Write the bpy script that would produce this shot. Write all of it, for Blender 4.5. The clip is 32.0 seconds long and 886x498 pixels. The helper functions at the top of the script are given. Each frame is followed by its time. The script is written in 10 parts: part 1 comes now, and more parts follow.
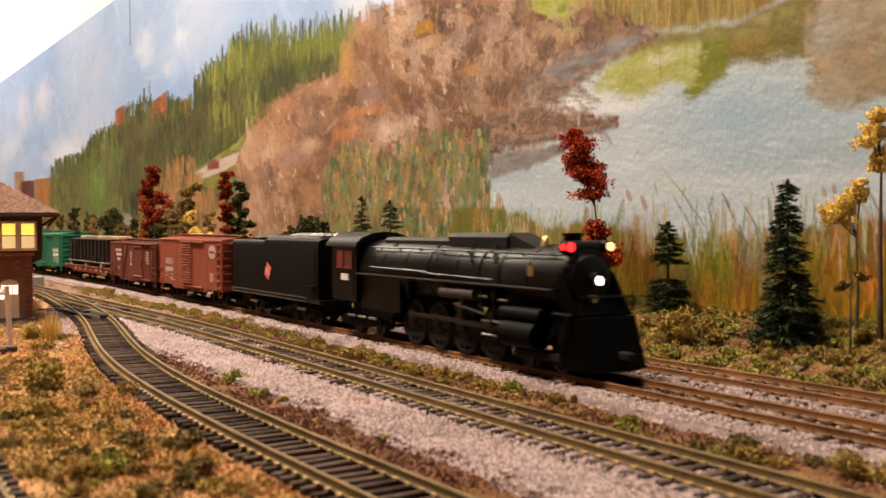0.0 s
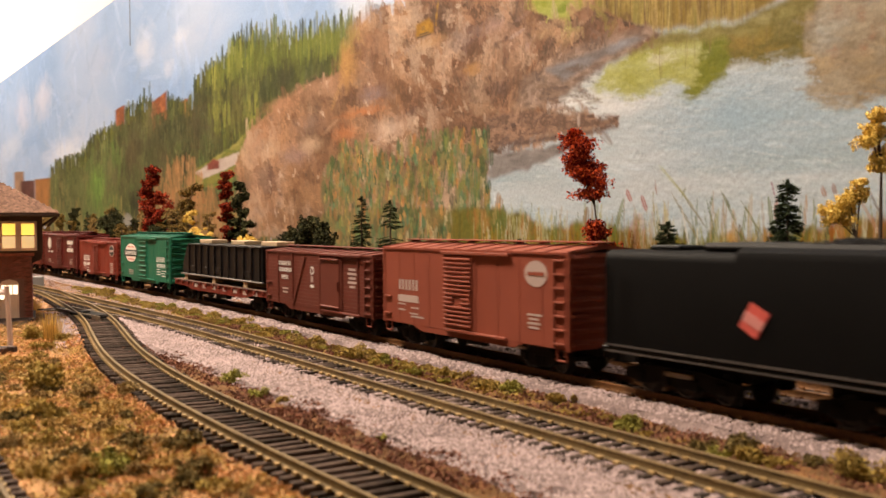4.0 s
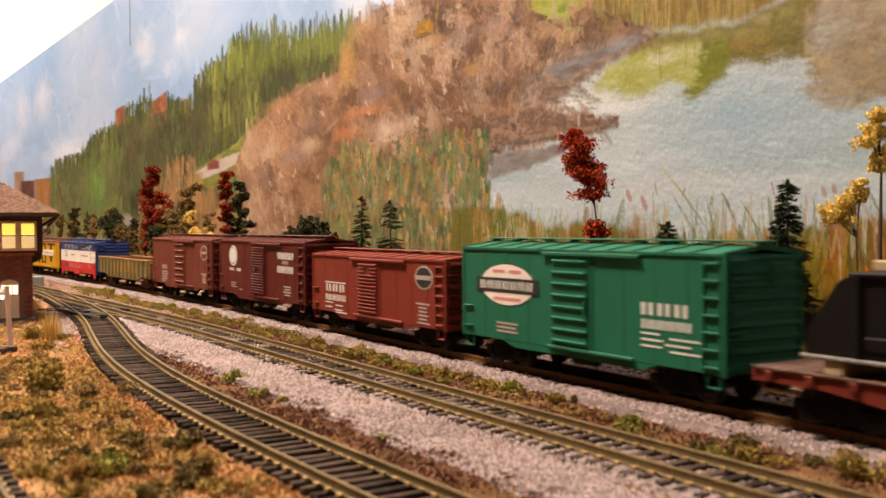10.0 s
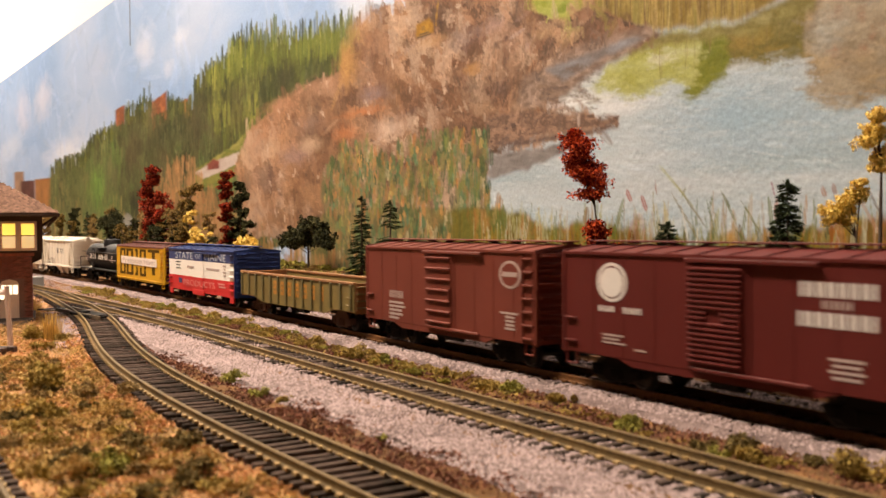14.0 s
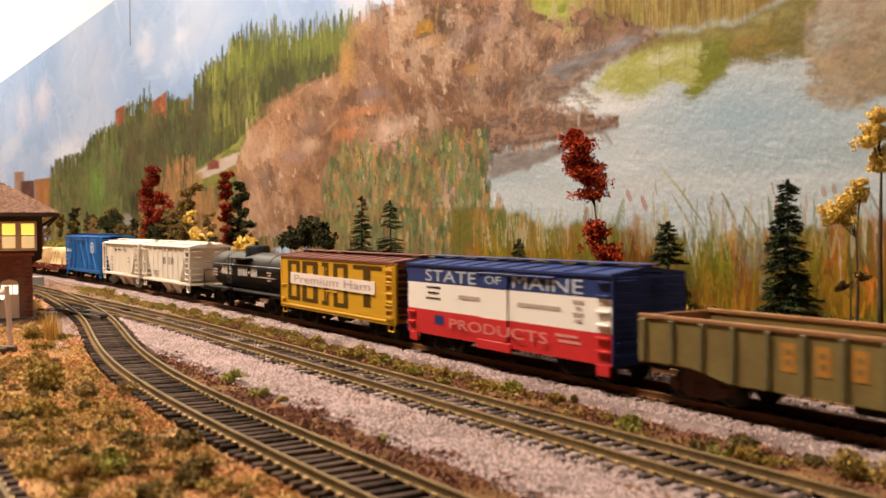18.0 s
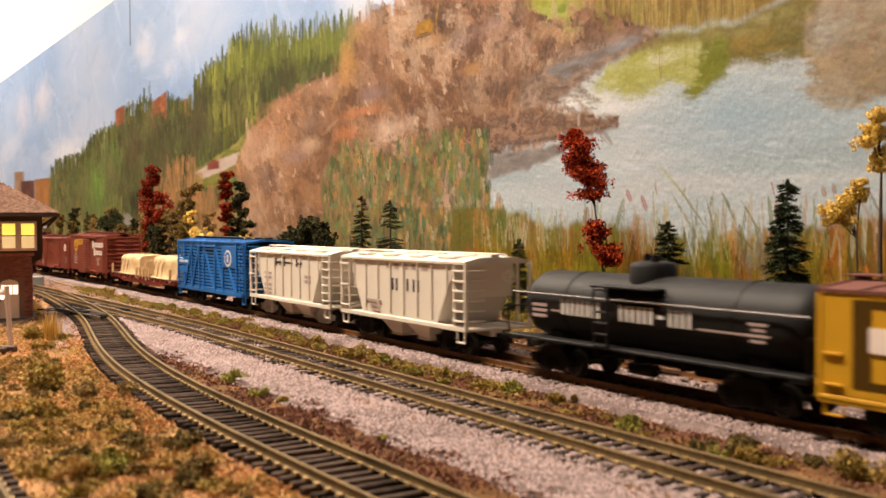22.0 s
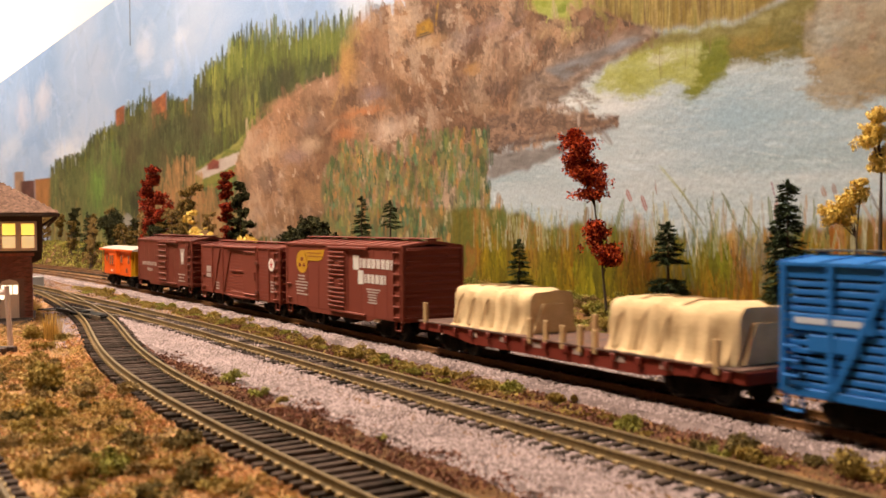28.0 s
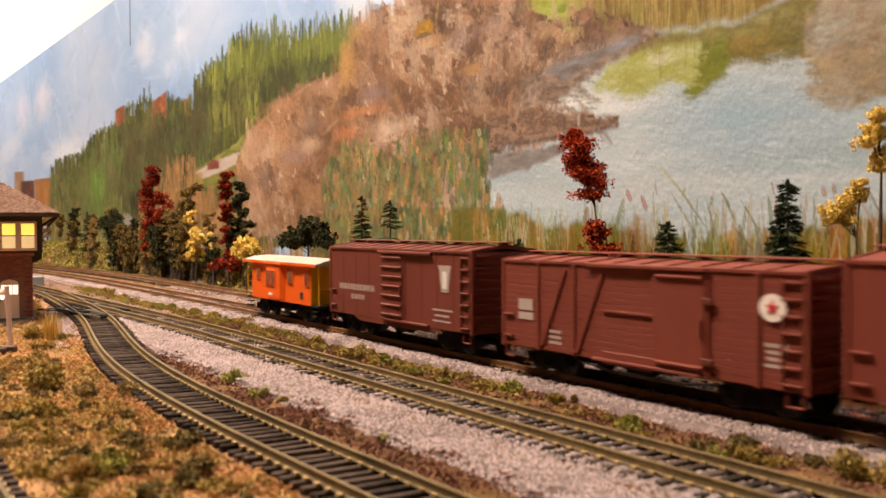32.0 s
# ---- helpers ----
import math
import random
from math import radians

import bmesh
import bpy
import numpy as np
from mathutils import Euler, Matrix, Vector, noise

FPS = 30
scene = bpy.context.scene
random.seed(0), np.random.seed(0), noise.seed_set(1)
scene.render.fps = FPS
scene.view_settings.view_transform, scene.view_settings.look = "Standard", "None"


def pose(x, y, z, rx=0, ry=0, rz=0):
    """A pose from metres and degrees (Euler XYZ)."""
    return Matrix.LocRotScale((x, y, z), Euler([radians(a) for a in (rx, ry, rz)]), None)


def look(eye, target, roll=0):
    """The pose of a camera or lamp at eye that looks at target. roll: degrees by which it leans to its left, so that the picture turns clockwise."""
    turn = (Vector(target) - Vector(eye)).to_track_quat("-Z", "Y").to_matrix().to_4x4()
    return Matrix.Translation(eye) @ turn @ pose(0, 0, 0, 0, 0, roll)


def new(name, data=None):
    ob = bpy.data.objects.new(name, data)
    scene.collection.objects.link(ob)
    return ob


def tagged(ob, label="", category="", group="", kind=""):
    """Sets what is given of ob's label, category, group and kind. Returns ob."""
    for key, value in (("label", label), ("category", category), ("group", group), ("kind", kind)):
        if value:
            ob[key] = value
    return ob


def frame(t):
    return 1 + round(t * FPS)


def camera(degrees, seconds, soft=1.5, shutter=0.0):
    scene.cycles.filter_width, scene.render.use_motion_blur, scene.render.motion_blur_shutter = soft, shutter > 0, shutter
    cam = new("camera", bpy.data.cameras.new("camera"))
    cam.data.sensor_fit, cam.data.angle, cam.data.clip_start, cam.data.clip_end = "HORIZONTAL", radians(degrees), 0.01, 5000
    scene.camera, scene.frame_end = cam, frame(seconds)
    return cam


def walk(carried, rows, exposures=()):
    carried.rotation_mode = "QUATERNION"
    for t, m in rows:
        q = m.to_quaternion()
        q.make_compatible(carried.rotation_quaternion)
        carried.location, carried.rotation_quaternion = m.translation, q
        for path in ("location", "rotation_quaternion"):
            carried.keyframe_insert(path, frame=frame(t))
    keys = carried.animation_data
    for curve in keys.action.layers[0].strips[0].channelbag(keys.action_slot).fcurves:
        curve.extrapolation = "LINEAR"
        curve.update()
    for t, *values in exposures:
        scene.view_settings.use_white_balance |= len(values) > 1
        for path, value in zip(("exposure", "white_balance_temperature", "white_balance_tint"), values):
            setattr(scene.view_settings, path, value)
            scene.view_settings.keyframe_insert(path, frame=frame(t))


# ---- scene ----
cam = camera(48.0, 32.0, soft=1.5, shutter=0.7)
cam.data.dof.use_dof, cam.data.dof.focus_distance, cam.data.dof.aperture_fstop = True, 0.72, 34.0
EYE = Vector((0.0, 0.0, 0.0548))
VIEW = look(EYE, (0.0, 1.0, 0.0320), roll=-0.34)
walk(cam, [(0.0, VIEW), (32.0, VIEW)], exposures=[(0.0, 0.0), (32.0, 0.0)])

# ---- light: a plain basement room with warm tubes on the ceiling ----
world = bpy.data.worlds.new("room_air")
scene.world = world
world.use_nodes = True
world.node_tree.nodes["Background"].inputs[0].default_value = (1.0, 0.86, 0.68, 1)
world.node_tree.nodes["Background"].inputs[1].default_value = 0.03
CEILING = 1.25


def area_lamp(x, y, z, sx, sy, watts, turn, colour=(1.0, 0.835, 0.66)):
    data = bpy.data.lights.new("tube_light", "AREA")
    data.shape, data.size, data.size_y, data.energy, data.color = "RECTANGLE", sx, sy, watts, colour
    ob = new("tube_light", data)
    ob.matrix_basis = pose(x, y, z, 0, 0, turn)
    return ob


WALL_TURN = math.degrees(math.atan2(0.83875, -0.54452))
LAMPS = [(-0.53, 0.52), (-1.15, 1.95)]
for lx, ly in LAMPS:
    area_lamp(lx, ly, CEILING - 0.075, 0.78, 0.16, 46.0, WALL_TURN)

# ---- helpers of this scene: all measures below are millimetres ----
MM = 0.001
rng = random.Random(7)


class Geo:
    """Collects faces in millimetres."""

    def __init__(self):
        self.v, self.f = [], []

    def add(self, verts, faces, m=None):
        b = len(self.v)
        if m is not None:
            verts = [tuple(m @ Vector(p)) for p in verts]
        self.v.extend(verts)
        self.f.extend(tuple(i + b for i in q) for q in faces)
        return self

    def box(self, x0, x1, y0, y1, z0, z1, c=0.0, m=None):
        """A box; c is the chamfer of its edges."""
        if c <= 0:
            vs = [(x, y, z) for x in (x0, x1) for y in (y0, y1) for z in (z0, z1)]
            return self.add(vs, [(0, 1, 3, 2), (4, 6, 7, 5), (0, 4, 5, 1), (2, 3, 7, 6), (0, 2, 6, 4), (1, 5, 7, 3)], m)
        c = min(c, (x1 - x0) * 0.45, (y1 - y0) * 0.45, (z1 - z0) * 0.45)
        xs, ys, zs = (x0, x1), (y0, y1), (z0, z1)
        vs, ix = [], {}
        for i in (0, 1):
            for j in (0, 1):
                for k in (0, 1):
                    sx, sy, sz = 1 - 2 * i, 1 - 2 * j, 1 - 2 * k
                    ix[i, j, k, 0] = len(vs); vs.append((xs[i], ys[j] + sy * c, zs[k] + sz * c))
                    ix[i, j, k, 1] = len(vs); vs.append((xs[i] + sx * c, ys[j], zs[k] + sz * c))
                    ix[i, j, k, 2] = len(vs); vs.append((xs[i] + sx * c, ys[j] + sy * c, zs[k]))
        fs = []
        for i in (0, 1):
            fs.append([ix[i, j, k, 0] for j, k in ((0, 0), (0, 1), (1, 1), (1, 0))][::1 if i == 0 else -1])
            fs.append([ix[j, i, k, 1] for j, k in ((0, 0), (1, 0), (1, 1), (0, 1))][::1 if i == 0 else -1])
            fs.append([ix[j, k, i, 2] for j, k in ((0, 0), (0, 1), (1, 1), (1, 0))][::1 if i == 0 else -1])
        for a in (0, 1):
            for b in (0, 1):
                fs.append([ix[0, a, b, 1], ix[1, a, b, 1], ix[1, a, b, 2], ix[0, a, b, 2]])
                fs.append([ix[a, 0, b, 0], ix[a, 1, b, 0], ix[a, 1, b, 2], ix[a, 0, b, 2]])
                fs.append([ix[a, b, 0, 0], ix[a, b, 1, 0], ix[a, b, 1, 1], ix[a, b, 0, 1]])
                for k in (0, 1):
                    fs.append([ix[a, b, k, 0], ix[a, b, k, 1], ix[a, b, k, 2]])
        return self.add(vs, fs, m)

    def rod(self, a, b, r, n=8, r2=None, caps=True):
        """A round bar from a to b."""
        a, b = Vector(a), Vector(b)
        w = (b - a).normalized()
        u = w.orthogonal().normalized()
        q = w.cross(u)
        r2 = r if r2 is None else r2
        vs = []
        for p, rr in ((a, r), (b, r2)):
            for i in range(n):
                t = 2 * math.pi * i / n
                vs.append(tuple(p + rr * (math.cos(t) * u + math.sin(t) * q)))
        fs = [(i, (i + 1) % n, n + (i + 1) % n, n + i) for i in range(n)]
        if caps:
            fs += [tuple(range(n))[::-1], tuple(range(n, 2 * n))]
        return self.add(vs, fs)

    def path(self, pts, r, n=6):
        for a, b in zip(pts, pts[1:]):
            self.rod(a, b, r, n)
        return self

    def lathe(self, prof, axis="x", n=24, at=(0, 0, 0)):
        """Turns a profile of (along, radius) round an axis through at."""
        vs, fs = [], []
        for d, r in prof:
            for i in range(n):
                t = 2 * math.pi * i / n
                c, s = r * math.cos(t), r * math.sin(t)
                p = {"x": (d, c, s), "y": (c, d, s), "z": (c, s, d)}[axis]
                vs.append((p[0] + at[0], p[1] + at[1], p[2] + at[2]))
        for j in range(len(prof) - 1):
            for i in range(n):
                k = (i + 1) % n
                fs.append((j * n + i, j * n + k, (j + 1) * n + k, (j + 1) * n + i))
        fs += [tuple(range(n))[::-1], tuple(range((len(prof) - 1) * n, len(prof) * n))]
        return self.add(vs, fs)

    def prism(self, poly, y0, y1, axis="y"):
        """Pushes a polygon through from y0 to y1; poly lies across that axis."""
        n = len(poly)
        def p(a, b, d):
            return {"y": (a, d, b), "x": (d, a, b), "z": (a, b, d)}[axis]
        vs = [p(a, b, y0) for a, b in poly] + [p(a, b, y1) for a, b in poly]
        fs = [tuple(range(n)), tuple(range(n, 2 * n))[::-1]] + [(i, n + i, n + (i + 1) % n, (i + 1) % n) for i in range(n)]
        return self.add(vs, fs)

    def sweep(self, section, pts):
        """Carries a section (across, up) along pts = [(x, y, z, nx, ny)]."""
        n, vs, fs = len(section), [], []
        for x, y, z, nx, ny in pts:
            vs += [(x + a * nx, y + a * ny, z + h) for a, h in section]
        for j in range(len(pts) - 1):
            for i in range(n):
                k = (i + 1) % n
                fs.append((j * n + i, j * n + k, (j + 1) * n + k, (j + 1) * n + i))
        fs += [tuple(range(n))[::-1], tuple(range((len(pts) - 1) * n, len(pts) * n))]
        return self.add(vs, fs)

    def mesh(self, name, mat=None, smooth=False):
        me = bpy.data.meshes.new(name)
        me.from_pydata([(x * MM, y * MM, z * MM) for x, y, z in self.v], [], self.f)
        bm = bmesh.new()
        bm.from_mesh(me)
        bmesh.ops.recalc_face_normals(bm, faces=bm.faces)
        bm.to_mesh(me)
        bm.free()
        if mat is not None:
            me.materials.append(mat)
        if smooth:
            me.shade_smooth()
            me.set_sharp_from_angle(angle=radians(38))
        return me


def part(name, geo, mat, parent, label="", smooth=False, at=None):
    """Links geometry (or a ready mesh) as one part under a thing."""
    me = geo if isinstance(geo, bpy.types.Mesh) else geo.mesh(name, mat, smooth)
    ob = new(name, me)
    ob.parent = parent
    if at is not None:
        ob.matrix_basis = at
    return tagged(ob, label) if label else ob


def thing(name, label, category, group="", kind="", at=None):
    ob = new(name)
    ob.empty_display_size = 0.01
    if at is not None:
        ob.matrix_basis = at
    return tagged(ob, label, category, group, kind)


def solid(name, geo, mat, label, category="", group="", kind="", smooth=False, at=None):
    me = geo if isinstance(geo, bpy.types.Mesh) else geo.mesh(name, mat, smooth)
    ob = new(name, me)
    if at is not None:
        ob.matrix_basis = at
    return tagged(ob, label, category, group, kind)


def mmpose(x, y, z, rx=0, ry=0, rz=0):
    return pose(x * MM, y * MM, z * MM, rx, ry, rz)


# ---- materials ----
def material(name, c1, c2=None, rough=0.6, metal=0.0, grain=900.0, stain=60.0, bump=0.15, island=0.0, obrand=0.0, c3=None, spec=0.5, stretch=(1, 1, 1), emit=0.0, cut=(0.35, 0.65)):
    m = bpy.data.materials.new(name)
    m.use_nodes = True
    nt = m.node_tree
    b = nt.nodes["Principled BSDF"]
    N, L = nt.nodes.new, nt.links.new
    c2 = c2 or tuple(k * 0.75 for k in c1)
    co = N("ShaderNodeTexCoord")
    mp = N("ShaderNodeMapping")
    mp.inputs["Scale"].default_value = stretch
    L(co.outputs["Object"], mp.inputs["Vector"])
    big, fine = N("ShaderNodeTexNoise"), N("ShaderNodeTexNoise")
    for t, sc, de in ((big, stain, 5.0), (fine, grain, 3.0)):
        t.inputs["Scale"].default_value, t.inputs["Detail"].default_value = sc, de
        L(mp.outputs["Vector"], t.inputs["Vector"])
    add = N("ShaderNodeMath"); add.operation = "MULTIPLY_ADD"
    L(big.outputs["Fac"], add.inputs[0]); add.inputs[1].default_value = 0.6
    half = N("ShaderNodeMath"); half.operation = "MULTIPLY"
    L(fine.outputs["Fac"], half.inputs[0]); half.inputs[1].default_value = 0.4
    L(half.outputs[0], add.inputs[2])
    fac = add.outputs[0]
    rnd = None
    if island or obrand:
        g = N("ShaderNodeNewGeometry") if island else N("ShaderNodeObjectInfo")
        rnd = g.outputs["Random Per Island"] if island else g.outputs["Random"]
        ad = N("ShaderNodeMath"); ad.operation = "MULTIPLY_ADD"
        L(rnd, ad.inputs[0]); ad.inputs[1].default_value = island or obrand
        sb = N("ShaderNodeMath"); sb.operation = "SUBTRACT"
        L(fac, sb.inputs[0]); sb.inputs[1].default_value = (island or obrand) * 0.5
        L(sb.outputs[0], ad.inputs[2])
        fac = ad.outputs[0]
    ramp = N("ShaderNodeValToRGB")
    e = ramp.color_ramp.elements
    e[0].position, e[1].position = cut
    e[0].color, e[1].color = (*c2, 1), (*c1, 1)
    if c3:
        k = e.new((cut[0] + cut[1]) / 2)
        k.color = (*c3, 1)
    L(fac, ramp.inputs["Fac"])
    L(ramp.outputs["Color"], b.inputs["Base Color"])
    b.inputs["Roughness"].default_value, b.inputs["Metallic"].default_value = rough, metal
    b.inputs["Specular IOR Level"].default_value = spec
    if bump:
        bp = N("ShaderNodeBump")
        bp.inputs["Strength"].default_value, bp.inputs["Distance"].default_value = bump, 0.0004
        L(fine.outputs["Fac"], bp.inputs["Height"])
        L(bp.outputs["Normal"], b.inputs["Normal"])
    if emit:
        L(ramp.outputs["Color"], b.inputs["Emission Color"])
        b.inputs["Emission Strength"].default_value = emit
    return m


def paint(name, c, rough=0.5, dust=0.85, spec=0.4):
    """Model paint: nearly even, faintly dusty and mottled."""
    return material(name, c, tuple(k * dust for k in c), rough, grain=2500, stain=45, bump=0.06, spec=spec)


M_WHITE = material("white_plaster", (0.82, 0.80, 0.76), (0.78, 0.76, 0.72), 0.9, grain=300, stain=4)
# tones of the unseen walls, ceiling and floor, held down to cut bounce
M_DARKWALL = material("unseen_brown_wall", (0.20, 0.13, 0.08), (0.15, 0.10, 0.06), 0.7, grain=60, stain=6, stretch=(1, 1, 0.1))
M_TILES = material("ceiling_board", (0.42, 0.39, 0.35), (0.38, 0.35, 0.31), 0.9, grain=200, stain=4)
M_FLOOR = material("grey_concrete", (0.16, 0.15, 0.14), (0.12, 0.115, 0.11), 0.8, grain=120, stain=5)
M_TUBE = material("lit_tube", (1.0, 0.85, 0.65), (1.0, 0.85, 0.65), 0.5, emit=6.0)
M_ENAMEL = material("white_enamel", (0.8, 0.8, 0.78), None, 0.4)
M_GROUND = material("scenic_earth", (0.27, 0.132, 0.052), (0.07, 0.036, 0.016), 0.95, grain=900, stain=110, bump=0.9, c3=(0.13, 0.066, 0.027), spec=0.1)
M_SAND = material("sandy_turf", (0.47, 0.25, 0.115), (0.10, 0.062, 0.028), 0.95, grain=1500, stain=95, bump=0.9, c3=(0.21, 0.122, 0.052), spec=0.08)
M_BED = material("packed_ballast", (0.27, 0.20, 0.192), (0.075, 0.052, 0.048), 0.95, grain=1300, stain=70, bump=0.8, c3=(0.165, 0.118, 0.112), spec=0.08)
M_BALLAST = material("pink_grey_stone", (0.36, 0.27, 0.262), (0.13, 0.094, 0.088), 0.9, grain=900, stain=40, bump=0.3, island=0.5, c3=(0.27, 0.198, 0.19), spec=0.1)
M_TIE = material("dark_stained_tie", (0.085, 0.058, 0.046), (0.024, 0.017, 0.013), 0.9, grain=1500, stain=120, bump=0.4, obrand=0.4, stretch=(0.15, 1, 1), spec=0.06)
M_BRASS = material("tarnished_brass_rail", (0.175, 0.113, 0.045), (0.085, 0.054, 0.022), 0.7, 0.0, grain=700, stain=50, bump=0.1, spec=0.2)
M_SPIKE = material("pale_brass_spike", (0.40, 0.27, 0.12), (0.24, 0.155, 0.062), 0.7, spec=0.15)
M_RUST = material("rust_brown_rail", (0.215, 0.094, 0.030), (0.095, 0.042, 0.015), 0.6, 0.0, grain=700, stain=50, bump=0.15, spec=0.25)
M_DULL = material("dull_weathered_rail", (0.20, 0.14, 0.085), (0.11, 0.075, 0.05), 0.5, 0.4, grain=700, stain=50, bump=0.15)
M_UNDER = paint("grimy_black", (0.012, 0.010, 0.009), 0.7, spec=0.1)
M_LETTER = paint("white_lettering", (0.74, 0.70, 0.66), 0.6, 0.8)

# ---- the main line: a plan curve, by distance along it ----
KNOT = (-4300, -1400, -1150, -1000, -600, -400, -200, 0, 200, 400, 500, 700, 900, 4300)
BEND = (1.1e-3, 1.1e-3, 1.1e-3, 3e-4, 3e-4, 6e-5, 1.5e-5, 1.57e-4, -2e-5, -1.5e-4, 0, 1.2e-4, 0, 0)
STEP = 2.0
LS = np.arange(-4300, 4300 + STEP, STEP)
_k = np.interp(LS, KNOT, BEND)
_o = int(np.argmin(abs(LS)))
LH = np.concatenate([[0], np.cumsum((_k[1:] + _k[:-1]) / 2 * STEP)])
LH = LH - LH[_o] + 2.5947
LX = np.concatenate([[0], np.cumsum((np.sin(LH[1:]) + np.sin(LH[:-1])) / 2 * STEP)])
LY = np.concatenate([[0], np.cumsum((np.cos(LH[1:]) + np.cos(LH[:-1])) / 2 * STEP)])
LX, LY = LX - LX[_o] - 84.06, LY - LY[_o] + 599.78


def grade(s):
    """The gentle climb of the board, in mm."""
    return -0.0033 * np.minimum(np.asarray(s, float) - 100, 0) * (np.asarray(s) > -1400) + 4.95 * (np.asarray(s) <= -1400)


def line(s, lat=0.0, z=0.0):
    """The place (mm) s along the main line and lat to the right of it."""
    a = np.interp(s, LS, LH)
    return np.interp(s, LS, LX) + lat * np.cos(a), np.interp(s, LS, LY) - lat * np.sin(a), z + grade(s)


def put(s, lat, z=0.0, turn=0.0):
    """A pose at that place, x along the line."""
    x, y, h = line(s, lat, z)
    a = float(np.interp(s, LS, LH))
    return mmpose(float(x), float(y), float(h), 0, 0, math.degrees(math.atan2(math.cos(a), math.sin(a))) + turn)


def rear_lat(s):
    return np.interp(s, (-1500, -700, -300, 200, 400, 4300), (-60, -56, -52, -41, -43, -43))


def near_lat(s):
    return np.interp(s, (-1500, -1000, -444, -200, -60, 50, 4300), (85, 84, 82, 75.5, 70, 67.5, 67.3))


def curve_lat(s):
    return np.interp(s, (-340, -280, -202, -130, -78, 16, 84, 134, 198, 240, 300, 376, 700, 900), (79.2, 83.6, 90.2, 97, 103, 118.5, 128.5, 134, 138, 138.5, 138.5, 136, 132, 132))


def curve_smooth(s):
    return sum(curve_lat(np.asarray(s, float) + d) for d in (-40, -20, 0, 20, 40)) / 5


def near_smooth(s):
    return sum(near_lat(np.asarray(s, float) + d) for d in (-60, -30, 0, 30, 60)) / 5


# ---- the wall behind, with its painted board ----
WALL0 = Vector((140.0, 472.0))
WDIR = Vector((-0.54452, 0.83875))
WNRM = Vector((-0.83875, -0.54452))


def on_wall(u, z, out=0.0):
    """The place u along the wall (to the far end), z up and out from it."""
    return (WALL0.x + u * WDIR.x + out * WNRM.x, WALL0.y + u * WDIR.y + out * WNRM.y, z)


def wall_slab(u0, u1, o0, o1, z0, z1):
    g = Geo()
    vs = [on_wall(u, z, o) for u in (u0, u1) for o in (o0, o1) for z in (z0, z1)]
    return g.add(vs, [(0, 1, 3, 2), (4, 6, 7, 5), (0, 4, 5, 1), (2, 3, 7, 6), (0, 2, 6, 4), (1, 5, 7, 3)])


U0, U1, OUT = -3600, 3600, 3000
solid("wall_north", wall_slab(U0, U1, -120, -12, -1100, CEILING * 1000), M_WHITE, "white plastered basement wall", kind="structure")
# the rest of the room is unseen, added dark to limit bounced light
solid("wall_south", wall_slab(U0, U1, OUT, OUT + 100, -1100, CEILING * 1000), M_DARKWALL, "unseen brown wall added to cut bounced light", kind="structure")
solid("wall_west", wall_slab(U1, U1 + 100, -12, OUT, -1100, CEILING * 1000), M_DARKWALL, "unseen brown wall added to cut bounced light", kind="structure")
solid("wall_east", wall_slab(U0 - 100, U0, -12, OUT, -1100, CEILING * 1000), M_DARKWALL, "unseen brown wall added to cut bounced light", kind="structure")
solid("ceiling", wall_slab(U0 - 100, U1 + 100, -120, OUT + 100, CEILING * 1000, CEILING * 1000 + 60), M_TILES, "unseen grey ceiling toned to cut bounced light", kind="structure")
solid("floor", wall_slab(U0 - 100, U1 + 100, -120, OUT + 100, -1160, -1100), M_FLOOR, "unseen grey floor kept dark against bounced light", kind="structure")
for lx, ly in LAMPS:
    lamp = thing("ceiling_light", "white enamelled ceiling light with two lit tubes", "ceiling light", "ceiling lights", at=pose(lx, ly, CEILING - 0.001, 0, 0, WALL_TURN))
    part("housing", Geo().box(-420, 420, -90, 90, -45, 0, 4), M_ENAMEL, lamp)
    for dy in (-40, 40):
        part("tube", Geo().rod((-400, dy, -58), (400, dy, -58), 12, 12), M_TUBE, lamp)

# ---- the painted board: a mural in oils, coloured as it was brushed ----
def lin(r, g, b):
    """A pigment from its 0-255 shade."""
    f = lambda c: ((c / 255 + 0.055) / 1.055) ** 2.4 if c > 10 else c / 255 / 12.92
    return np.array((f(r), f(g), f(b)), np.float32)


PIGMENT = np.array((0.89, 0.95, 1.07)) * 0.81
_us = [-150.0]
while _us[-1] < 2900:
    _us.append(_us[-1] + 1.9 * (472 + 0.83875 * _us[-1]) ** 2 / 658000)
MU = np.concatenate([np.arange(-3500, -150, 150.0), np.array(_us)])
BOARD_TOP = 371.0
MZ = np.concatenate([[-12.0, 4.0], np.arange(8.0, 120, 0.76), np.arange(120, 240, 0.95), np.arange(240, BOARD_TOP + 0.4, 1.7)])
nr = np.random.RandomState(3)
_lat = nr.rand(256, 256).astype(np.float32)


def vnoise(x, y):
    """Smooth noise, 0 to 1."""
    xi, yi = np.floor(x).astype(int), np.floor(y).astype(int)
    fx, fy = x - xi, y - yi
    fx, fy = fx * fx * (3 - 2 * fx), fy * fy * (3 - 2 * fy)
    a, b = _lat[xi % 256, yi % 256], _lat[(xi + 1) % 256, yi % 256]
    c, d = _lat[xi % 256, (yi + 1) % 256], _lat[(xi + 1) % 256, (yi + 1) % 256]
    return (a * (1 - fx) + b * fx) * (1 - fy) + (c * (1 - fx) + d * fx) * fy


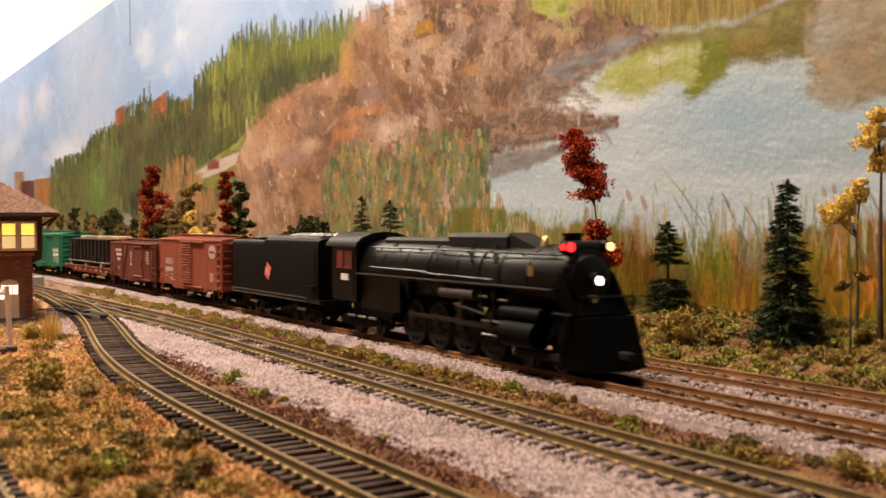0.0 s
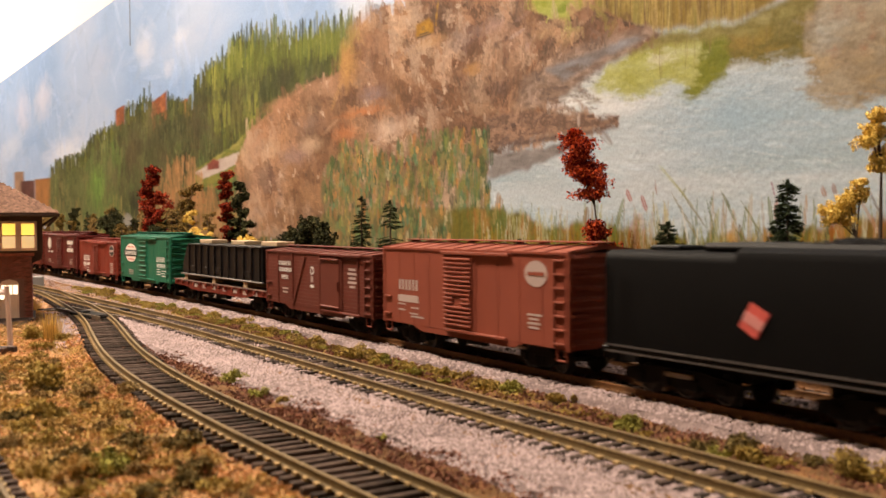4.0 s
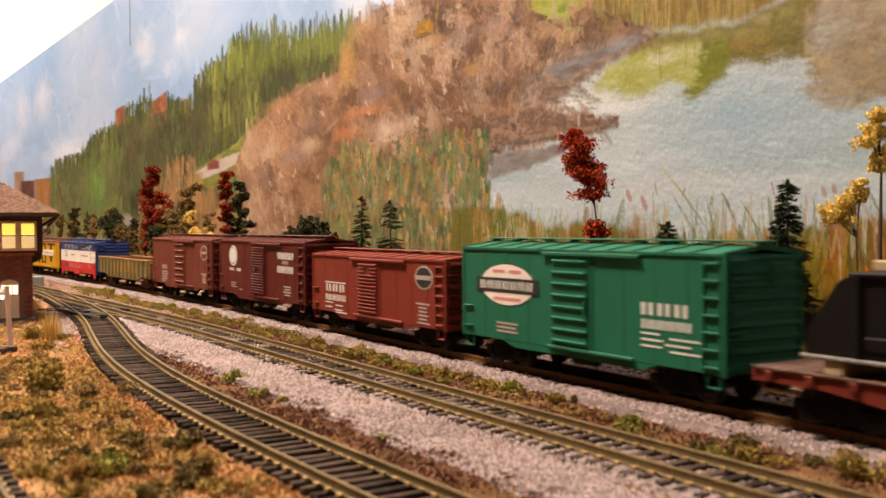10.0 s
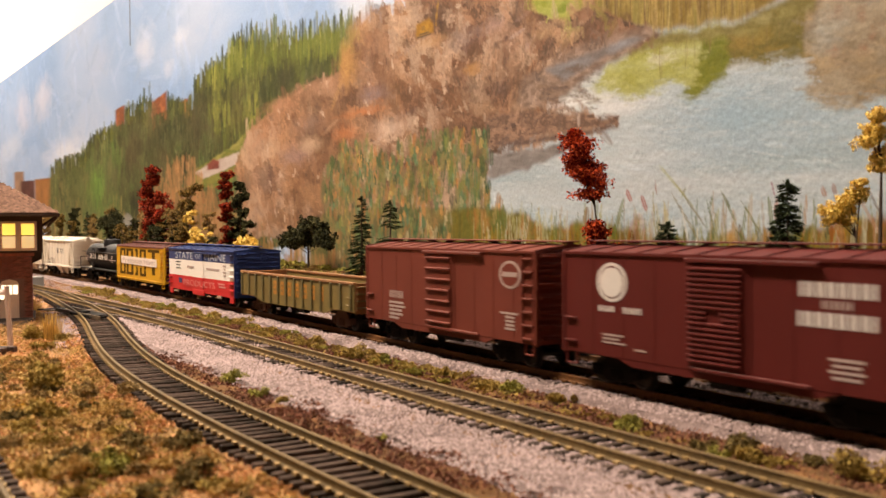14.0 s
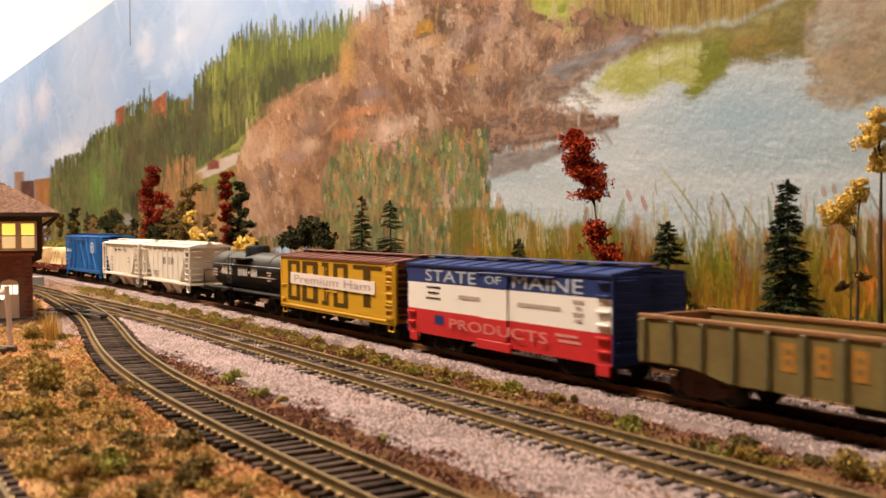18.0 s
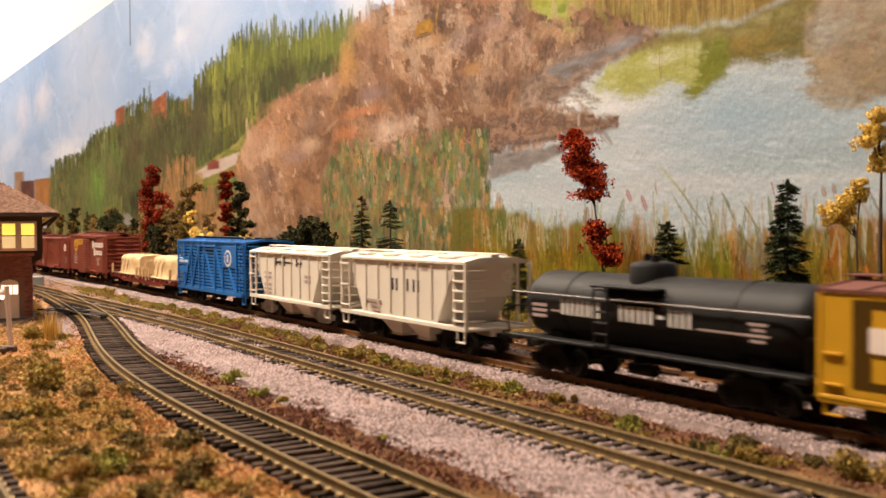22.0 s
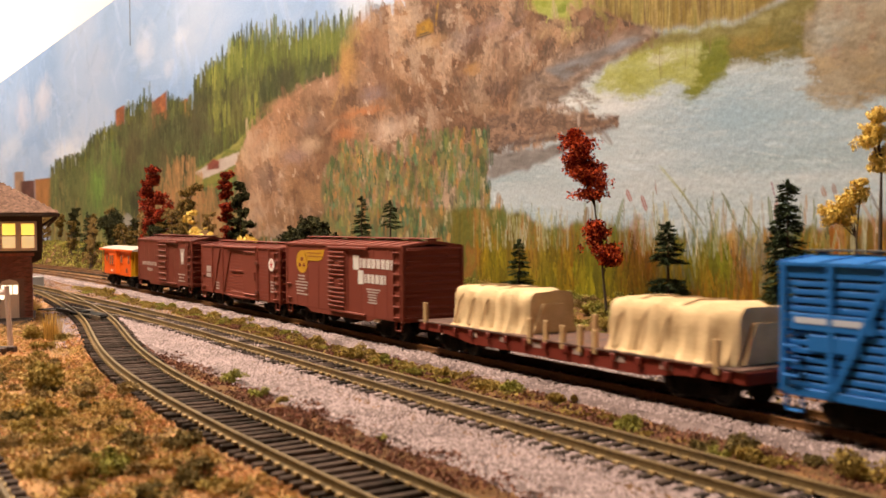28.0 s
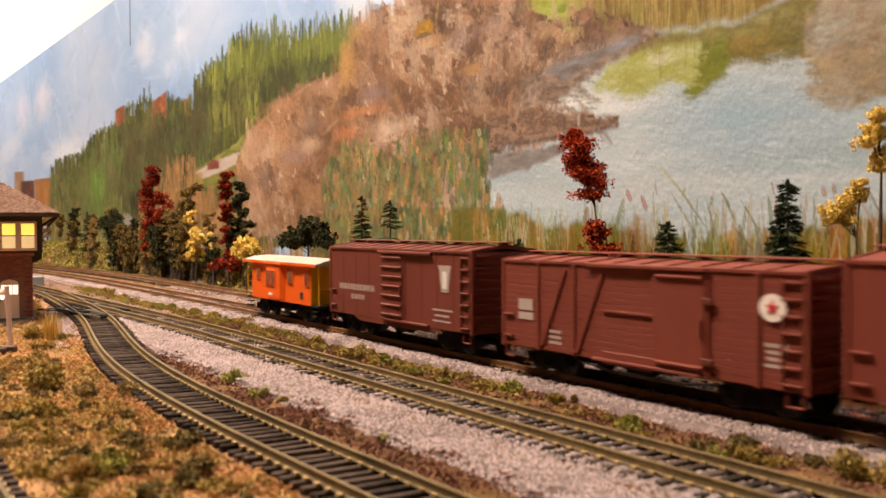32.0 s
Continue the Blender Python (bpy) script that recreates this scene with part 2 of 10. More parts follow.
def fnoise(x, y, n=4):
    t, a, w = 0, 0.5, 0
    for i in range(n):
        t, w, a, x, y = t + a * vnoise(x + 17.3 * i, y + 5.1 * i), w + a, a / 2, x * 2, y * 2
    return t / w


UU, ZZ = np.meshgrid(MU.astype(np.float32), MZ.astype(np.float32))
CANVAS = np.zeros(UU.shape + (3,), np.float32)


EDGE_A, EDGE_B = fnoise(UU / 9, ZZ / 9, 3) - 0.5, fnoise(UU / 9 + 40, ZZ / 9 + 9, 3) - 0.5


def window(u0, u1, z0, z1):
    j0, j1 = np.searchsorted(MU, (u0, u1))
    i0, i1 = np.searchsorted(MZ, (z0, z1))
    return slice(max(i0 - 1, 0), i1 + 1), slice(max(j0 - 1, 0), j1 + 1)


def inside(poly, rough=2.0, size=9.0, high=1.0):
    """Where a shape with a brushed, uneven edge covers the board."""
    r = rough * 1.5 + 2
    w = window(min(p[0] for p in poly) - r, max(p[0] for p in poly) + r, min(p[1] for p in poly) - r, max(p[1] for p in poly) + r)
    x, y = UU[w] + rough * 2 * EDGE_A[w], ZZ[w] + rough * high * 2 * EDGE_B[w]
    got = np.zeros(x.shape, bool)
    for (x0, y0), (x1, y1) in zip(poly, poly[1:] + poly[:1]):
        if y0 != y1:
            got ^= ((y0 > y) != (y1 > y)) & (x < (x1 - x0) * (y - y0) / (y1 - y0) + x0)
    full = np.zeros(UU.shape, bool)
    full[w] = got
    return full


def soft(mask, n=1):
    m = mask.astype(float)
    for _ in range(n):
        m[:, 1:-1] = (m[:, :-2] + 2 * m[:, 1:-1] + m[:, 2:]) / 4
        m[1:-1] = (m[:-2] + 2 * m[1:-1] + m[2:]) / 4
    return m


def wash(mask, colours, su, sz, n=4, blur=1):
    """Lays mottled paint over a mask: shades mixed by stretched noise."""
    ii, jj = np.flatnonzero(mask.any(1)), np.flatnonzero(mask.any(0))
    w = slice(max(ii[0] - 5, 0), ii[-1] + 6), slice(max(jj[0] - 5, 0), jj[-1] + 6)
    k = np.clip((fnoise(UU[w] / su + 3, ZZ[w] / sz + 11, n) - 0.25) * 2, 0, 0.999) * (len(colours) - 1)
    i = k.astype(int)
    cs = np.array([lin(*c) for c in colours])
    f = (k - i)[..., None]
    col = cs[i] * (1 - f) + cs[np.minimum(i + 1, len(colours) - 1)] * f
    m = soft(mask[w], blur)[..., None]
    CANVAS[w] = CANVAS[w] * (1 - m) + col * m


def blob(u, z, ru, rz, colour, power=0.7):
    w = window(u - 2 * ru, u + 2 * ru, z - 2 * rz, z + 2 * rz)
    d = np.hypot((UU[w] - u) / ru, (ZZ[w] - z) / rz) + 0.9 * (fnoise(UU[w] / ru * 2.2, ZZ[w] / rz * 2.2) - 0.5)
    m = (np.clip(1.25 - d, 0, 1) * power)[..., None]
    CANVAS[w] = CANVAS[w] * (1 - m) + lin(*colour) * m


def dab(u, z, length, width, angle, colour, power=0.85):
    """One brush stroke of a given shade."""
    stroke(u, z, length, width, angle, lin(*colour), power)


def stroke(u, z, length, width, angle, pigment, power=0.85):
    c, s = abs(math.cos(angle)), abs(math.sin(angle))
    ru, rz = (length * c + width * s) / 2, (length * s + width * c) / 2
    j0, j1 = np.searchsorted(MU, (u - ru, u + ru))
    i0, i1 = np.searchsorted(MZ, (z - rz, z + rz))
    if j1 <= j0 or i1 <= i0:
        return
    du, dz = UU[i0:i1, j0:j1] - u, ZZ[i0:i1, j0:j1] - z
    c, s = math.cos(angle), math.sin(angle)
    a, b = (du * c + dz * s) / length * 2, (dz * c - du * s) / width * 2
    m = np.clip((1.0 - a * a - b * b) * 4.5, 0, 1) * power * (0.72 + 0.28 * np.sin(b * 7 + u))
    CANVAS[i0:i1, j0:j1] = CANVAS[i0:i1, j0:j1] * (1 - m[..., None]) + pigment * m[..., None]


def dabs(n, where, length, width, angle, spread, colours, power=0.85, rows=None):
    """Strokes scattered where a test (u, z) holds."""
    u0, u1, z0, z1 = rows
    q = nr.rand(n * 6, 2)
    u, z = u0 + (u1 - u0) * q[:, 0], z0 + (z1 - z0) * q[:, 1]
    if where is not None:
        ok = where[np.clip(np.searchsorted(MZ, z), 0, len(MZ) - 1), np.clip(np.searchsorted(MU, u), 0, len(MU) - 1)]
        u, z = u[ok], z[ok]
    for a, b in zip(u[:n].tolist(), z[:n].tolist()):
        c, t, e = colours[nr.randint(len(colours))], 0.85 + 0.3 * nr.rand(), nr.rand(3).tolist()
        dab(a, b, length * (0.6 + 0.8 * e[0]), width * (0.6 + 0.8 * e[1]), angle + spread * (e[2] - 0.5) * 2, tuple(min(255, k * t) for k in c), power)


PI2 = math.pi / 2


def facets(n, where, rows, length, width, angle, spread, ramp, su, sz, power=0.6, off=0.0, jitter=0.3):
    """Strokes whose shade follows broad patches, with some chance in it."""
    u0, u1, z0, z1 = rows
    q = nr.rand(n * 6, 2)
    u, z = u0 + (u1 - u0) * q[:, 0], z0 + (z1 - z0) * q[:, 1]
    ok = where[np.clip(np.searchsorted(MZ, z), 0, len(MZ) - 1), np.clip(np.searchsorted(MU, u), 0, len(MU) - 1)]
    u, z = u[ok][:n], z[ok][:n]
    k = (fnoise(u / su + off, z / sz + off * 2, 3) - 0.27) / 0.46 + jitter * (nr.rand(len(u)) - 0.5)
    k = np.clip(k, 0, 0.999) * (len(ramp) - 1)
    e = nr.rand(len(u), 4)
    for i in range(len(u)):
        a, b = ramp[int(k[i])], ramp[int(k[i]) + 1]
        f, g = k[i] - int(k[i]), 0.9 + 0.2 * e[i, 3]
        c = tuple(min(255, (x * (1 - f) + y * f) * g) for x, y in zip(a, b))
        dab(float(u[i]), float(z[i]), length * (0.6 + 0.8 * e[i, 0]), width * (0.6 + 0.8 * e[i, 1]), angle + spread * (e[i, 2] - 0.5) * 2, c, power)


def cells(mask, su, sz, ramp, nu, nz, jitter, power, off=0.0, slant=0.0):
    """Knifed-on patches: each a flat shade, their shades drifting over the hill."""
    ii, jj = np.flatnonzero(mask.any(1)), np.flatnonzero(mask.any(0))
    w = slice(ii[0], ii[-1] + 1), slice(jj[0], jj[-1] + 1)
    u, z = UU[w], ZZ[w]
    x = (u + slant * z) / su + 0.9 * (fnoise(u / su * 1.7 + off, z / sz * 1.7, 3) - 0.5) + off
    y = z / sz + 0.9 * (fnoise(u / su * 1.7, z / sz * 1.7 + off, 3) - 0.5) + 50
    xi, yi = np.floor(x).astype(int), np.floor(y).astype(int)
    best = np.full(x.shape, 9.0, np.float32)
    tone = np.zeros(x.shape, np.float32)
    for dx in (-1, 0, 1):
        for dy in (-1, 0, 1):
            a, b = xi + dx, yi + dy
            r1, r2, r3 = _lat[a % 256, b % 256], _lat[(a * 3 + 7) % 256, (b * 5 + 1) % 256], _lat[(a * 7 + 3) % 256, (b * 3 + 5) % 256]
            d = (x - a - r1) ** 2 + (y - b - r2) ** 2
            near = d < best
            best = np.where(near, d, best)
            tone = np.where(near, r3, tone)
    k = (fnoise(u / nu + off, z / nz + off, 3) - 0.27) / 0.46 + jitter * (tone - 0.5)
    k = np.clip(k, 0, 0.999) * (len(ramp) - 1)
    i = k.astype(int)
    cs = np.array([lin(*c) for c in ramp])
    f = (k - i)[..., None]
    col = cs[i] * (1 - f) + cs[np.minimum(i + 1, len(ramp) - 1)] * f
    m = (soft(mask[w], 1) * power)[..., None]
    CANVAS[w] = CANVAS[w] * (1 - m) + col * m


def smear(n, where, rows, length, width, angle, spread, jitter=0.14, power=0.8, drift=3.0):
    """Strokes that drag the wet paint already there, each a little lighter or darker."""
    u0, u1, z0, z1 = rows
    q = nr.rand(n * 4, 2)
    u, z = u0 + (u1 - u0) * q[:, 0], z0 + (z1 - z0) * q[:, 1]
    if where is not None:
        ok = where[np.clip(np.searchsorted(MZ, z), 0, len(MZ) - 1), np.clip(np.searchsorted(MU, u), 0, len(MU) - 1)]
        u, z = u[ok], z[ok]
    u, z = u[:n], z[:n]
    e = nr.rand(len(u), 6)
    j = np.clip(np.searchsorted(MU, u + drift * (e[:, 4] - 0.5) * 2), 0, len(MU) - 1)
    i = np.clip(np.searchsorted(MZ, z + drift * (e[:, 5] - 0.5) * 2), 0, len(MZ) - 1)
    for k in range(len(u)):
        t = 1 + jitter * (e[k, 3] - 0.5) * 2
        stroke(float(u[k]), float(z[k]), length * (0.6 + 0.8 * e[k, 0]), width * (0.6 + 0.8 * e[k, 1]), angle + spread * (e[k, 2] - 0.5) * 2, CANVAS[i[k], j[k]] * t, power)


# sky, its clouds
SKY = np.ones(UU.shape, bool)
wash(SKY, [(150, 178, 214), (172, 194, 224), (190, 204, 226)], 260, 90)
for cu, cz, ru, rz, cc in [(1577, 290, 75, 40, (226, 222, 228)), (1764, 280, 70, 40, (216, 214, 226)), (953, 284, 45, 26, (222, 224, 232)), (809, 276, 26, 12, (222, 226, 234)),
                           (1425, 180, 150, 24, (232, 232, 236)), (368, 230, 60, 22, (226, 230, 234)), (851, 245, 26, 12, (206, 214, 230)), (1250, 160, 130, 20, (216, 222, 232)), (700, 310, 120, 26, (196, 210, 230)),
                           (1180, 300, 90, 30, (188, 200, 222)), (1900, 220, 160, 30, (206, 216, 232)), (500, 300, 90, 40, (188, 206, 228))]:
    blob(cu, cz, ru, rz, cc)
dabs(500, None, 60, 10, 0.5, 1.2, [(170, 192, 224), (196, 208, 228), (158, 184, 218)], 0.25, (400, 2400, 170, 370))
# far brick towers on the hills
for ua, ub, za, zb, cc in [(1762, 1868, 60, 171, (176, 138, 110)), (1654, 1795, 60, 149, (104, 62, 56)), (1484, 1658, 60, 147, (178, 120, 66))]:
    wash(inside([(ua, za), (ub, za), (ub, zb), (ua, zb - 4)], 1.0), [cc, tuple(int(k * 0.8) for k in cc)], 40, 20)
# the wooded hill
FOREST = [(1525, 20), (1515, 160), (1447, 167), (1270, 167), (1251, 186), (1217, 192), (1105, 196), (1041, 216), (993, 218), (943, 215), (874, 211), (782, 194), (762, 212), (743, 225), (666, 226), (650, 240), (590, 236), (524, 224), (453, 216), (411, 216), (372, 209), (375, 38)]
forest = inside(FOREST, 5, 14, 0.7)
for ua, ub, za, zb, lift in [(1043, 1091, 170, 219, 3), (862, 924, 180, 211, 8), (786, 852, 176, 196, 6)]:
    wash(inside([(ua, za), (ub, za), (ub, zb), (ua, zb + lift)], 0.8, 6), [(176, 104, 62), (132, 78, 50), (156, 90, 56)], 20, 10)
WOODS = [(46, 48, 28), (62, 64, 34), (78, 82, 42), (94, 88, 54), (84, 98, 50), (108, 110, 64), (72, 74, 40)]
forest &= ~inside([(1043, 196), (1091, 196), (1091, 230), (1043, 230)], 3) & ~inside([(862, 196), (924, 192), (924, 230), (862, 230)], 3)
wash(forest, WOODS, 44, 40, 5)
low = forest & (UU > 1080)
wash(low & (ZZ < 150), [(72, 80, 40), (96, 106, 56), (112, 122, 70), (92, 88, 52)], 40, 60, 3, 6)
facets(2400, forest, (375, 1530, 30, 250), 20, 7, PI2, 0.16, WOODS, 60, 34, 0.6, 3.0, 0.6)
facets(2600, forest, (375, 1530, 30, 250), 11, 3.6, PI2, 0.25, [(40, 44, 26), (66, 70, 36), (92, 94, 46), (78, 66, 44), (112, 114, 62), (128, 124, 76)], 24, 30, 0.55, 8.0, 0.9)
facets(260, low, (1080, 1300, 60, 165), 46, 17, PI2, 0.12, [(84, 104, 48), (104, 128, 58), (96, 98, 54), (118, 134, 72)], 40, 60, 0.5, 5.0)
blob(1204, 112, 44, 36, (112, 138, 62), 0.45)
blob(1160, 70, 40, 30, (108, 128, 60), 0.3)
facets(420, low, (1080, 1530, 30, 190), 24, 9, PI2, 0.15, [(70, 74, 40), (110, 100, 62), (128, 122, 78), (92, 104, 56), (136, 120, 72)], 40, 40, 0.5, 9.0, 0.9)
# spired tree tops along the skyline
for k in range(190):
    u = 372 + (1480 - 372) * (k + nr.rand()) / 190
    if 862 < u < 924 or 1043 < u < 1091:
        continue
    t = np.interp(u, (372, 411, 524, 590, 650, 666, 743, 782, 874, 943, 1041, 1105, 1217, 1270, 1500), (209, 217, 224, 237, 240, 226, 225, 194, 210, 214, 214, 195, 190, 167, 165))
    hgt = (6 + 10 * nr.rand()) * (1.5 if u < 680 else 0.9)
    cc = [(62, 70, 32), (98, 102, 40), (50, 58, 30), (116, 116, 50)][nr.randint(4)]
    dab(u, t - 2 + hgt * 0.25, hgt * 1.5, (2.6 + u / 150), PI2, cc, 0.95)
    dab(u, t - 6 - hgt * 0.3, hgt * 1.4, (5.0 + u / 110), PI2, cc, 0.6)
dabs(420, forest & (UU < 700) & (ZZ > 192), 16, 3.0, PI2, 0.1, [(112, 118, 44), (138, 134, 58), (88, 98, 38), (72, 82, 34)], 0.6, (375, 700, 192, 242))
dab(538, 240, 26, 5, PI2, (92, 104, 44), 0.95)
blob(1204, 112, 50, 40, (112, 142, 62), 0.5)
facets(700, forest & (UU < 720), (375, 720, 120, 245), 22, 4.6, PI2, 0.1, [(58, 62, 32), (74, 80, 36), (98, 104, 42), (128, 132, 52), (150, 150, 66)], 26, 60, 0.7, 4.0, 0.5)
dab(657.2, 230.1, 40.4, 7.1, -1.58, (148, 150, 64), 0.75)
dab(654.6, 234.3, 10.3, 3.2, -1.54, (176, 174, 112), 0.60)
dab(646.2, 229.4, 45.2, 7.0, -1.58, (84, 96, 38), 0.75)
dab(643.8, 234.4, 10.2, 3.1, -1.54, (176, 174, 112), 0.60)
dab(635.3, 232.0, 31.8, 6.9, -1.59, (104, 114, 42), 0.75)
dab(624.6, 231.8, 36.5, 6.8, -1.58, (148, 150, 64), 0.75)
dab(614.5, 220.0, 41.2, 6.7, -1.58, (84, 96, 38), 0.75)
dab(604.3, 219.9, 45.8, 6.5, -1.58, (112, 124, 46), 0.75)
dab(593.9, 231.3, 32.8, 6.4, -1.59, (148, 150, 64), 0.75)
dab(584.0, 231.1, 37.4, 6.3, -1.58, (84, 96, 38), 0.75)
dab(574.2, 230.9, 41.9, 6.2, -1.58, (112, 124, 46), 0.75)
dab(565.1, 215.6, 38.4, 6.1, -1.58, (126, 134, 52), 0.75)
dab(555.5, 222.1, 33.9, 6.1, -1.59, (84, 96, 38), 0.75)
dab(553.5, 222.9, 9.4, 2.7, -1.55, (176, 174, 112), 0.60)
dab(546.3, 222.1, 38.3, 5.9, -1.58, (112, 124, 46), 0.75)
dab(544.3, 223.6, 9.4, 2.6, -1.55, (176, 174, 112), 0.60)
dab(537.2, 218.1, 34.8, 5.8, -1.59, (126, 134, 52), 0.75)
dab(535.2, 224.2, 9.3, 2.6, -1.55, (176, 174, 112), 0.60)
dab(528.3, 218.0, 39.2, 5.7, -1.58, (104, 114, 42), 0.75)
dab(526.2, 224.9, 9.2, 2.6, -1.54, (176, 174, 112), 0.60)
dab(519.4, 221.8, 34.8, 5.6, -1.58, (112, 124, 46), 0.75)
dab(510.9, 217.9, 31.5, 5.5, -1.59, (126, 134, 52), 0.75)
dab(502.3, 217.8, 35.7, 5.4, -1.58, (104, 114, 42), 0.75)
dab(494.0, 217.8, 40.0, 5.4, -1.58, (148, 150, 64), 0.75)
dab(485.8, 209.8, 28.3, 5.3, -1.59, (126, 134, 52), 0.75)
dab(477.6, 209.8, 32.5, 5.2, -1.59, (104, 114, 42), 0.75)
dab(469.6, 209.8, 36.7, 5.1, -1.58, (148, 150, 64), 0.75)
dab(461.6, 220.0, 25.2, 5.1, -1.59, (126, 134, 52), 0.75)
dab(459.9, 222.1, 8.6, 2.2, -1.56, (176, 174, 112), 0.60)
dab(454.0, 209.8, 29.3, 5.0, -1.59, (104, 114, 42), 0.75)
dab(452.3, 212.7, 8.6, 2.2, -1.55, (176, 174, 112), 0.60)
dab(446.4, 209.9, 33.4, 4.9, -1.59, (148, 150, 64), 0.75)
dab(444.6, 213.4, 8.6, 2.2, -1.56, (176, 174, 112), 0.60)
dab(438.8, 209.9, 37.4, 4.8, -1.58, (84, 96, 38), 0.75)
dab(437.1, 214.1, 8.4, 2.1, -1.55, (176, 174, 112), 0.60)
dab(431.4, 212.2, 26.4, 4.8, -1.59, (104, 114, 42), 0.75)
dab(424.1, 212.2, 30.4, 4.7, -1.59, (148, 150, 64), 0.75)
dab(417.0, 202.5, 34.2, 4.6, -1.58, (84, 96, 38), 0.75)
dab(409.9, 202.6, 38.1, 4.5, -1.58, (112, 124, 46), 0.75)
dab(402.8, 212.2, 27.5, 4.5, -1.59, (148, 150, 64), 0.75)
dab(395.8, 212.2, 31.3, 4.4, -1.58, (84, 96, 38), 0.75)
dab(389.0, 212.1, 35.1, 4.4, -1.58, (112, 124, 46), 0.75)
dab(382.5, 199.4, 32.2, 4.3, -1.58, (126, 134, 52), 0.75)
dab(375.9, 205.1, 28.5, 4.3, -1.59, (84, 96, 38), 0.75)
dab(374.4, 205.7, 8.0, 1.9, -1.55, (176, 174, 112), 0.60)
dab(588.8, 237.8, 24.4, 7.1, -1.54, (88, 100, 40), 0.95)
dab(542.6, 238.9, 30.1, 6.6, -1.54, (88, 100, 40), 0.95)
dab(466.6, 221.8, 19.3, 5.7, -1.55, (88, 100, 40), 0.95)
dab(421.3, 218.9, 18.5, 5.2, -1.55, (88, 100, 40), 0.95)
dab(408.1, 219.0, 22.8, 5.0, -1.55, (88, 100, 40), 0.95)
dab(394.2, 216.4, 18.4, 4.9, -1.55, (88, 100, 40), 0.95)
dab(379.9, 216.8, 9.8, 4.8, -1.56, (52, 64, 44), 0.95)
blob(620, 219, 89.2, 12.1, (126, 134, 54), 0.40)
blob(499, 212, 84.0, 11.0, (126, 134, 54), 0.40)
blob(432, 207, 52.5, 10.4, (126, 134, 54), 0.40)
blob(591, 193, 85.5, 12.9, (64, 68, 42), 0.50)
blob(476, 189, 57.5, 11.7, (64, 68, 42), 0.50)
blob(700, 195, 85.0, 14.4, (64, 68, 42), 0.50)
blob(854, 165, 128.3, 16.2, (64, 68, 42), 0.50)
blob(636, 176, 40.0, 22.5, (104, 96, 62), 0.40)
blob(1139, 123, 92.6, 32.0, (104, 96, 62), 0.40)
blob(754, 170, 74.0, 25.0, (104, 96, 62), 0.40)
blob(995, 169, 77.6, 29.5, (104, 96, 62), 0.40)
for fu, fz, fr, fc in ((1190, 120, 46, (112, 146, 62)), (1120, 80, 40, (96, 122, 56)), (1330, 120, 50, (104, 110, 60)), (1010, 150, 40, (98, 84, 54)), (880, 130, 36, (88, 74, 48)), (930, 190, 30, (112, 102, 62)), (760, 170, 30, (70, 60, 40)), (640, 170, 26, (96, 90, 48)), (520, 190, 26, (66, 62, 38))):
    blob(fu, fz, fr, 26, fc, 0.6)
smear(1500, forest, (375, 1500, 40, 245), 22, 6.0, PI2, 0.12, 0.32, 0.8, 10.0)
smear(1500, forest, (375, 1500, 40, 245), 12, 3.2, PI2, 0.2, 0.5, 0.75, 14.0)
dab(955.0, 222.6, 27.1, 9.9, -1.53, (70, 84, 52), 0.90)
dab(930.8, 221.7, 37.3, 9.6, -1.53, (70, 84, 52), 0.90)
dab(972.8, 216.2, 25.3, 10.1, -1.53, (70, 84, 52), 0.90)
dab(1006.3, 213.2, 20.0, 10.6, -1.53, (70, 84, 52), 0.90)
dab(762.0, 217.2, 18.7, 7.6, -1.53, (70, 84, 52), 0.90)
# meadow and road below it
wash(inside([(780, 100), (760, 120), (640, 140), (606, 152), (640, 112), (660, 96)], 2), [(140, 132, 60), (112, 118, 50), (160, 150, 78)], 30, 8)
wash(inside([(766, 116), (716, 124), (669, 128), (630, 131), (638, 119), (670, 115), (738, 108)], 1.0), [(206, 186, 170), (190, 166, 150)], 30, 8)
wash(inside([(724, 117), (689, 117), (689, 125), (706, 128), (724, 124)], 0.6), [(150, 78, 60), (120, 60, 50)], 12, 8)
# the lake
LAKE = inside([(215, -12), (215, 160), (130, 160), (60, 158), (0, 170), (-3500, 170), (-3500, -12)], 1)
wash(LAKE, [(176, 188, 190), (190, 198, 200), (202, 206, 204), (184, 196, 200)], 90, 14)
blob(2, 106, 60, 20, (150, 176, 190), 0.7)
blob(-60, 100, 50, 14, (172, 190, 198), 0.6)
blob(120, 128, 40, 16, (216, 212, 200), 0.8)
blob(60, 80, 60, 12, (206, 208, 206), 0.6)
dabs(1300, LAKE, 16, 1.6, 0.06, 0.2, [(200, 206, 206), (172, 188, 194), (212, 212, 206), (186, 194, 192)], 0.30, (-90, 215, 50, 150))
wash(inside([(102, 131), (84, 143), (66, 150), (38, 151), (6, 150), (6, 130), (20, 123), (42, 126), (75, 125)], 5.0, 8), [(206, 200, 160), (186, 184, 112), (166, 164, 78), (182, 178, 104)], 26, 7, 4, 5)
wash(inside([(23, 148), (-2, 150), (5, 131), (14, 123), (28, 118), (36, 120), (25, 132)], 3.0, 8), [(128, 128, 38), (114, 118, 34), (150, 148, 62)], 12, 10, 4, 3)
wash(inside([(6, 148), (-36, 154), (-39, 156), (-38, 127), (-25, 130), (-11, 129), (6, 129)], 4.0, 8), [(128, 110, 48), (154, 126, 58), (112, 102, 46), (142, 122, 56)], 16, 9, 4, 3)
